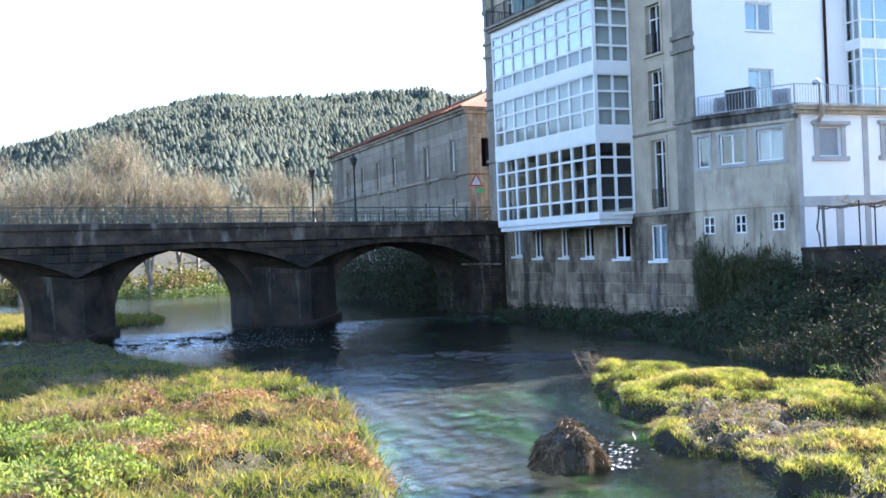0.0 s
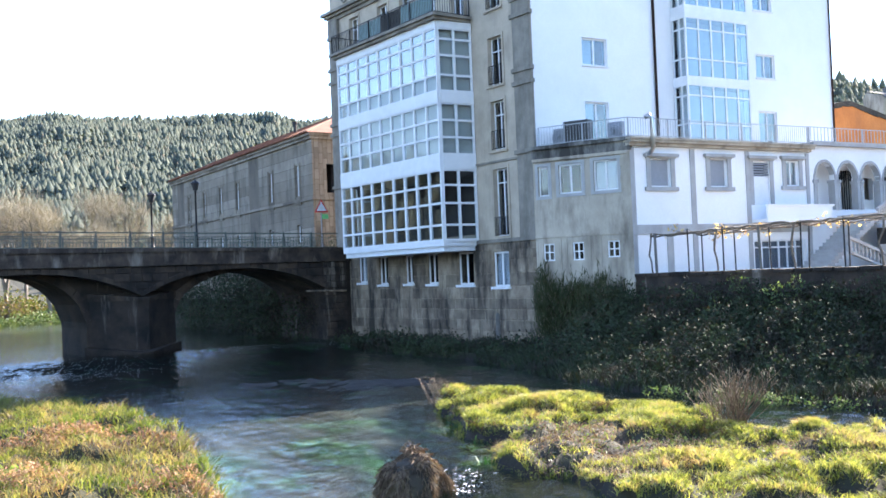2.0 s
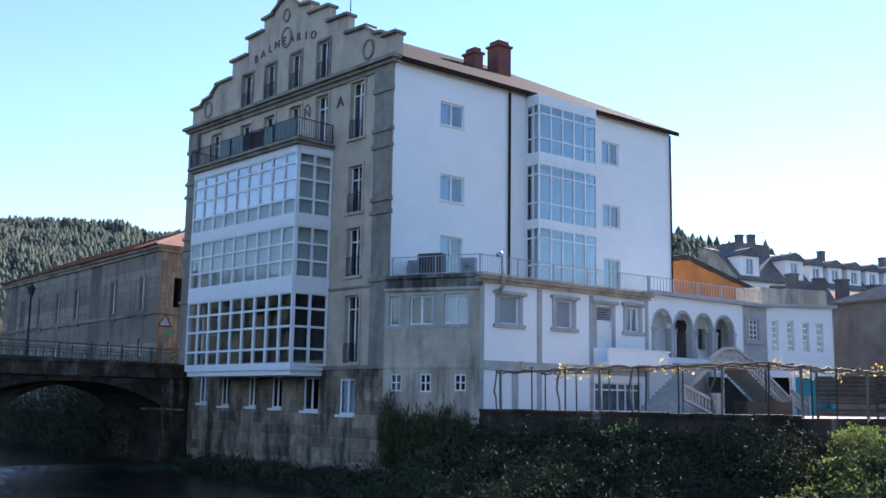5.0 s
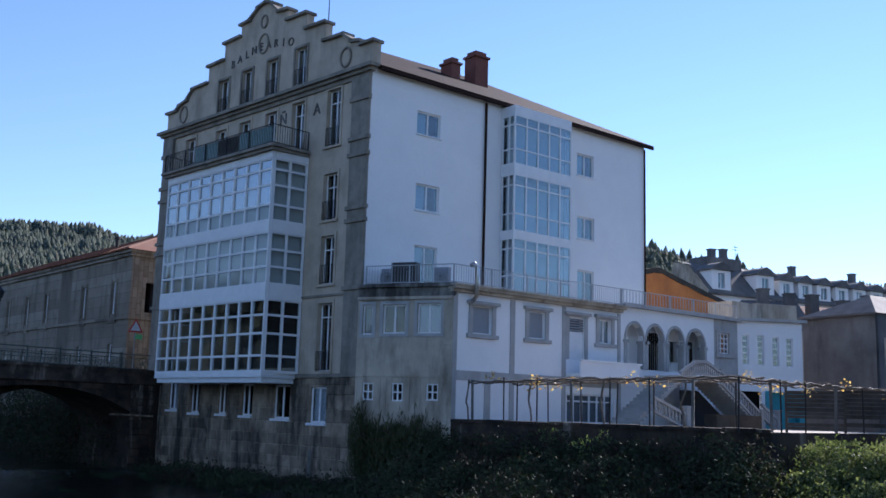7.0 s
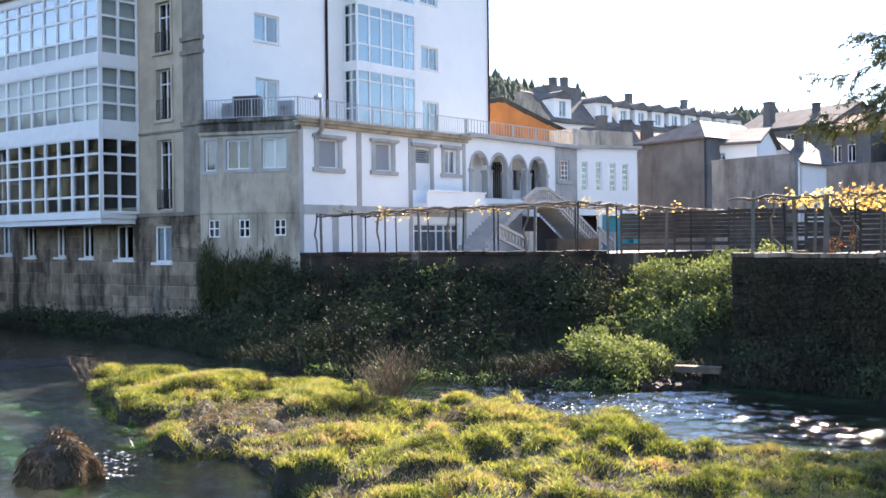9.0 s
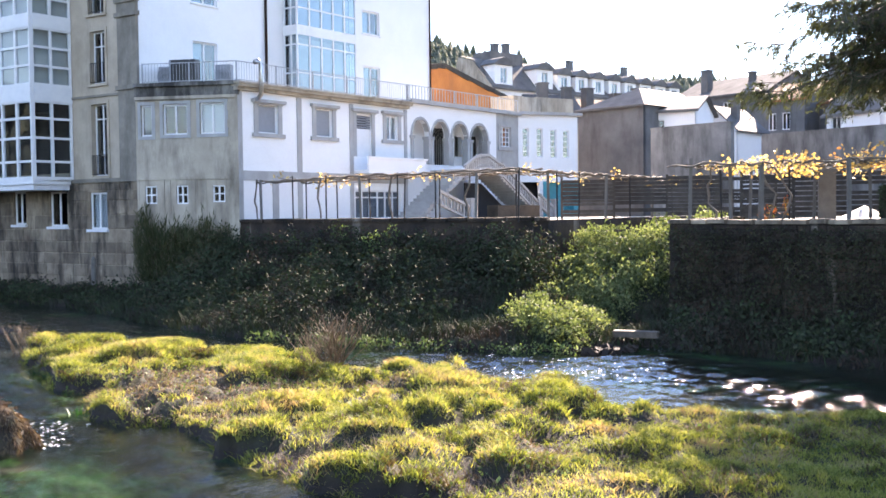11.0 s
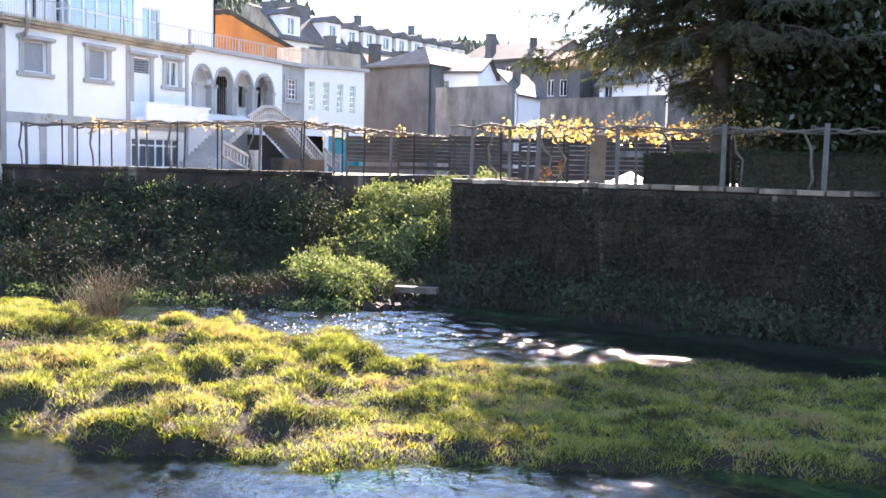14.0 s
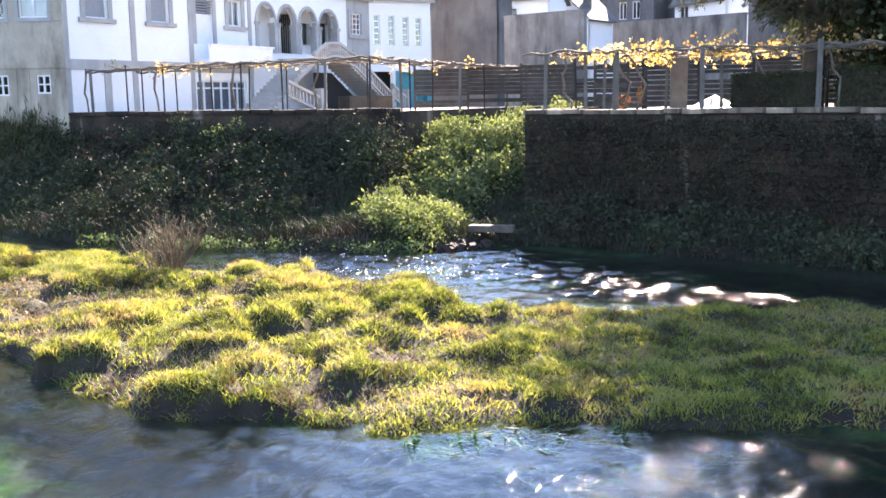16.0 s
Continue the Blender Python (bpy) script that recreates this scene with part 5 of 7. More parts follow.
for a, b2, z0, z1 in BARCH:
    n = 19
    for k in range(n):
        s = [a + (b2 - a) * (1 - math.cos(math.pi * (k + d) / n)) / 2 for d in (0.03, 0.97)]
        pts = [(p, under(min(max(p, a + 0.01), b2 - 0.01))) for p in s]
        c = ((a + b2) / 2, z0)
        o2 = [(c[0] + (p[0] - c[0]) * 1.1, c[1] + (p[1] - c[1]) * 1.1 + 0.12) for p in pts]
        if max(o2[0][1], o2[1][1]) < 5.74:
            bpart("voussoir", Shape().prism(FR, [pts[0], pts[1], o2[1], o2[0]], -SETBACK - 0.3, -SETBACK + 0.05 + 0.02 * (k % 2)), M["granite_dark"])
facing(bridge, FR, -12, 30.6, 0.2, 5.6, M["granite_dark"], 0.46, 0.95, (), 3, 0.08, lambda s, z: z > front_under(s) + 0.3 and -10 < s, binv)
for a, b2 in FARCH[1:]:
    n = 30
    for k in range(n):
        p, q = a + (b2 - a) * (k + 0.02) / n, a + (b2 - a) * (k + 0.98) / n
        zp, zq = front_under(p), front_under(q)
        bpart("voussoir", Shape().prism(FR, [(p, zp), (q, zq), (q, zq + 0.3), (p, zp + 0.3)], -0.2, 0.05 + 0.02 * (k % 2)), M["granite_dark"])
# parapet railing: each panel has uprights and rings
for side in (0.12, -BW + 0.1):
    for k in range(-8, 16):
        s0, s1 = k * 2.0, k * 2.0 + 2.0
        if s1 > 30.6:
            continue
        zb = deck_z((s0 + s1) / 2)
        g = Shape()
        g.box(FR, s0, s1, side - 0.03, side + 0.03, zb + 0.98, zb + 1.05).box(FR, s0, s1, side - 0.02, side + 0.02, zb + 0.1, zb + 0.15).box(FR, s0, s1, side - 0.02, side + 0.02, zb + 0.76, zb + 0.8)
        g.box(FR, s0 - 0.045, s0 + 0.045, side - 0.045, side + 0.045, zb, zb + 1.12)
        if side > 0:
            for i in range(10):
                s = s0 + 0.1 + i * 0.2
                g.box(FR, s - 0.012, s + 0.012, side - 0.012, side + 0.012, zb + 0.12, zb + 0.8)
                g.tube([FR @ Vector((s + 0.08 * math.cos(a), side, zb + 0.46 + 0.14 * math.sin(a))) for a in np.linspace(0, 2 * math.pi, 9)], 0.012, 3)
        else:
            for i in range(5):
                s = s0 + 0.2 + i * 0.4
                g.box(FR, s - 0.012, s + 0.012, side - 0.012, side + 0.012, zb + 0.12, zb + 0.8)
        bpart("railing_panel", g, M["green_iron"])


def street_lamp(s, o, height):
    p = FR @ Vector((s, o, deck_z(s)))
    lamp = thing("street_lamp", "black cast-iron street lamp with glass lantern on the bridge", "street lamp", "street lamps on the bridge", at=p)
    part("pole", Shape().lathe((0, 0, 0), [(0.16, 0), (0.16, 0.12), (0.11, 0.2), (0.1, 0.7), (0.13, 0.75), (0.065, 0.85), (0.05, height - 0.75), (0.09, height - 0.72), (0.04, height - 0.62)], 10), M["iron"], lamp, smooth=True)
    lantern = part("lantern", Shape().lathe((0, 0, height - 0.62), [(0.08, 0), (0.14, 0.04), (0.24, 0.42), (0.26, 0.44)], 6), M["black_plastic"], lamp, "dark glass lantern")
    part("lantern_cap", Shape().lathe((0, 0, height - 0.18), [(0.29, 0), (0.2, 0.1), (0.07, 0.18), (0.03, 0.3)], 6), M["iron"], lantern)
    return lamp


street_lamp(17.5, -0.35, 3.5)
street_lamp(20.3, -0.35, 4.3)
sgn = thing("warning_sign", "triangular warning sign with red border on a post", "road sign", at=(26.55, 62.6, 6.4))
part("post", Shape().tube([(0, 0, 0), (0, 0, 3.2)], 0.04, 6), M["shutter"], sgn)
Fs = Matrix.Translation((0, -0.06, 0)) @ wall_frame(0, 0, -95)
part("plate", Shape().prism(Fs, [(-0.5, 2.55), (0.5, 2.55), (0, 3.45)], -0.02, 0.0), M["sign_red"], sgn)
part("face", Shape().prism(Fs, [(-0.34, 2.65), (0.34, 2.65), (0, 3.27)], 0.0, 0.008), M["sign_white"], sgn)

# ---- long stone house beyond the bridge ----
SX, SY = 29.1, 70.0
sh_ = thing("stone_house", "long two-storey granite house with tiled hip roof", "house", at=(35, 90, 3.8))
sinv = Matrix.Translation((-35, -90, -3.8))


def spart(name, shape, mats, parent=None, label="", smooth=False):
    ob = part(name, shape, mats, parent or sh_, label, smooth)
    if parent is None:
        ob.matrix_parent_inverse = sinv
    return ob


FH = wall_frame(SX, SY, 181.0)     # long side facing the river, s from -37 to 0
FE = wall_frame(SX, SY, -85)       # end facing the street
slots = [(-v - 0.42, -v + 0.42, 10.95, 13.35) for v in (2.9, 8.6, 16.8, 21.5, 26.4, 31.4)]
low = [(-v - 0.45, -v + 0.45, 7.4, 8.7) for v in (2.9, 8.9, 16.9, 21.6, 26.4, 31.4)]
spart("long_wall", Shape().walls(FH, -37.5, 0, 3.0, 15.3, 0.6, slots + low), M["granite_far"], label="grey granite ashlar wall")
spart("end_wall", Shape().walls(FE, 0.0, 11, 3.0, 15.3, 0.6, [(1.2, 2.2, 11, 13.2)]), M["granite_far"])
spart("string_course", Shape().box(FH, -37.5, 0.1, 0, 0.14, 10.45, 10.65).box(FE, -0.1, 11, 0, 0.14, 10.45, 10.65), M["granite_far"])
spart("cornice", Shape().box(FH, -37.8, 0.35, 0, 0.35, 15.3, 15.5).box(FH, -37.7, 0.2, 0, 0.2, 15.05, 15.3).box(FE, 0, 11, 0, 0.35, 15.3, 15.5).box(FE, 0, 11, 0, 0.2, 15.05, 15.3), M["granite_far"])
for s in slots:
    w = window(sh_, FH, *s, 1, 5, 0.18, 0.1, "glass", None)
    w.matrix_parent_inverse = sinv
    spart("surround", Shape().box(FH, s[0] - 0.2, s[0], 0, 0.06, s[2] - 0.3, s[3] + 0.2).box(FH, s[1], s[1] + 0.2, 0, 0.06, s[2] - 0.3, s[3] + 0.2).box(FH, s[0] - 0.3, s[1] + 0.3, 0, 0.1, s[2] - 0.7, s[2] - 0.3), M["granite_far"], w)
for s in low:
    w = window(sh_, FH, *s, 2, 1, 0.2, 0.08, "glass", None)
    w.matrix_parent_inverse = sinv
spart("inner_wall", Shape().box(FH, -37, -1, -2.2, -2, 3, 15).box(FE, 1, 10.5, -2.4, -2.2, 3, 15).box(FH, -37, -1, -2, -0.6, 10.2, 10.4), M["dark_in"])
rf = Shape()
pz = [FH @ Vector((0.5, 0.5, 15.5)), FH @ Vector((-38, 0.5, 15.5)), FH @ Vector((-38, -12, 15.5)), FE @ Vector((11.5, 0.5, 15.5))]
r1, r2 = FH @ Vector((-5.5, -5.6, 18.1)), FH @ Vector((-32.5, -5.6, 18.1))
rf.quad(pz[0], pz[3], r1).quad(pz[3], pz[2], r2, r1).quad(pz[2], pz[1], r2).quad(pz[1], pz[0], r1, r2)
roof_s = spart("roof", rf, M["tile"], label="red clay tile hip roof")
for k in range(90):
    s = 0.3 - k * 0.42
    part("tile_roll", Shape().tube([FH @ Vector((s, 0.55, 15.56)), FH @ Vector((max(min(s, -5.5 + 0), -32.5) if -5.5 < s or s < -32.5 else s, -5.3, 18.08 if -32.5 < s < -5.5 else 18.0))], 0.09, 4), M["tile"], roof_s)
spart("chimney", Shape().lathe(FH @ Vector((-9, -2.5, 16.3)), [(0.16, 0), (0.16, 1.3), (0.24, 1.32), (0.24, 1.5)], 8), M["iron"])
spart("street_plate", Shape().box(FE, 0.5, 1.2, 0, 0.03, 9.0, 9.35), M["sign_green"], label="small green street plate")


# ---- river walls ----
GW0, GW1, GW2 = Vector((32.4, 37.75, 0)), Vector((33.9, 23.2, 0)), Vector((35.0, 21.8, 0))


def river_wall(name, points, z0, z1, label, thick=0.5, cope=0.12):
    sh = Shape()
    for a, b2 in zip(points, points[1:]):
        a, b2 = Vector((*a, 0)), Vector((*b2, 0))
        d = b2 - a
        F = wall_frame(a.x, a.y, math.degrees(math.atan2(-d.x, d.y)))
        sh.walls(F, 0, d.length, z0, z1, thick)
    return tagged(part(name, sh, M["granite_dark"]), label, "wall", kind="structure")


def coping_row(parent, points, z, seed, mat, length=0.9, step=None):
    rnd = random.Random(seed)
    me = block_mesh("coping_stone", mat)
    for a, b2 in zip(points, points[1:]):
        a, b2 = Vector((*a, 0)), Vector((*b2, 0))
        d = b2 - a
        F = wall_frame(a.x, a.y, math.degrees(math.atan2(-d.x, d.y)))
        s = 0.0
        while s < d.length - 0.05:
            w = min(length * rnd.uniform(0.7, 1.3), d.length - s)
            ob = new("coping_stone", me)
            ob.parent = parent
            ob.matrix_basis = F @ Matrix.Translation((s + w / 2, -0.2, z + rnd.uniform(-0.015, 0.02))) @ Matrix.Diagonal((w - 0.02, 0.62, 0.16, 1))
            s += w


garden_line = [(32.4, 37.75), (33.9, 23.2), (35.0, 21.8), (62.0, 24.0)]
river_line = [(60, 17.2), (33.2, 15.6), (32.4, 11.3), (30.8, 3.4), (30.4, -50.0)]
garden_wall = river_wall("wall_garden", garden_line, 0.4, 3.98, "dark granite wall of the garden above the bank")
coping_row(garden_wall, garden_line[:3], 4.03, 4, M["granite_dark"])
right_wall = river_wall("wall_river", river_line, -0.6, 3.86, "tall dark ivy-hung granite river wall")
coping_row(right_wall, [(40, 16.0), (33.2, 15.6), (32.4, 11.3), (30.8, 3.4), (30.5, -9.0)], 3.93, 5, M["granite"])
for a, b2, sd in (((33.2, 15.6), (32.4, 11.3), 7), ((32.4, 11.3), (30.8, 3.4), 8), ((40, 16.0), (33.2, 15.6), 9)):
    d = Vector(b2) - Vector(a)
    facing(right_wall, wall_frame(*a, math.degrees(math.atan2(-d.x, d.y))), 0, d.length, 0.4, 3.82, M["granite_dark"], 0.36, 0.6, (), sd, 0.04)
facing(basement, moved(FG, 0, 0.06), -L, 0, 1.2, 6.0, M["granite"], 0.62, 1.15, base, 11, 0.03)

# pale slab hidden behind the garden wall, added to bounce sun onto the house fronts
yard = [(32.9, 37.3), (34.3, 23.4), (35.2, 22.4), (61.5, 24.7), (61.5, 37.3)]
tagged(part("yard_paving", Shape().quad(*[(x, y, 3.9) for x, y in yard]), M["concrete"]), "pale stained concrete slab added in the garden yard to bounce light", "paving", kind="structure")

# ---- vine pergola ----
post_me = Shape().box(Matrix.Identity(4), -0.055, 0.055, -0.055, 0.055, 0, 2.0).mesh("post", M["post"])
thin_me = Shape().tube([(0, 0, 0), (0, 0, 2.1)], 0.035, 6).mesh("post", M["iron"])
pergola = thing("vine_pergola", "garden vine pergola of posts, wires and gnarled old vines", "pergola", "vine pergolas", at=(33, 30, 3.9))
pinv = Matrix.Translation((-33, -30, -3.9))
rnd = random.Random(21)


def perg_post(parent, x, y, z, me, h, inv):
    ob = new("post", me)
    ob.parent, ob.matrix_parent_inverse = parent, inv
    ob.matrix_basis = Matrix.Translation((x, y, z)) @ Euler((rnd.uniform(-0.03, 0.03), rnd.uniform(-0.03, 0.03), rnd.uniform(0, 1))).to_matrix().to_4x4() @ Matrix.Diagonal((1, 1, h / 2.0, 1))


def vine(parent, path, r, inv, wiggle=0.12, label=""):
    pts = []
    path = [Vector(p) for p in path]
    for a, b2 in zip(path, path[1:]):
        n = max(2, int((b2 - a).length / 0.35))
        for k in range(n):
            pts.append(a.lerp(b2, k / n) + Vector((rnd.uniform(-1, 1), rnd.uniform(-1, 1), rnd.uniform(-1, 1))) * wiggle)
    pts.append(path[-1])
    ob = part("vine", Shape().tube(pts, [r * rnd.uniform(0.7, 1.2) for _ in pts], 5), M["wood_grey"], parent, label, True)
    ob.matrix_parent_inverse = inv
    return ob


PX = lambda u: 32.75 + (34.0 - 32.75) * u
PY = lambda u: 36.9 + (22.6 - 36.9) * u
for k, u in enumerate(np.linspace(0.02, 1, 8)):
    perg_post(pergola, PX(u), PY(u), 3.9, thin_me if k % 3 else post_me, 2.1, pinv)
    perg_post(pergola, PX(u) + 3.0, PY(u), 3.9, thin_me, 2.1, pinv)
    if k % 2 == 0:
        vine(pergola, [(PX(u) + 0.2, PY(u) + 0.5, 3.9), (PX(u) + 0.1, PY(u) + 0.6, 5.0), (PX(u), PY(u) + 0.3, 6.0)], 0.05, pinv, 0.06)
for j, (dx, z, r) in enumerate(((0.0, 6.02, 0.05), (0.1, 5.95, 0.035), (0.9, 6.05, 0.035), (1.8, 6.08, 0.04), (3.0, 6.0, 0.045))):
    vine(pergola, [(PX(0) + dx, PY(0), z - 0.12), (PX(0.5) + dx, PY(0.5), z), (PX(1) + dx, PY(1), z + 0.05)], r, pinv, 0.05)
for k in range(26):
    u = rnd.uniform(0, 1)
    vine(pergola, [(PX(u), PY(u), 6.0 + rnd.uniform(-0.1, 0.1)), (PX(u) + 3.0, PY(u) + rnd.uniform(-1.5, 1.5), 6.05)], 0.018, pinv, 0.1)
# along the inlet
for k, x in enumerate(np.linspace(36.5, 57, 8)):
    perg_post(pergola, x, 22.6 + (x - 35) * 0.08, 3.9, thin_me if k % 2 else post_me, 2.1, pinv)
for dy, z in ((0, 6.03), (1.2, 6.1), (2.6, 6.05)):
    vine(pergola, [(34.2, 22.6 + dy, 6.05), (45, 23.4 + dy, z), (57, 24.4 + dy, z)], 0.045, pinv, 0.06)
for k in range(26):
    x = rnd.uniform(35, 57)
    vine(pergola, [(x, 22.8, 6.05), (x + rnd.uniform(-1, 1), 25.6, 6.05)], 0.02, pinv, 0.1)

K = 1.125
pergola2 = thing("vine_pergola", "vine pergola with yellow leaves on the river wall", "pergola", "vine pergolas", at=(35, 7, 3.9))
p2inv = Matrix.Translation((-35, -7, -3.9))
for k, (x, y) in enumerate(((29.75, 13.3), (30.6, 12.3), (29.5, 10.9), (29.2, 8.3), (28.5, 5.1), (28.0, 2.4), (27.8, -1.2), (27.7, -5.0), (27.6, -9))):
    x, y = x * K, y * K
    perg_post(pergola2, x, y, 3.86, post_me, 2.1 if k else 2.3, p2inv)
    perg_post(pergola2, x + 3.6, y + 0.3, 3.86, post_me if k % 2 else thin_me, 2.05, p2inv)
    if k % 2 == 0:
        perg_post(pergola2, x + 7.0, y + 0.5, 3.86, post_me, 2.05, p2inv)
for dx in (0, 0.6, 1.5, 2.4, 3.6, 5.0, 7.0):
    vine(pergola2, [(29.6 * K + dx, 14.0 * K, 5.93), (29.2 * K + dx, 8.3 * K, 5.87), (28.3 * K + dx, 3.5 * K, 5.78), (27.7 * K + dx, -8 * K, 5.7)], 0.04 if dx in (0, 3.6) else 0.022, p2inv, 0.07)
for k in range(60):
    y = rnd.uniform(-8, 13.8)
    x = np.interp(y, [-8, 3.5, 8.3, 14], [27.7, 28.3, 29.2, 29.6])
    x, y = x * K, y * K
    vine(pergola2, [(x, y, 5.85), (x + rnd.uniform(2, 7), y + rnd.uniform(-1.5, 1.5), 5.88)], 0.018, p2inv, 0.12)
for k in range(9):
    y = rnd.uniform(-6, 13)
    x = np.interp(y, [-8, 3.5, 8.3, 14], [28.5, 29.3, 30.2, 30.6])
    x, y = x * K, y * K
    vine(pergola2, [(x, y, 3.9), (x + rnd.uniform(-0.3, 0.3), y + rnd.uniform(-0.5, 0.5), 4.8), (x, y + 0.3, 5.85)], 0.045, p2inv, 0.09)


# ---- plank fences ----
def plank_fence(a, b2, z0, z1, gap, seed, label):
    r = random.Random(seed)
    f = thing("plank_fence", label, "fence", "plank fences", at=(*a, z0))
    d = Vector((*b2, 0)) - Vector((*a, 0))
    F = wall_frame(0, 0, math.degrees(math.atan2(-d.x, d.y)))
    n = max(1, round(d.length / 2.4))
    for k in range(n + 1):
        part("post", Shape().box(F, d.length * k / n - 0.06, d.length * k / n + 0.06, -0.12, 0.0, 0, z1 - z0 + 0.1), M["wood_dark"], f)
    for k in range(n):
        z = 0.15
        while z < z1 - z0 - 0.1:
            h = r.uniform(0.13, 0.2)
            if r.random() > 0.08:
                part("plank", Shape().box(F, d.length * k / n + 0.02, d.length * (k + 1) / n - 0.02, 0.002, 0.03, z, z + h), M["wood_dark"], f)
            z += h + gap
    return f


plank_fence((44.0, 26.6), (49.0, 17.4), 3.9, 6.0, 0.02, 3, "weathered dark plank fence along the garden")
plank_fence((44.5, 17.4), (45.5, 10.6), 3.86, 5.95, 0.05, 4, "dark slatted fence behind the vines")
plank_fence((45.5, 10.4), (46.5, 2.2), 3.86, 5.95, 0.03, 5, "dark slatted fence behind the vines")
gp = tagged(part("gate_post", Shape().box(wall_frame(40.3, 12.3, -160, 3.86), -0.32, 0.32, -0.3, 0.3, 0, 1.9).box(wall_frame(40.3, 12.3, -160, 3.86), -0.38, 0.38, -0.36, 0.36, 1.9, 2.0), M["post"]), "pale concrete gate post beside the slatted fence", "gate post")
tarp = Shape()
for i in range(6):
    for j in range(4):
        q = [(37.2 + (i + a) * 0.42, 9.4 + (j + b2) * 0.5, 3.88 + 0.55 * math.exp(-(((i + a) - 3) / 1.8) ** 2 - (((j + b2) - 2) / 1.3) ** 2)) for a, b2 in ((0, 0), (1, 0), (1, 1), (0, 1))]
        tarp.quad(*q)
tagged(part("white_tarpaulin", tarp, M["white_paint"], smooth=True), "white plastic sheet heaped on the garden ground", "tarpaulin")


# ---- town houses on the slope behind the garden ----
def town_house(label, x, y, yaw, length, depth, z0, eave, ridge, wall, roof, wins=(), chimneys=(), axis="s", group=""):
    """A plain house: front along yaw, walls with openings, a saddle roof, chimneys."""
    h = thing("town_house", label, "house", group or "houses on the slope", at=(x, y, z0))
    F = wall_frame(0, 0, yaw)
    H = eave - z0
    cuts = [(a, b2, c - z0, d - z0) for a, b2, c, d in wins]
    part("wall", Shape().walls(F, 0, length, 0, H, 0.3, cuts), M[wall], h)
    body = Shape()
    P = lambda s, o, z: F @ Vector((s, o, z))
    for s in (0, length):
        body.quad(P(s, 0, 0), P(s, -depth, 0), P(s, -depth, H), P(s, 0, H))
    body.quad(P(0, -depth, 0), P(length, -depth, 0), P(length, -depth, H), P(0, -depth, H))
    R, m, ov = ridge - z0, depth / 2, 0.35
    rf = Shape()
    if axis == "s":
        body.quad(P(0, 0, H), P(0, -depth, H), P(0, -m, R - 0.05)).quad(P(length, 0, H), P(length, -depth, H), P(length, -m, R - 0.05))
        sl = (R - H) / m * ov
        for t in (0, 0.14):
            rf.quad(P(-ov, ov, H - sl + t), P(length + ov, ov, H - sl + t), P(length + ov, -m, R + t), P(-ov, -m, R + t))
            rf.quad(P(-ov, -depth - ov, H - sl + t), P(length + ov, -depth - ov, H - sl + t), P(length + ov, -m, R + t), P(-ov, -m, R + t))
        rf.box(F, -ov, length + ov, ov - 0.02, ov + 0.05, H - sl - 0.05, H - sl + 0.16)
    elif axis == "n":
        c = length / 2
        body.quad(P(0, 0, H), P(length, 0, H), P(c, 0, R - 0.05))
        sl = (R - H) / c * ov
        for t in (0, 0.14):
            rf.quad(P(-ov, ov, H - sl + t), P(c, ov, R + t), P(c, -depth, R + t), P(-ov, -depth, H - sl + t))
            rf.quad(P(length + ov, ov, H - sl + t), P(c, ov, R + t), P(c, -depth, R + t), P(length + ov, -depth, H - sl + t))
        for s, e in ((-ov, c), (length + ov, c)):
            rf.quad(P(s, ov, H - sl), P(e, ov, R), P(e, ov, R + 0.14), P(s, ov, H - sl + 0.14))
    if axis == "hip":
        rf, m = Shape(), length * 0.45
        q = [P(-ov, ov, H - 0.1), P(length + ov, ov, H - 0.1), P(length + ov, -depth, H - 0.1), P(-ov, -depth, H - 0.1)]
        r0, r1 = P(length * 0.62, -m, R), P(length * 0.62, -depth, R)
        rf.quad(q[0], q[1], r0).quad(q[1], q[2], r1, r0).quad(q[3], q[0], r0, r1)
        rf.box(F, -ov, length + ov, ov - 0.02, ov + 0.08, H - 0.22, H - 0.06)
    part("side_wall", body, M[wall], h)
    part("roof", rf, M[roof], h)
    for a, b2, c, d in cuts:
        w = window(h, F, a, b2, c, d, 2, 1, 0.1, 0.08, "glass", None)
        # near-black sheet stands for the unlit room behind each window
        part("room", Shape().box(F, a - 0.1, b2 + 0.1, -1.0, -0.95, c - 0.1, d + 0.1), M["dark_in"], w)
    for s, o, w, top in chimneys:
        part("chimney", Shape().box(F, s - w / 2, s + w / 2, o - w / 2, o + w / 2, H - 0.5, top - z0).box(F, s - w / 2 - 0.08, s + w / 2 + 0.08, o - w / 2 - 0.08, o + w / 2 + 0.08, top - z0, top - z0 + 0.15), M["slate"], h)
    return h


def spot(az, d):
    return d * math.sin(radians(-az)), d * math.cos(radians(-az))


def between(az0, d0, az1, d1):
    (xa, ya), (xb, yb) = spot(az0, d0), spot(az1, d1)
    return xa, ya, math.degrees(math.atan2(-(xb - xa), yb - ya)), math.hypot(xb - xa, yb - ya)


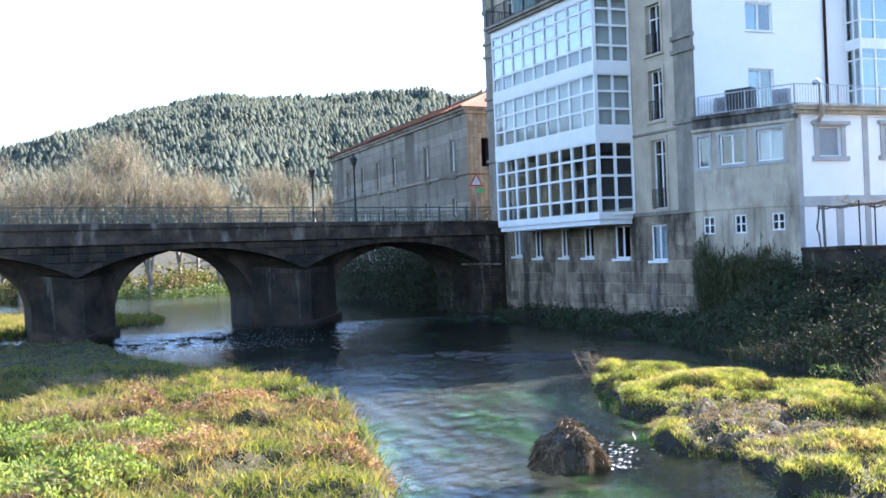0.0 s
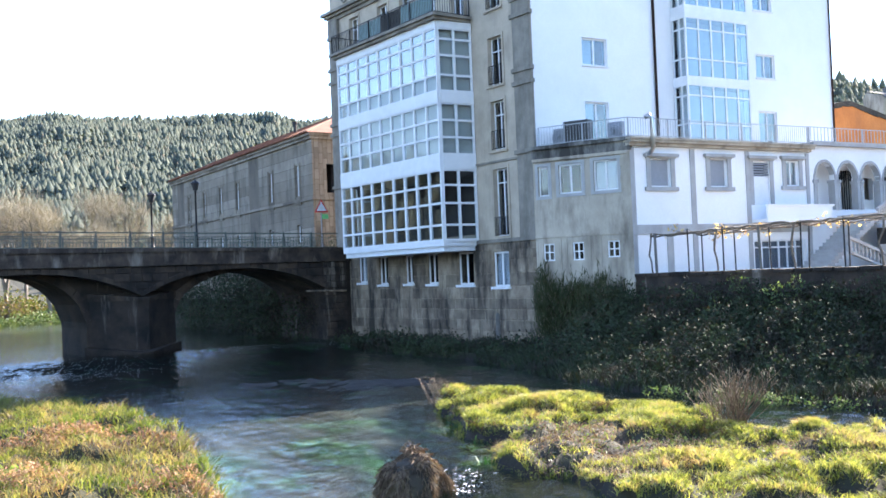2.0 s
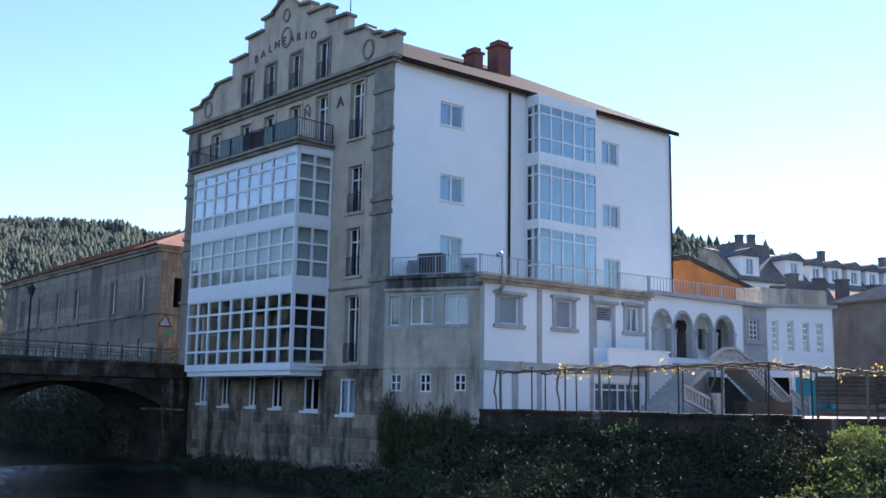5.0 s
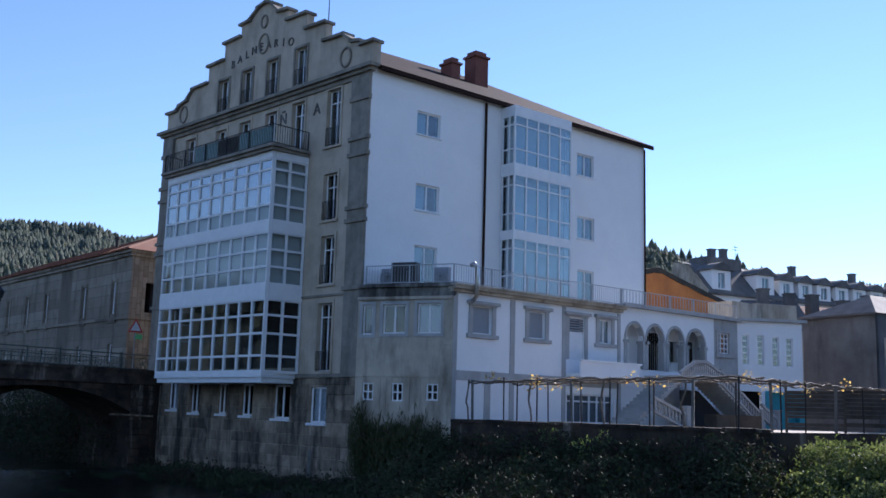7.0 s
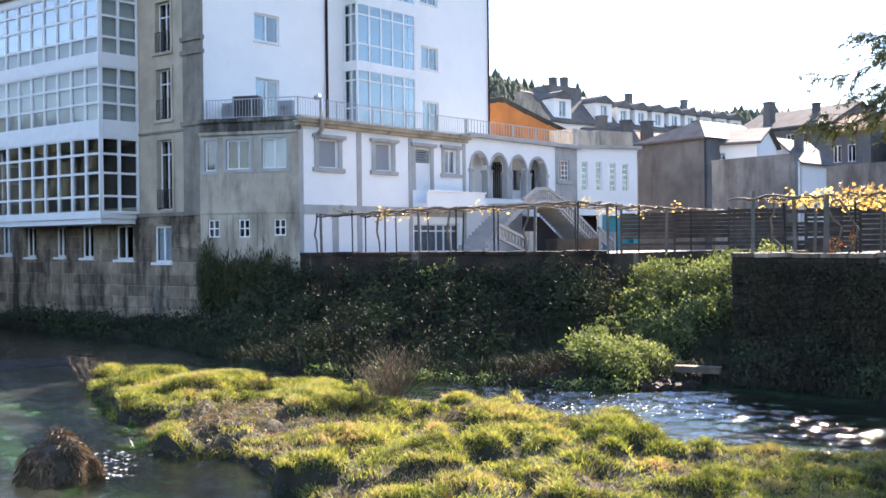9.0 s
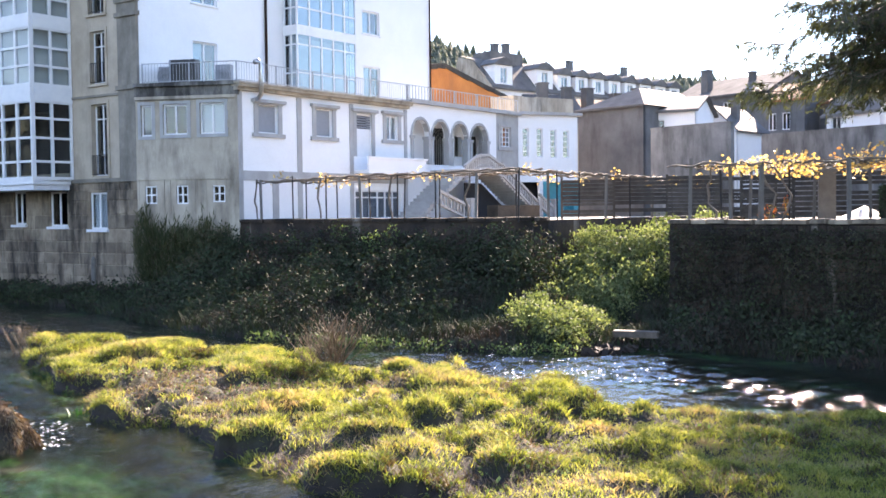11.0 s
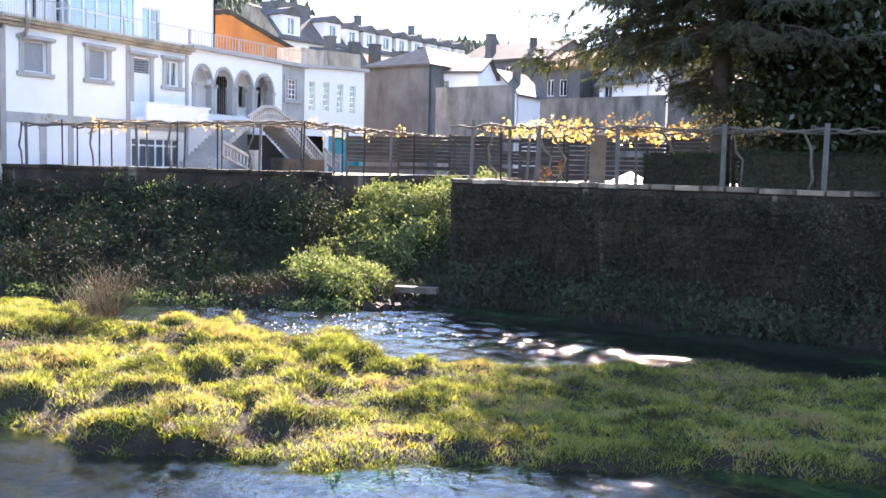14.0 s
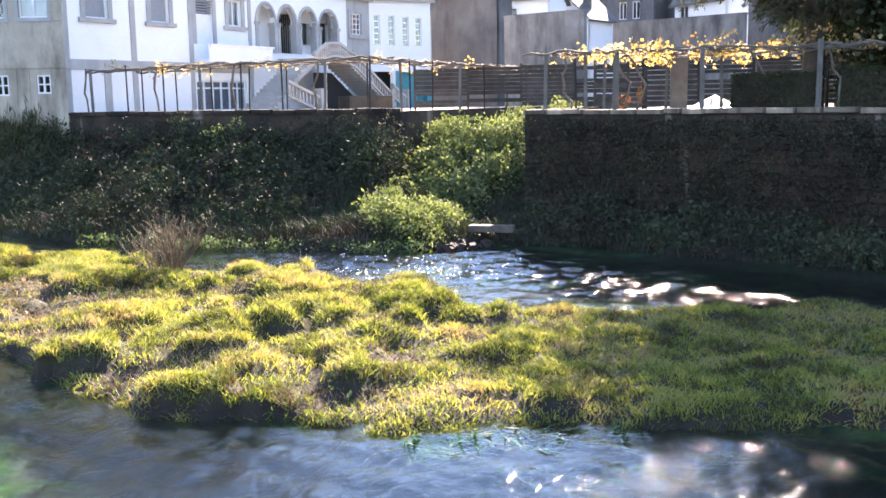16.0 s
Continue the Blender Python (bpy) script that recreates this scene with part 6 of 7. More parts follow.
# dark rendered house with a hip end, and the walls beside it
x, y, yaw, ln = between(-59.8, 86, -63.4, 82)
town_house("dark grey rendered house with low tiled roof", x, y, yaw, ln, 9, 3.6, 12.8, 14.5, "dark_render", "slate", (), (), "hip")
x, y, yaw, ln = between(-63.5, 84, -66.2, 83)
town_house("low cream house with pale wall", x, y, yaw, ln, 7, 3.6, 12.3, 13.6, "white_wall", "slate", ((0.6, 1.6, 10.4, 11.6),), ())
for az0, d0, az1, d1, top, lab in ((-63.8, 74, -68.1, 70, 10.1, "stained grey yard wall"), (-69.7, 78, -76.5, 72, 9.7, "long grey retaining wall")):
    x, y, yaw, ln = between(az0, d0, az1, d1)
    Fw = wall_frame(x, y, yaw)
    tagged(part("yard_wall", Shape().walls(Fw, 0, ln, 3.6, top, 0.4).box(Fw, -0.05, ln + 0.05, -0.45, 0.05, top, top + 0.1), M["yard"]), lab, "wall")
x, y, yaw, ln = between(-66.0, 92, -68.4, 90)
town_house("small white house under a grey roof", x, y, yaw, ln, 6, 3.6, 11.2, 13.2, "white_wall", "slate", ((1.0, 1.8, 8.6, 9.8),), ((3.2, -2, 0.6, 13.8),), "n")
x, y, yaw, ln = between(-65.0, 116, -70.0, 108)
town_house("grey house with a tall chimney", x, y, yaw, ln, 9, 3.6, 16.4, 18.6, "dark_render", "slate", ((7.0, 8.0, 14.4, 15.6), (8.6, 9.6, 14.4, 15.6)), ((3.6, -1.5, 0.9, 19.4), (8.5, -3, 0.6, 18.8)))
x, y, yaw, ln = between(-69.8, 100, -71.9, 98)
town_house("brown stone house with two windows", x, y, yaw, ln, 8, 3.6, 14.4, 16.2, "dark_render", "tile", ((0.5, 1.3, 11.6, 13.2), (1.9, 2.7, 11.6, 13.2)), ((3.3, -2, 0.6, 17.0),))
x, y, yaw, ln = between(-71.8, 104, -73.2, 98)
town_house("dark narrow house with tiled roof", x, y, yaw, ln, 9, 3.6, 14.0, 16.8, "dark_render", "tile", (), (), "s")
x, y, yaw, ln = between(-73.0, 95, -75.6, 90)
town_house("white house with blue shadowed gable", x, y, yaw, ln, 2.5, 3.6, 12.6, 14.0, "white_wall", "slate", ((0.6, 1.8, 10.6, 12.2),), ())
x, y, yaw, ln = between(-71.7, 128, -80, 116)
town_house("large dark roofed building behind the white house", x, y, yaw, ln, 14, 3.6, 17.6, 22.0, "dark_render", "slate", (), (), "s")
x, y, yaw, ln = between(-79, 88, -88, 80)
town_house("grey house behind the trees", x, y, yaw, ln, 10, 3.6, 11.0, 13.5, "concrete", "tile", ((2, 3, 8, 9.4), (6, 7, 8, 9.4)), ())
# the long row with dormers
x, y, yaw, ln = between(-54.9, 136, -65.4, 168)
row = thing("terraced_row", "long row of houses with dark mansard roof and dormers", "building", at=(x, y, 2.6))
Fr = wall_frame(0, 0, yaw)
part("wall", Shape().walls(Fr, 0, ln, 0, 18.4, 0.4), M["white_wall"], row)
mans = Shape()
P = lambda s, o, z: Fr @ Vector((s, o, z))
mans.quad(P(0, 0.4, 18.4), P(ln, 0.4, 18.4), P(ln, -3.6, 22.6), P(0, -3.6, 22.6)).quad(P(0, -3.6, 22.6), P(ln, -3.6, 22.6), P(ln, -6.5, 23.4), P(0, -6.5, 23.4))
mans.box(Fr, -0.2, ln, 0.3, 0.5, 18.2, 18.5)
part("roof", mans, M["slate"], row)
part("side_wall", Shape().quad(P(0.02, 0, 0), P(0.02, -7, 0), P(0.02, -7, 22.4), P(0.02, -6.5, 23.2), P(0.02, -3.6, 22.4), P(0.02, 0.2, 18.4)), M["concrete"], row)
part("side_wall", Shape().box(Fr, 3.0, 9.5, -6.8, -3.4, 22.2, 24.0), M["slate"], row)
for k, s in enumerate([0.9, 9.0] + [13.4 + 3.75 * j for j in range(8)]):
    w, zt = (3.3, 21.6) if k < 2 else (2.7, 21.2)
    zb = 18.7
    d = part("dormer", Shape().walls(moved(Fr, s, -0.15), 0, w, zb, zt, 3.2, [(w / 2 - 0.62, w / 2 + 0.62, zb + 0.5, zt - 0.4)]), M["white_wall"], row, "white dormer")
    part("dormer_roof", Shape().prism(moved(Fr, s, 0.2), [(-0.35, zt), (w + 0.35, zt), (w + 0.35, zt + 0.12), (w * 0.74, zt + 0.85), (w / 2, zt + 1.15), (w * 0.26, zt + 0.85), (-0.35, zt + 0.12)], -4.6, 0.0), M["slate"], d)
    part("window", Shape().box(moved(Fr, s, -0.15), w / 2 - 0.62, w / 2 + 0.62, -0.22, -0.2, zb + 0.5, zt - 0.4), M["glass_blue"], d)
    part("window_frame", Shape().box(moved(Fr, s, -0.15), w / 2 - 0.05, w / 2 + 0.05, -0.2, -0.12, zb + 0.5, zt - 0.4).box(moved(Fr, s, -0.15), w / 2 - 0.7, w / 2 + 0.7, -0.1, 0.05, zb + 0.38, zb + 0.5), M["white_paint"], d)
for s, top in ((5.2, 25.3), (7.4, 25.5), (21, 24.3), (34, 24.4)):
    part("chimney", Shape().box(Fr, s, s + 0.9, -5.6, -4.8, 21.7, top).box(Fr, s - 0.1, s + 1.0, -5.7, -4.7, top, top + 0.15), M["dark_render"], row)
part("aerial", Shape().tube([P(12, -7, 23.2), P(12, -7, 26.8)], 0.04, 4).tube([P(11.4, -7, 26.2), P(12.6, -7, 26.2)], 0.03, 4).tube([P(11.5, -7, 26.6), P(12.5, -7, 26.6)], 0.03, 4), M["iron"], row)
# roofs stepping down before the row
for az0, d0, az1, d1, ev, rd, wl, rfm, lab in ((-57.6, 104, -60.2, 106, 13.6, 16.6, "concrete", "slate", "old grey house with stout chimneys"), (-60.4, 108, -63.0, 112, 14.0, 16.4, "concrete", "tile", "old house with faded tiled roof"), (-63.2, 118, -65.4, 122, 14.6, 17.4, "dark_render", "slate", "grey house with dark roof")):
    x, y, yaw, ln = between(az0, d0, az1, d1)
    town_house(lab, x, y, yaw, ln, 8, 3.6, ev, rd, wl, rfm, ((1.0, 1.9, ev - 2.0, ev - 0.7),), ((1.0, -1.6, 1.0, rd + 0.9), (ln - 1.2, -2.2, 0.9, rd + 0.6)))


# ---- leaves, grass and trees ----
RS = np.random.RandomState(42)


def unit(v):
    return v / np.maximum(np.linalg.norm(v, axis=-1, keepdims=True), 1e-9)


def leaf_mesh(name, pos, size, mat, up=None, aspect=0.55, spread=1.0, level=1.0):
    """A folded leaf of two triangles at each place."""
    n = len(pos)
    d = unit(RS.normal(size=(n, 3)) * spread + (0 if up is None else up))
    side = unit(np.cross(d, RS.normal(size=(n, 3))))
    if level < 1:
        d[:, 2] *= level
        side = unit(np.cross(d, np.array([0, 0, 1.0]))) + RS.normal(0, level * 0.3, (n, 3))
    s = (size * RS.uniform(0.6, 1.4, n))[:, None]
    v = np.stack([pos, pos + d * s * 0.5 + side * s * aspect * 0.5, pos + d * s, pos + d * s * 0.5 - side * s * aspect * 0.5], 1).reshape(-1, 3)
    f = (np.arange(n)[:, None, None] * 4 + np.array([[0, 1, 2], [0, 2, 3]])).reshape(-1, 3)
    return mesh_np(name, v, f, mat)


def blade_mesh(name, pos, height, width, mat, lean=0.5, drift=(0, 0)):
    """Bent grass blades of three triangles at each place."""
    n = len(pos)
    a = RS.uniform(0, 2 * math.pi, n)
    ln = RS.uniform(0.1, 1.0, n) * lean
    out = np.stack([np.cos(a) * ln + drift[0], np.sin(a) * ln + drift[1], np.ones(n)], 1)
    h = (height * RS.uniform(0.5, 1.35, n))[:, None]
    side = np.stack([-np.sin(a), np.cos(a), np.zeros(n)], 1)
    b = RS.uniform(0, 2 * math.pi, n)
    side = np.stack([np.cos(b), np.sin(b), np.zeros(n)], 1) * (width * RS.uniform(0.6, 1.4, n))[:, None]
    mid = pos + out * np.array([0.5, 0.5, 0.62]) * h
    tip = pos + out * np.array([1.25, 1.25, 0.92]) * h
    v = np.stack([pos - side, pos + side, mid - side * 0.7, mid + side * 0.7, tip], 1).reshape(-1, 3)
    f = (np.arange(n)[:, None, None] * 5 + np.array([[0, 1, 3], [0, 3, 2], [2, 3, 4]])).reshape(-1, 3)
    return mesh_np(name, v, f, mat)


def on_ground(n, x0, x1, y0, y1, keep, poly=None):
    X, Y = RS.uniform(x0, x1, n), RS.uniform(y0, y1, n)
    if poly is not None:
        k = poly_sd(X, Y, poly) < 0.6
        X, Y = X[k], Y[k]
    Z = ground_z(X, Y)
    k = keep(X, Y, Z)
    return np.stack([X, Y, Z - 0.02], 1)[k]


F_island = foliage("yellow_green_grass", [(0.05, (0.08, 0.055, 0.03)), (0.2, (0.085, 0.115, 0.022)), (0.5, (0.22, 0.25, 0.055)), (0.78, (0.38, 0.365, 0.11)), (1.0, (0.36, 0.25, 0.14))], 0.7, 0.55, 3.0, 0.7)
F_left = foliage("mixed_bank_grass", [(0.05, (0.065, 0.105, 0.02)), (0.35, (0.14, 0.17, 0.035)), (0.6, (0.23, 0.215, 0.07)), (0.8, (0.28, 0.215, 0.11)), (1.0, (0.19, 0.12, 0.075))], 0.7, 0.65, 3.0, 0.6)
F_dry = foliage("dry_brown_stems", [(0.1, (0.07, 0.045, 0.03)), (0.5, (0.17, 0.11, 0.07)), (0.9, (0.34, 0.26, 0.16))], 0.8, 0.15)
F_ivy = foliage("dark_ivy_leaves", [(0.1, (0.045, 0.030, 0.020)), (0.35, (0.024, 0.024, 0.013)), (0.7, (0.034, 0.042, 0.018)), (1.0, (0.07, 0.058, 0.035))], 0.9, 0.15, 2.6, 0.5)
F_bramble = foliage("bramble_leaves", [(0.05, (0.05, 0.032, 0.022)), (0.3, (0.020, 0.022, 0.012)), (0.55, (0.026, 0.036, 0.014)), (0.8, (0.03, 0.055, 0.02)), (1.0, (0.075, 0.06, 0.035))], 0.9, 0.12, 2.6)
F_bright = foliage("bright_wet_plants", [(0.1, (0.045, 0.07, 0.028)), (0.5, (0.09, 0.14, 0.045)), (0.9, (0.20, 0.25, 0.10))], 0.65, 0.4)
F_needle = foliage("conifer_needles", [(0.1, (0.024, 0.030, 0.018)), (0.5, (0.045, 0.056, 0.028)), (0.9, (0.085, 0.092, 0.045))], 0.6, 0.35)
F_laurel = foliage("glossy_evergreen_leaves", [(0.1, (0.018, 0.027, 0.014)), (0.5, (0.038, 0.055, 0.025)), (0.9, (0.07, 0.095, 0.042))], 0.22, 0.3)
F_vine = foliage("yellow_vine_leaves", [(0.1, (0.40, 0.18, 0.08)), (0.5, (0.62, 0.42, 0.17)), (0.9, (0.74, 0.60, 0.34))], 0.6, 0.5)
# distance haze is put into this leaf colour: pale and slightly blue
F_wood = foliage("hazy_hillside_wood", [(0.1, (0.11, 0.14, 0.12)), (0.45, (0.13, 0.16, 0.13)), (0.75, (0.15, 0.175, 0.13)), (1.0, (0.19, 0.165, 0.125))], 0.9, 0.5)
F_bare = foliage("bare_twigs", [(0.1, (0.15, 0.13, 0.10)), (0.5, (0.21, 0.18, 0.14)), (0.9, (0.27, 0.24, 0.17))], 0.9, 0.2)
F_green = foliage("fresh_green_leaves", [(0.1, (0.07, 0.12, 0.03)), (0.5, (0.15, 0.21, 0.05)), (0.9, (0.26, 0.31, 0.10))], 0.85, 0.5)
F_fern = foliage("withered_ferns", [(0.1, (0.12, 0.06, 0.035)), (0.5, (0.28, 0.15, 0.085)), (0.9, (0.42, 0.27, 0.16))], 0.8, 0.35)
F_inlet = foliage("inlet_leaves", [(0.1, (0.055, 0.08, 0.032)), (0.5, (0.11, 0.145, 0.055)), (0.9, (0.24, 0.275, 0.135))], 0.7, 0.45, 1.8, 0.8)
F_mop = foliage("matted_dead_grass", [(0.1, (0.035, 0.022, 0.015)), (0.5, (0.11, 0.07, 0.045)), (0.9, (0.28, 0.20, 0.13))], 0.9, 0.1)
F_green_weed = foliage("water_weed", [(0.1, (0.012, 0.05, 0.018)), (0.5, (0.03, 0.12, 0.03)), (0.9, (0.08, 0.23, 0.05))], 0.5, 0.3)


def stuff(name, me, label, category):
    return tagged(new(name, me), label, category, kind="stuff")


island_in = lambda X, Y, Z: Z > -0.06
BARE = [(15.6, 20.6, 1.3), (14.2, 18.6, 1.5), (15.4, 17.0, 0.9), (19.2, 12.6, 0.7), (12.6, 15.2, 0.7), (17.0, 13.2, 0.5), (16.2, 10.6, 0.5), (14.6, 9.4, 0.45), (18.2, 15.6, 0.5)]


def lush(X, Y):
    """How thick the island grass stands: thin on the trodden silt and in the gullies, full on the tussocks and along the water."""
    k = 0.20 + 3.0 * tussock(X, Y) + 0.5 * smooth01((9 - Y) / 2) + 0.3 * ripple(X, Y, 3.0, 2, 12)
    for x, y, r in BARE:
        k = k - 1.6 * np.exp(-(((X - x) ** 2 + (Y - y) ** 2) / (r * r)))
    return np.clip(np.maximum(k, 1.1 - 2.2 * np.abs(poly_sd(X, Y, ISLAND) + 0.15)), 0.04, 1)



p = on_ground(640000, 10, 25, -8, 32, lambda X, Y, Z: island_in(X, Y, Z) & (RS.uniform(0, 1, X.size) < lush(X, Y)), ISLAND)
stuff("island_grass", blade_mesh("island_grass", p, 0.10 + 0.14 * tussock(p[:, 0], p[:, 1]), 0.0095, F_island, 1.5), "yellow-green tussock grass on the river island", "grass")
p = on_ground(80000, 10, 25, -8, 32, lambda X, Y, Z: island_in(X, Y, Z) & (ripple(X, Y, 2.2, 3, 17) + 0.2 * (Y > 10) > 0.3), ISLAND)
stuff("dry_stems", blade_mesh("dry_stems", p, 0.16, 0.009, F_dry, 1.8), "dry brown stems lying among the grass", "grass")
p = on_ground(26000, 10, 25, -6, 32, lambda X, Y, Z: island_in(X, Y, Z) & (ripple(X, Y, 1.8, 3, 23) > 0.30), ISLAND)
p[:, 2] += RS.uniform(0.02, 0.16, len(p))
stuff("marsh_plants", leaf_mesh("marsh_plants", p, 0.07, F_bright, (0, 0, 0.8), 0.6), "small leafy marsh plants on the island", "plants")
lit = lambda X, Y: sum(np.exp(-(((X - x) ** 2 + (Y - y) ** 2) / (r * r))) for x, y, r in BARE)
p = on_ground(90000, 10, 22, 6, 24, lambda X, Y, Z: (Z > 0.0) & (RS.uniform(0, 1, X.size) < 0.75 * lit(X, Y)), ISLAND)
p[:, 2] += RS.uniform(0.0, 0.10, len(p))
stuff("plant_litter", leaf_mesh("plant_litter", p, 0.10, foliage("dead_plant_litter", [(0.1, (0.06, 0.035, 0.025)), (0.5, (0.17, 0.11, 0.075)), (0.9, (0.34, 0.25, 0.18))], 0.9, 0.2, 2.0, 1.2), (0, 0, 0.15), 0.3), "brown dead plants lying on the island silt", "plants")
left_in = lambda X, Y, Z: Z > 0.02
p = on_ground(300000, -14, 8, 12, 60, lambda X, Y, Z: left_in(X, Y, Z) & (RS.uniform(0, 1, X.size) < np.clip(26 / Y, 0.3, 1) * np.clip(0.35 + 3 * tussock(X, Y), 0, 1)) & (X < 0.42 * Y) & (X > -6 - 0.05 * Y), LEFT_BANK)
stuff("bank_grass", blade_mesh("bank_grass", p, 0.17 + 0.22 * tussock(p[:, 0], p[:, 1]), 0.0105, F_left, 1.6), "long mixed green and tan grass on the bank", "grass")
p = on_ground(70000, -6, 8, 12, 36, lambda X, Y, Z: left_in(X, Y, Z) & (ripple(X, Y, 2.6, 3, 19) > 0.2) & (X > -1), LEFT_BANK)
stuff("dry_stems", blade_mesh("dry_stems", p, 0.30, 0.010, F_dry, 2.0), "dry reddish stems in the bank grass", "grass")
p = on_ground(120000, -8, 6, 12, 26, lambda X, Y, Z: left_in(X, Y, Z) & (ripple(X, Y, 2.0, 3, 29) - 0.5 * (X - 0.8) > 0.15), LEFT_BANK)
p[:, 2] += RS.uniform(0.02, 0.3, len(p))
stuff("leafy_plants", leaf_mesh("leafy_plants", p, 0.095, F_green, (0, 0, 0.7), 0.6), "fresh green leafy plants on the bank", "plants")
p = on_ground(50000, 1, 7, 14, 30, lambda X, Y, Z: left_in(X, Y, Z) & (ripple(X, Y, 2.3, 3, 31) > 0.55), LEFT_BANK)
p[:, 2] += RS.uniform(0.04, 0.34, len(p))
stuff("dead_ferns", leaf_mesh("dead_ferns", p, 0.10, F_fern, (0, 0, 0.2), 0.3), "withered reddish ferns on the bank", "ferns")
p = on_ground(60000, -30, 8, 62, 100, lambda X, Y, Z: (Z > 0.05) & (poly_sd(X, Y, FAR_BANK) < 1))
stuff("bank_grass", blade_mesh("bank_grass", p, 0.5, 0.03, F_left, 0.8), "grass on the bank upstream of the bridge", "grass")


# ---- bushes and ivy ----
def bush_points(n, centre, radius, seed=0, core=0.35):
    """Places in the clumpy outer part of a bush."""
    r = np.random.RandomState(seed)
    d = unit(r.normal(size=(n, 3)))
    lump = 1 + 0.28 * np.sin(d[:, 0] * 5 + seed) * np.cos(d[:, 1] * 6 - seed) + 0.15 * np.sin(d[:, 2] * 9 + d[:, 0] * 7)
    return np.array(centre) + d * (r.uniform(core, 1.0, n) ** 0.5 * lump)[:, None] * np.array(radius)


def mass(name, spots, per, size, mat, label, category="bushes", up=(0, 0, 0.4), aspect=0.55, core=0.35):
    pts = np.concatenate([bush_points(int(per * (r[0] * r[2]) ** 0.9) + 20, c, r, k, core) for k, (c, r) in enumerate(spots)])
    pts = pts[pts[:, 2] > ground_z(pts[:, 0], pts[:, 1]) - 0.1]
    return stuff(name, leaf_mesh(name, pts, size, mat, up, aspect), label, category)


r2 = random.Random(8)
spots = []
for k in range(150):
    y = r2.uniform(21, 39)
    wx = np.interp(y, [21, 23.2, 37.75], [34.4, 33.9, 32.4])
    rx = np.interp(y, [21, 28, 33, 44], [24.8, 23.6, 24.4, 27])
    u = r2.random() ** 0.6
    x = rx + 0.4 + (wx - rx - 0.9) * u
    z = float(ground_z(np.array([x]), np.array([y]))[0])
    r = r2.uniform(0.5, 1.25)
    spots.append(((x, y, z + r * 0.4), (r, r, r * r2.uniform(0.6, 1.1))))
    spots.append(((wx - r2.uniform(0.3, 1.3), y, r2.uniform(0.8, 3.1)), (0.7, 1.0, r2.uniform(0.6, 1.0))))
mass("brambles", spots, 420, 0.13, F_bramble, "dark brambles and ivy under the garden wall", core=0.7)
# sun on the bramble tops is given by tufts of a brighter leaf colour
spots = [((32.3, 31.0, 3.55), (0.5, 0.5, 0.45)), ((31.9, 28.6, 3.15), (0.55, 0.6, 0.45)), ((32.4, 28.0, 3.4), (0.3, 0.4, 0.5)), ((31.6, 33.2, 3.0), (0.3, 0.3, 0.3))]
mass("young_shoots", spots, 420, 0.12, F_bright, "tufts over the brambles, in brighter leaf colour for the sun on them", "plants", (0, 0, 1.2), 0.4)
spots = []
for k in range(150):
    y = r2.uniform(38, 62)
    wx = np.interp(y, [38, 42.4, 63], [32.2, 30.0, 28.2])
    rx = np.interp(y, [33, 44, 50, 62], [24.4, 26.8, 26.2, 26.4])
    x = rx + (wx - rx - 0.2) * r2.random()
    z = float(ground_z(np.array([x]), np.array([y]))[0])
    r = r2.uniform(0.4, 0.9)
    spots.append(((x, y, z + r * 0.3), (r, r, r * 0.8)))
# bushes added upstream so the opening under the right arch looks dark
for k in range(130):
    y = r2.uniform(64, 112)
    x = 25.2 + r2.uniform(0, 4.2)
    r = r2.uniform(0.8, 1.9)
    spots.append(((x, y, 0.6 + (x - 25) * 1.3), (r, r, r)))
for k in range(26):
    spots.append(((r2.uniform(26.4, 29.0), r2.uniform(66, 84), r2.uniform(2.2, 5.0)), (1.5, 1.5, 1.5)))
mass("bank_bushes", spots, 170, 0.17, F_bramble, "low dark bushes at the foot of the bath house, more added to darken the arch")
spots = [((31.9 - 0.22 * k + r2.uniform(-0.2, 0.2), 38.2 + 0.42 * k, 2.1 + 0.5 * r2.uniform(-1, 1)), (0.6, 0.5, 1.9)) for k in range(10)]
F_reed = foliage("reed_blades", [(0.1, (0.025, 0.035, 0.013)), (0.5, (0.045, 0.06, 0.02)), (0.9, (0.09, 0.085, 0.04))], 0.85, 0.25)
mass("reeds", spots, 900, 0.42, F_reed, "tall reeds and climbers against the grey wall", "plants", (0, 0, 3.0), 0.10)
spots = [((r2.uniform(-12, 36), r2.uniform(132, 150), r2.uniform(0.6, 2.2)), (r2.uniform(1.5, 3), 2.0, r2.uniform(1.2, 3.2))) for k in range(60)]
mass("riverside_thicket", spots, 60, 0.5, foliage("thicket_leaves", [(0.1, (0.05, 0.06, 0.02)), (0.45, (0.13, 0.15, 0.04)), (0.75, (0.16, 0.12, 0.06)), (1.0, (0.22, 0.16, 0.09))], 0.9, 0.3, 2.4, 0.2), "green and brown thicket on the bank upstream")
spots = [((4 + 0.75 * k, 129 + r2.uniform(-4, 5), 0.6), (1.6, 1.2, r2.uniform(0.6, 1.5))) for k in range(34)]
mass("meadow_bushes", spots, 160, 0.3, F_bright, "sunlit bushes and rushes on the far meadow bank")
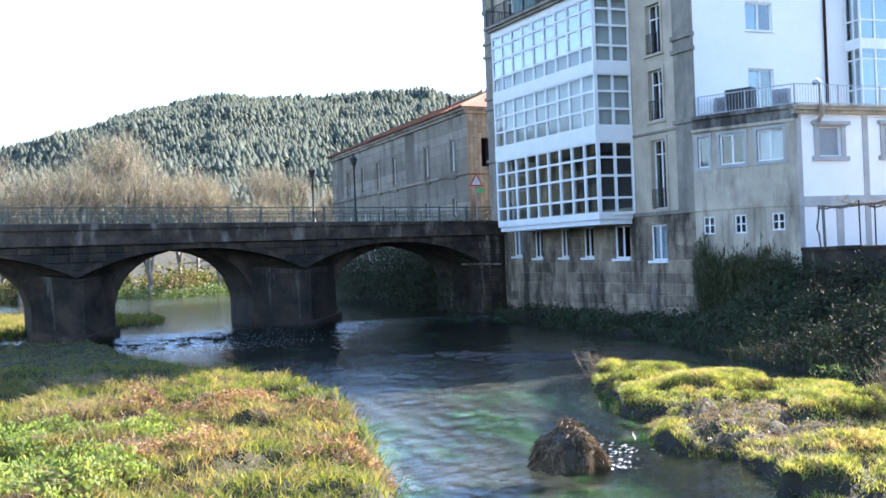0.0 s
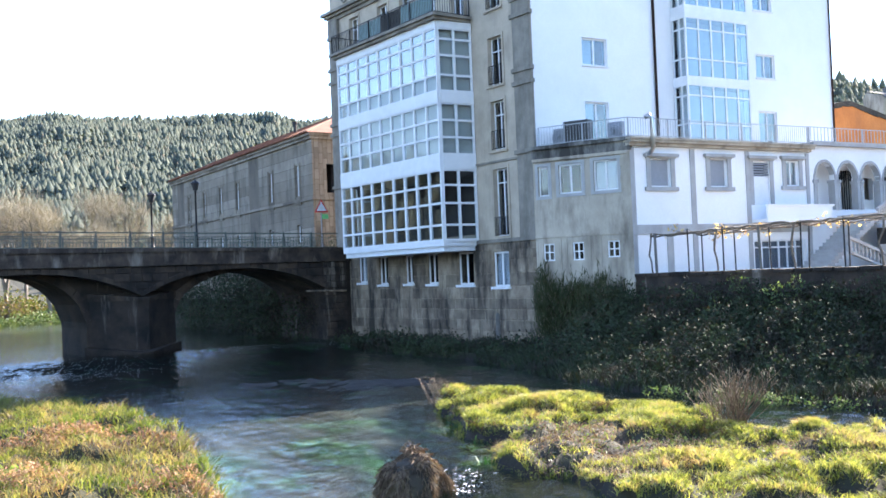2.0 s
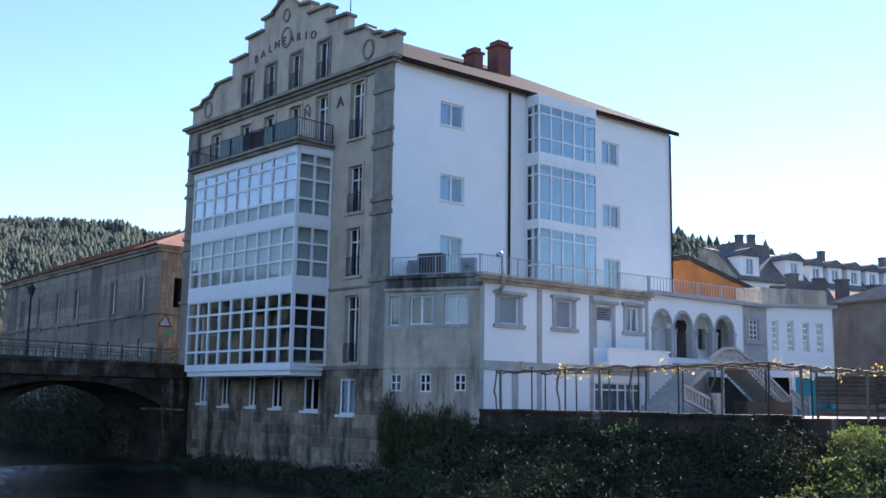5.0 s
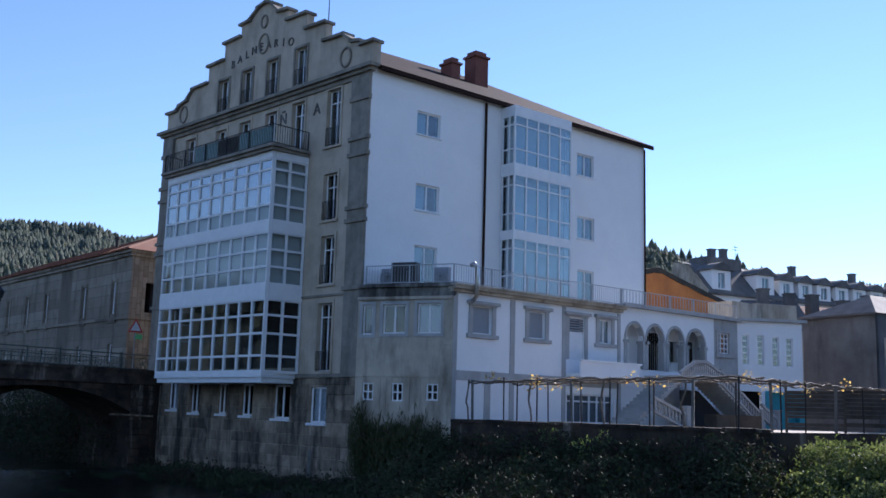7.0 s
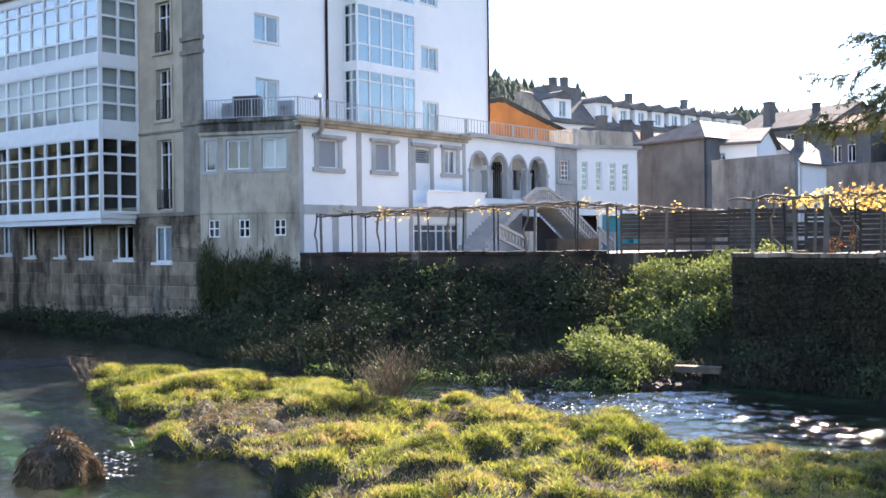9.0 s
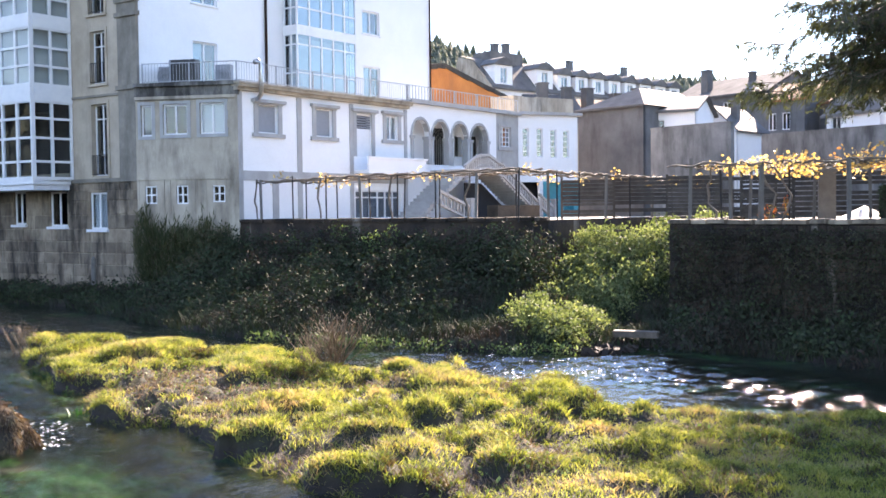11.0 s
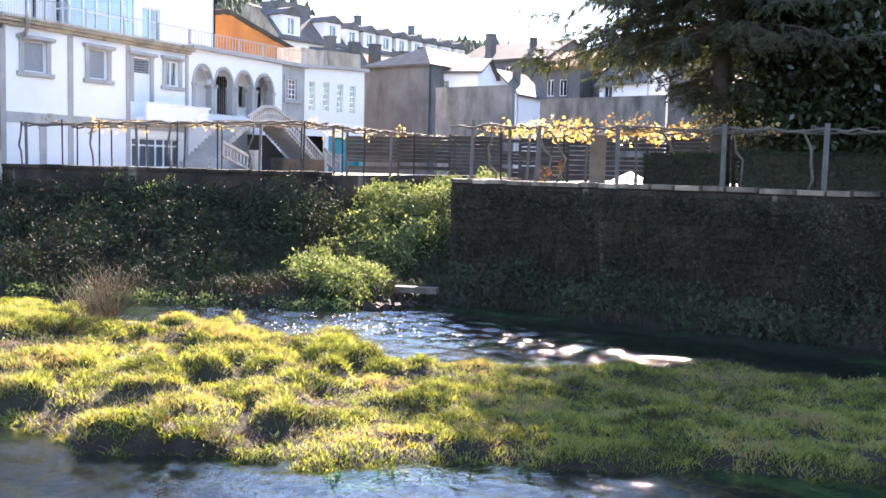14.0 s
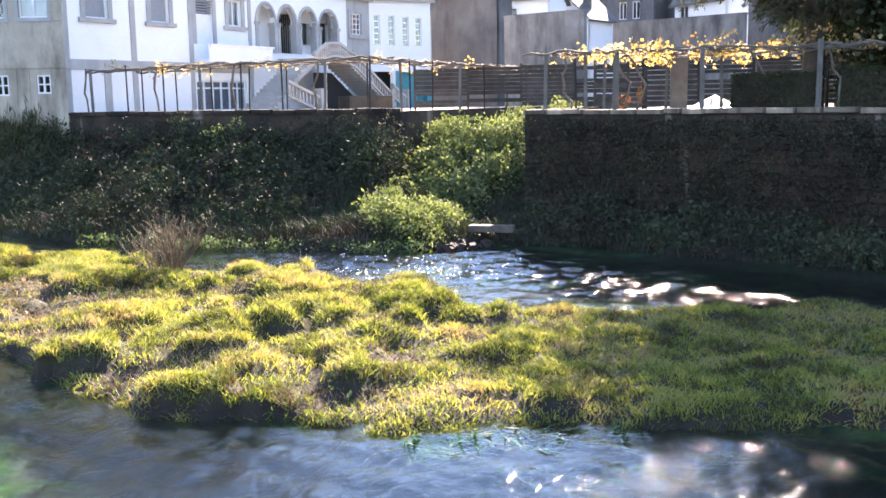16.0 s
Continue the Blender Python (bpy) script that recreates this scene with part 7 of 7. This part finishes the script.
# ivy on the river wall
n = 52000
y = RS.uniform(-13, 15.5, n)
x = np.interp(y, [-14, 3.4, 11.3, 15.6], [30.45, 30.8, 32.4, 33.2]) - np.abs(RS.normal(0, 0.3, n)) - 0.03 - 0.25 * np.clip(ripple(y, y * 0.3, 1.2, 3), 0, 1)
z = RS.uniform(0.1, 3.75, n)
k = RS.uniform(0, 1, n) < 0.8
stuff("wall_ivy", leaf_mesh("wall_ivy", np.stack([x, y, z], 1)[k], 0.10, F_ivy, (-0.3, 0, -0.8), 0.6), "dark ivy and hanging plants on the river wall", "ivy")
spots = []
for k in range(190):
    y = r2.uniform(-11, 14.6)
    x = np.interp(y, [-14, 3.4, 11.3, 15.6], [30.45, 30.8, 32.4, 33.2]) - r2.uniform(0.2, 5.0)
    if poly_sd(np.array([x]), np.array([y]), RIVER)[0] < -0.35:
        continue
    r = r2.uniform(0.35, 0.8)
    spots.append(((x, y, float(ground_z(np.array([x]), np.array([y]))[0]) + r * 0.3), (r, r, r)))
mass("brambles", spots, 190, 0.15, F_bramble, "dark brambles at the foot of the river wall")
# green plants in the inlet
spots, edge = [], []
for k in range(120):
    u = r2.random()
    x, y = 26.6 + 11.0 * u, 17.0 + 3.0 * u + r2.uniform(-1.5, 1.7) * (0.7 + 0.4 * u)
    if poly_sd(np.array([x]), np.array([y]), RIVER)[0] < -0.3:
        continue
    z = max(0.0, float(ground_z(np.array([x]), np.array([y]))[0]))
    r = r2.uniform(0.3, 0.85)
    spots.append(((x, y, z + r * 0.3), (r, r, r * 0.85)))
for k in range(34):
    x, y, r = r2.uniform(32.6, 40), r2.uniform(15.9, 18.8), r2.uniform(0.4, 0.9)
    spots.append(((x, y, float(ground_z(np.array([x]), np.array([y]))[0]) + r * 0.35), (r, r, r * 0.9)))
mass("inlet_plants", spots, 1100, 0.11, F_inlet, "bright leafy plants filling the inlet", "plants", (0, 0, 0.7), 0.6, 0.75)
for k in range(40):
    y = r2.uniform(15.5, 27)
    x = np.interp(y, [15, 17, 22.5, 28], [26.6, 25.5, 24.3, 23.2]) - r2.uniform(-0.2, 0.7)
    edge.append(((x, y, 0.12), (0.35, 0.4, 0.22)))
mass("water_plants", edge, 400, 0.09, F_bright, "low bright plants at the water's edge", "plants")

def right_bank(X, Y, Z):
    return (poly_sd(X, Y, RIVER) > -0.2) & (poly_sd(X, Y, TERRACE) > 0.1) & (X > 22)


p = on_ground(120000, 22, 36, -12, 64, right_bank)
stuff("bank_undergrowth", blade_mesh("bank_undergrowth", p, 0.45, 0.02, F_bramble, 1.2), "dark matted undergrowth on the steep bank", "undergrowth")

# ---- loose things in and by the river ----
def tuft(x, y, r, h, label):
    n = 7500
    d = unit(RS.normal(size=(n, 3)))
    d[:, 2] = np.abs(d[:, 2])
    lump = (1 + 0.16 * np.sin(d[:, 0] * 7 + 1) + 0.14 * np.sin(d[:, 1] * 9))[:, None]
    pos = np.array([x, y, 0.0]) + d * lump * np.array([r * 0.98, r * 0.98, h * 0.8])
    t = thing("grass_stump", label, "stump", at=(x, y, 0))
    inv = Matrix.Translation((-x, -y, 0))
    core = Shape().lathe((x, y, -0.5), [(r * 0.7, 0), (r * 0.9, 0.6), (r * 0.92, 0.5 + h * 0.4), (r * 0.62, 0.5 + h * 0.68), (0.05, 0.5 + h * 0.8)], 12)
    c = part("root_ball", core, M["soil"], t, smooth=True)
    c.matrix_parent_inverse = inv
    fall = d[:, 2:3] ** 2
    way = unit(np.concatenate([d[:, :2] * (0.15 + 0.9 * fall), -1.0 + 0.8 * fall], 1) + RS.normal(0, 0.42, (n, 3)))
    side = unit(np.cross(way, RS.normal(size=(n, 3)))) * 0.009
    ln = RS.uniform(0.06, 0.24, n)[:, None]
    drop = np.array([0, 0, -0.35]) * ln
    v = np.stack([pos - side, pos + side, pos + way * ln * 0.6 + side * 0.7, pos + way * ln + drop], 1).reshape(-1, 3)
    f = (np.arange(n)[:, None, None] * 4 + np.array([[0, 1, 2], [0, 2, 3]])).reshape(-1, 3)
    s = part("hanging_grass", mesh_np("hanging_grass", v, f, F_mop), None, t, "matted dry grass hanging all round")
    s.matrix_parent_inverse = inv


tuft(9.55, 18.2, 0.62, 0.92, "root ball topped with matted dry grass in the shallow water")
# broken white water over the sill under the bridge; flecks by the stump are painted glints
pts = []
for (xa, ya), (xb, yb), n, w in (((3.5, 56.5), (13.5, 57.5), 900, 1.6), ((18.5, 60.5), (26, 58.5), 700, 1.0), ((5, 52), (12, 54), 350, 2.0), ((10, 17.4), (11.6, 18.2), 60, 0.4), ((20, 15.5), (25, 14), 260, 1.6)):
    u = RS.uniform(0, 1, n)
    pts.append(np.stack([xa + (xb - xa) * u + RS.normal(0, w * 0.4, n), ya + (yb - ya) * u + RS.normal(0, w, n), np.full(n, 0.03)], 1))
m, nt, b = material("foam_and_glint_white", 0.6)
b.inputs["Base Color"].default_value = (0.75, 0.80, 0.84, 1)
pts = np.concatenate(pts)
pts[:, 1] += 0.7 * np.sin(pts[:, 0] * 1.3) + 0.5 * np.sin(pts[:, 0] * 2.9)
foam = leaf_mesh("foam", pts, 0.12, m, (1.0, 0, 0), 0.3, 0.6, 0.12)
stuff("foam", foam, "flecks of white foam on the riffles, and of glint by the stump", "foam")


def twig_bush(x, y, h, n, label):
    z = max(0.0, float(ground_z(np.array([x]), np.array([y]))[0]))
    sh = Shape()
    for k in range(n):
        a, l = r2.uniform(0, 6.28), r2.uniform(0.15, 0.6)
        p0 = Vector((x + r2.uniform(-0.25, 0.25), y + r2.uniform(-0.25, 0.25), z))
        p1 = p0 + Vector((math.cos(a) * l * h * 0.75, math.sin(a) * l * h * 0.75, h * r2.uniform(0.35, 0.6)))
        p2 = p1 + Vector((math.cos(a + r2.uniform(-1, 1)) * l * h * 0.5, math.sin(a) * l * h * 0.5, h * r2.uniform(0.2, 0.5)))
        sh.tube([p0, p1, p2], [0.009, 0.006, 0.003], 3)
        for j in range(4):
            q = p1.lerp(p2, j / 4)
            sh.tube([q, q + Vector((r2.uniform(-0.2, 0.2), r2.uniform(-0.2, 0.2), r2.uniform(0.05, 0.3))) * h * 0.7], [0.006, 0.003], 3)
    tagged(part("twig_bush", sh, F_dry), label, "bush")


twig_bush(18.7, 18.2, 1.5, 75, "bare brown twig bush on the island")
twig_bush(18.5, 18.7, 1.1, 50, "bare brown twig bush on the island")
twig_bush(16.9, 30.3, 0.95, 34, "dry seeding stems at the island tip")
fb = Shape().box(wall_frame(28.6, 14.6, -165, 0.35), -0.7, 0.7, -0.2, 0.2, 0, 0.2)
tagged(part("timber_sleeper", fb, M["bark"]), "old timber baulk lying at the inlet mouth", "timber")
tagged(part("marker_post", Shape().lathe((28.75, 44.6, 0.9), [(0.12, 0), (0.11, 1.3), (0.05, 1.4)], 8), M["post"]), "pale short post at the foot of the wall", "post")
rubble = Shape()
for k in range(90):
    x, y = 27.4 + r2.uniform(-0.9, 1.4), 15.2 + r2.uniform(-0.8, 1.0)
    s = r2.uniform(0.06, 0.2)
    F = Matrix.Translation((x, y, max(0.0, float(ground_z(np.array([x]), np.array([y]))[0])))) @ Euler((r2.uniform(0, 3), r2.uniform(0, 3), r2.uniform(0, 3))).to_matrix().to_4x4()
    rubble.box(F, -s, s, -s * 0.7, s * 0.7, -s * 0.5, s * 0.5)
stuff("rubble", rubble.mesh("rubble", M["granite_dark"]), "loose stones at the inlet mouth", "stones")

# ---- hedges and trees on the river terrace ----
def hedge(F, L_, w, h, label, n):
    t = thing("box_hedge", label, "hedge", "clipped hedges")
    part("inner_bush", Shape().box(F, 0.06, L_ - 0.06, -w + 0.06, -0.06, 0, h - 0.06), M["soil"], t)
    pts = []
    for k in range(n):
        s, o, z = r2.uniform(0, L_), r2.uniform(-w, 0), r2.uniform(0, h)
        side = r2.random()
        if side < 0.45:
            o = r2.gauss(0, 0.025)
        elif side < 0.75:
            z = h + r2.gauss(0, 0.03)
        elif side < 0.9:
            s = r2.gauss(0, 0.025)
        else:
            o = -w
        pts.append(F @ Vector((s, o, z)))
    part("foliage", leaf_mesh("foliage", np.array(pts), 0.06, F_bramble, None, 0.7), None, t)


hedge(wall_frame(33.2, 8.5, -171, 3.86), 2.65, 1.3, 1.15, "square clipped green hedge on the terrace", 9000)
hedge(wall_frame(33.3, 5.4, -176, 3.86), 10.0, 1.3, 1.25, "long dark clipped hedge on the terrace", 30000)


def conifer(x, y, z, height, low, reach, label):
    """A trunk with layers of drooping limbs, each hung with side twigs full of needles."""
    t = thing("conifer_tree", label, "tree", at=(x, y, z))
    part("trunk", Shape().tube([(0, 0, -0.2), (0.05, 0, 2), (0, 0.05, 6), (0.05, 0, 12), (0, 0, height)], [0.40, 0.33, 0.28, 0.18, 0.03], 12), M["bark"], t, smooth=True)
    sh, pts, ups = Shape(), [], []
    for k in range(228):
        u = (k + r2.random()) / 150
        u = u ** 1.5 if k < 150 else r2.uniform(0.0, 0.19)
        zz = low + (height - low) * u if k < 214 else r2.uniform(2.9, low)
        a = r2.uniform(0, 6.283)
        R = (reach * (1 - u) ** 0.7 * r2.uniform(0.6, 1.1) + 0.4) * (0.08 if 7.9 < zz < 12.4 else 0.36 if k >= 214 else 1.0)
        path = [Vector((math.cos(a + 0.25 * q) * R * q, math.sin(a + 0.25 * q) * R * q, zz + R * (0.22 * q - 0.42 * q * q) + (0.12 * R if q == 1 else 0))) for q in (0, 0.2, 0.4, 0.6, 0.8, 1.0)]
        sh.tube(path, [0.07, 0.055, 0.045, 0.035, 0.02, 0.008], 4)
        out = Vector((math.cos(a), math.sin(a), 0))
        for j in range(int(8 + 6 * R)):
            q = r2.uniform(0.18, 1.0)
            i = min(int(q * 5), 4)
            c = path[i].lerp(path[i + 1], q * 5 - i)
            side = Vector((-out.y, out.x, 0)) * r2.choice((-1, 1))
            way = (side * r2.uniform(0.3, 1.0) + out * r2.uniform(0.3, 1.0) + Vector((0, 0, r2.uniform(-0.9, 0.05)))).normalized()
            ln = r2.uniform(0.4, 1.15) * (1.15 - 0.5 * q)
            sh.tube([c, c + way * ln * 0.6 + Vector((0, 0, -0.03)), c + way * ln + Vector((0, 0, -0.22 * ln))], [0.016, 0.011, 0.005], 3)
            m = int(32 * ln) + 8
            v = RS.uniform(0.1, 1.05, m)
            pts.append(np.array(c) + np.outer(v, np.array(way)) * ln + np.outer(v * v, (0, 0, -0.22 * ln)) + RS.normal(0, 0.035, (m, 3)))
            ups.append(np.tile(np.array(way) * 1.3 + np.array([0, 0, -0.5]), (m, 1)))
    part("limb_structure", sh, M["bark"], t)
    part("crown", leaf_mesh("crown", np.concatenate(pts), 0.17, F_needle, np.concatenate(ups), 0.22, 0.7), None, t)


conifer(36.4, 6.65, 3.86, 23, 5.0, 6.7, "tall dark conifer with drooping branches beside the vines")


def round_tree(x, y, z, h, crown, n, size, mat, label, low=2.0, name="evergreen_tree"):
    t = thing(name, label, "tree", at=(x, y, z))
    sh = Shape().tube([(0, 0, -0.2), (0.1, 0, h * 0.35), (0, 0.1, h * 0.7)], [0.22, 0.16, 0.06], 8)
    pts = []
    for k in range(70):
        a, u = r2.uniform(0, 6.283), r2.random()
        R = crown * math.sin(math.pi * min(1, u * 0.85 + 0.15)) ** 0.6 * r2.uniform(0.45, 1.0)
        c = Vector((math.cos(a) * R, math.sin(a) * R, low + (h - low) * u))
        s0 = Vector((0, 0, max(0.6, c.z * 0.7)))
        sh.tube([s0, s0.lerp(c, 0.5) + Vector((0, 0, 0.2)), c], [0.07, 0.04, 0.015], 4)
        pts.append(bush_points(n // 70, c, (crown * 0.36, crown * 0.36, crown * 0.28), k))
    part("trunk", sh, M["bark"], t)
    part("crown", leaf_mesh("crown", np.concatenate(pts), size, mat, (0, 0, -0.2), 0.5), None, t)
    return t


round_tree(37.6, 1.6, 3.86, 17, 5.0, 70000, 0.26, F_laurel, "dense glossy evergreen tree on the river terrace", 1.6)
round_tree(35.4, -3.6, 3.86, 16.5, 5.0, 60000, 0.27, F_laurel, "dense dark evergreen tree on the river terrace", 1.6)
round_tree(44.0, -1.2, 3.86, 17, 5.4, 26000, 0.3, F_needle, "dark evergreen behind the hedge", 1.2)
round_tree(47.0, 5.2, 3.86, 11, 4.4, 30000, 0.28, F_needle, "dark bushy evergreen behind the fence", 0.8)
# red plant in the vine yard
mass("red_plant", [((34.4, 12.5, 4.2), (0.3, 0.3, 0.34)), ((34.2, 11.8, 4.45), (0.1, 0.1, 0.45))], 900, 0.08, foliage("red_leaves", [(0.2, (0.30, 0.02, 0.02)), (0.6, (0.32, 0.10, 0.03)), (0.9, (0.12, 0.16, 0.04))]), "red and green potted garden plant", "plant")
# vine leaves left on the pergolas
pts = []
for k in range(100):
    y = r2.triangular(-2, 14, 11.5)
    x = np.interp(y, [-8, 3.5, 8.3, 14], [27.8, 28.4, 29.3, 29.7]) + r2.uniform(0, 6.5)
    pts.append(bush_points(r2.randint(6, 26), (x * K, y * K, 5.9 + r2.uniform(-0.25, 0.3)), (0.4, 0.4, 0.25), k))
stuff("vine_leaves", leaf_mesh("vine_leaves", np.concatenate(pts), 0.13, F_vine, None, 0.85), "yellow autumn vine leaves on the pergola", "vine leaves")
pts = []
for k in range(46):
    u = r2.random()
    x, y = (PX(u) + r2.uniform(0, 3), PY(u)) if k < 22 else (r2.uniform(35, 57), 23.5 + r2.uniform(-0.6, 2.2))
    pts.append(bush_points(r2.randint(4, 14), (x, y, 6.0 + r2.uniform(-0.3, 0.25)), (0.35, 0.35, 0.2), k))
stuff("vine_leaves", leaf_mesh("vine_leaves", np.concatenate(pts), 0.12, F_vine, None, 0.85), "last yellow vine leaves over the garden wall", "vine leaves")


# ---- bare trees upstream and woods on the hills ----
def bare_tree_meshes(seed, h, crown):
    r = random.Random(seed)
    sh, tips = Shape(), []

    def grow(p, d, l, rad, depth):
        q = p + d * l
        sh.tube([p, p.lerp(q, 0.5) + Vector((r.uniform(-1, 1), r.uniform(-1, 1), 0)) * l * 0.06, q], [rad, rad * 0.8, rad * 0.62], 5 if depth < 2 else 3)
        if depth >= 4:
            tips.append((q, d))
            return
        for k in range(r.choice((3, 3, 4))):
            nd = (d + Vector((r.uniform(-1, 1), r.uniform(-1, 1), r.uniform(-0.15, 0.8))) * (0.55 + 0.08 * depth)).normalized()
            grow(p.lerp(q, r.uniform(0.55, 1.0)), nd, l * r.uniform(0.6, 0.82), rad * 0.6, depth + 1)

    grow(Vector((0, 0, -0.3)), Vector((0, 0, 1)), h * 0.28, h * 0.02, 0)
    P_ = np.array([t[0] for t in tips])
    k = RS.randint(0, len(P_), 3000)
    pos = P_[k] + RS.normal(0, crown * 0.07, (3000, 3))
    return sh.mesh("trunk", M["bare_wood"]), leaf_mesh("twig_crown", pos, h * 0.075, F_bare, (0, 0, 0.9), 0.022)


kinds = [bare_tree_meshes(3, 13, 6), bare_tree_meshes(9, 11, 6), bare_tree_meshes(14, 12, 5)]
k = 0
for az, d, s in ((5, 118, 1.0), (2.0, 128, 1.05), (-0.5, 122, 1.1), (-2.6, 134, 1.2), (-4.6, 126, 1.15), (-6.2, 138, 1.1), (-8.3, 132, 0.85), (-9.6, 128, 0.8), (-11.2, 124, 0.75), (-12.6, 136, 0.8), (-13.8, 130, 0.7), (1, 150, 1.1), (-3.5, 156, 1.2), (-7.2, 158, 1.1), (8, 130, 1.1), (-10.5, 150, 0.9), (-15.0, 120, 0.6)):
    x, y = spot(az, d)
    t = thing("bare_tree", "leafless pale-barked winter tree by the river", "tree", "bare trees upstream", at=(x, y, float(ground_z(np.array([x]), np.array([y]))[0])))
    for nm, me in zip(("trunk", "twig_crown"), kinds[k % 3]):
        ob = part(nm, me, None, t)
    t.scale = (s * 1.5, s * 1.5, s * 1.95)
    t.rotation_euler = (0, 0, k * 1.7)
    k += 1


def wood_mesh(n, az0, az1, d0, d1, h0, h1, seed):
    """Many small ragged conifers standing on the ground."""
    r = np.random.RandomState(seed)
    az, d = np.radians(r.uniform(az0, az1, n)), np.sqrt(r.uniform(d0 ** 2, d1 ** 2, n))
    X, Y = -np.sin(az) * d, np.cos(az) * d
    Z = ground_z(X, Y)
    h = r.uniform(h0, h1, n) * (0.8 + 0.35 * np.clip(ripple(X, Y, 40, 2, 5), -1, 1))
    sides, tiers = 6, 3
    vs, fs = [], []
    for t in range(tiers):
        zb, zt = 0.04 + 0.26 * t, 0.50 + 0.26 * t if t < 2 else 1.0
        w = 0.38 * (1 - 0.24 * t)
        ang = np.linspace(0, 2 * math.pi, sides, endpoint=False)[None] + r.uniform(0, 6, n)[:, None]
        rad = w * h[:, None] * r.uniform(0.6, 1.25, (n, sides))
        ring = np.stack([X[:, None] + rad * np.cos(ang), Y[:, None] + rad * np.sin(ang), (Z + zb * h)[:, None] + r.uniform(-0.05, 0.05, (n, sides)) * h[:, None]], -1)
        tip = np.stack([X + r.normal(0, 0.03, n) * h, Y + r.normal(0, 0.03, n) * h, Z + zt * h], -1)[:, None]
        vs.append(np.concatenate([ring, tip], 1))
    V = np.concatenate(vs, 1)
    k = np.arange(sides)
    tri = np.stack([k, (k + 1) % sides, np.full(sides, sides)], 1)
    tri = np.concatenate([tri + t * (sides + 1) for t in range(tiers)])
    F_ = (np.arange(n)[:, None, None] * (sides + 1) * tiers + tri[None]).reshape(-1, 3)
    return mesh_np("hill_wood", V.reshape(-1, 3), F_, F_wood)


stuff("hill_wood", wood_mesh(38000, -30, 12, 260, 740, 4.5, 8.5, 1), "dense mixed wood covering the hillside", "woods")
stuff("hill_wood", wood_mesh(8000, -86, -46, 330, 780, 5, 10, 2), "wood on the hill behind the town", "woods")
stuff("hill_wood", wood_mesh(3500, 12, 95, 240, 620, 10, 18, 4), "wood on the hills across the river", "woods")
stuff("hill_wood", wood_mesh(60, -24, -14, 660, 720, 11, 17, 5), "tall trees on the hill crest", "woods")
stuff("hill_wood", wood_mesh(110, -58, -49, 640, 720, 11, 20, 7), "tall trees on the crest above the town", "woods")
stuff("hill_wood", wood_mesh(120, -24, -11.5, 170, 230, 6, 11, 6), "dark young conifers at the hill foot", "woods")
# weed in the shallows
p = on_ground(60000, 4, 18, 4, 27, lambda X, Y, Z: (Z < -0.12) & (ripple(X, Y, 2.4, 3, 13) > 0.25))
stuff("water_weed", blade_mesh("water_weed", p, 0.3, 0.02, F_green_weed, 1.5, (-0.3, -0.9)), "green weed streaming in the shallow river", "water weed")
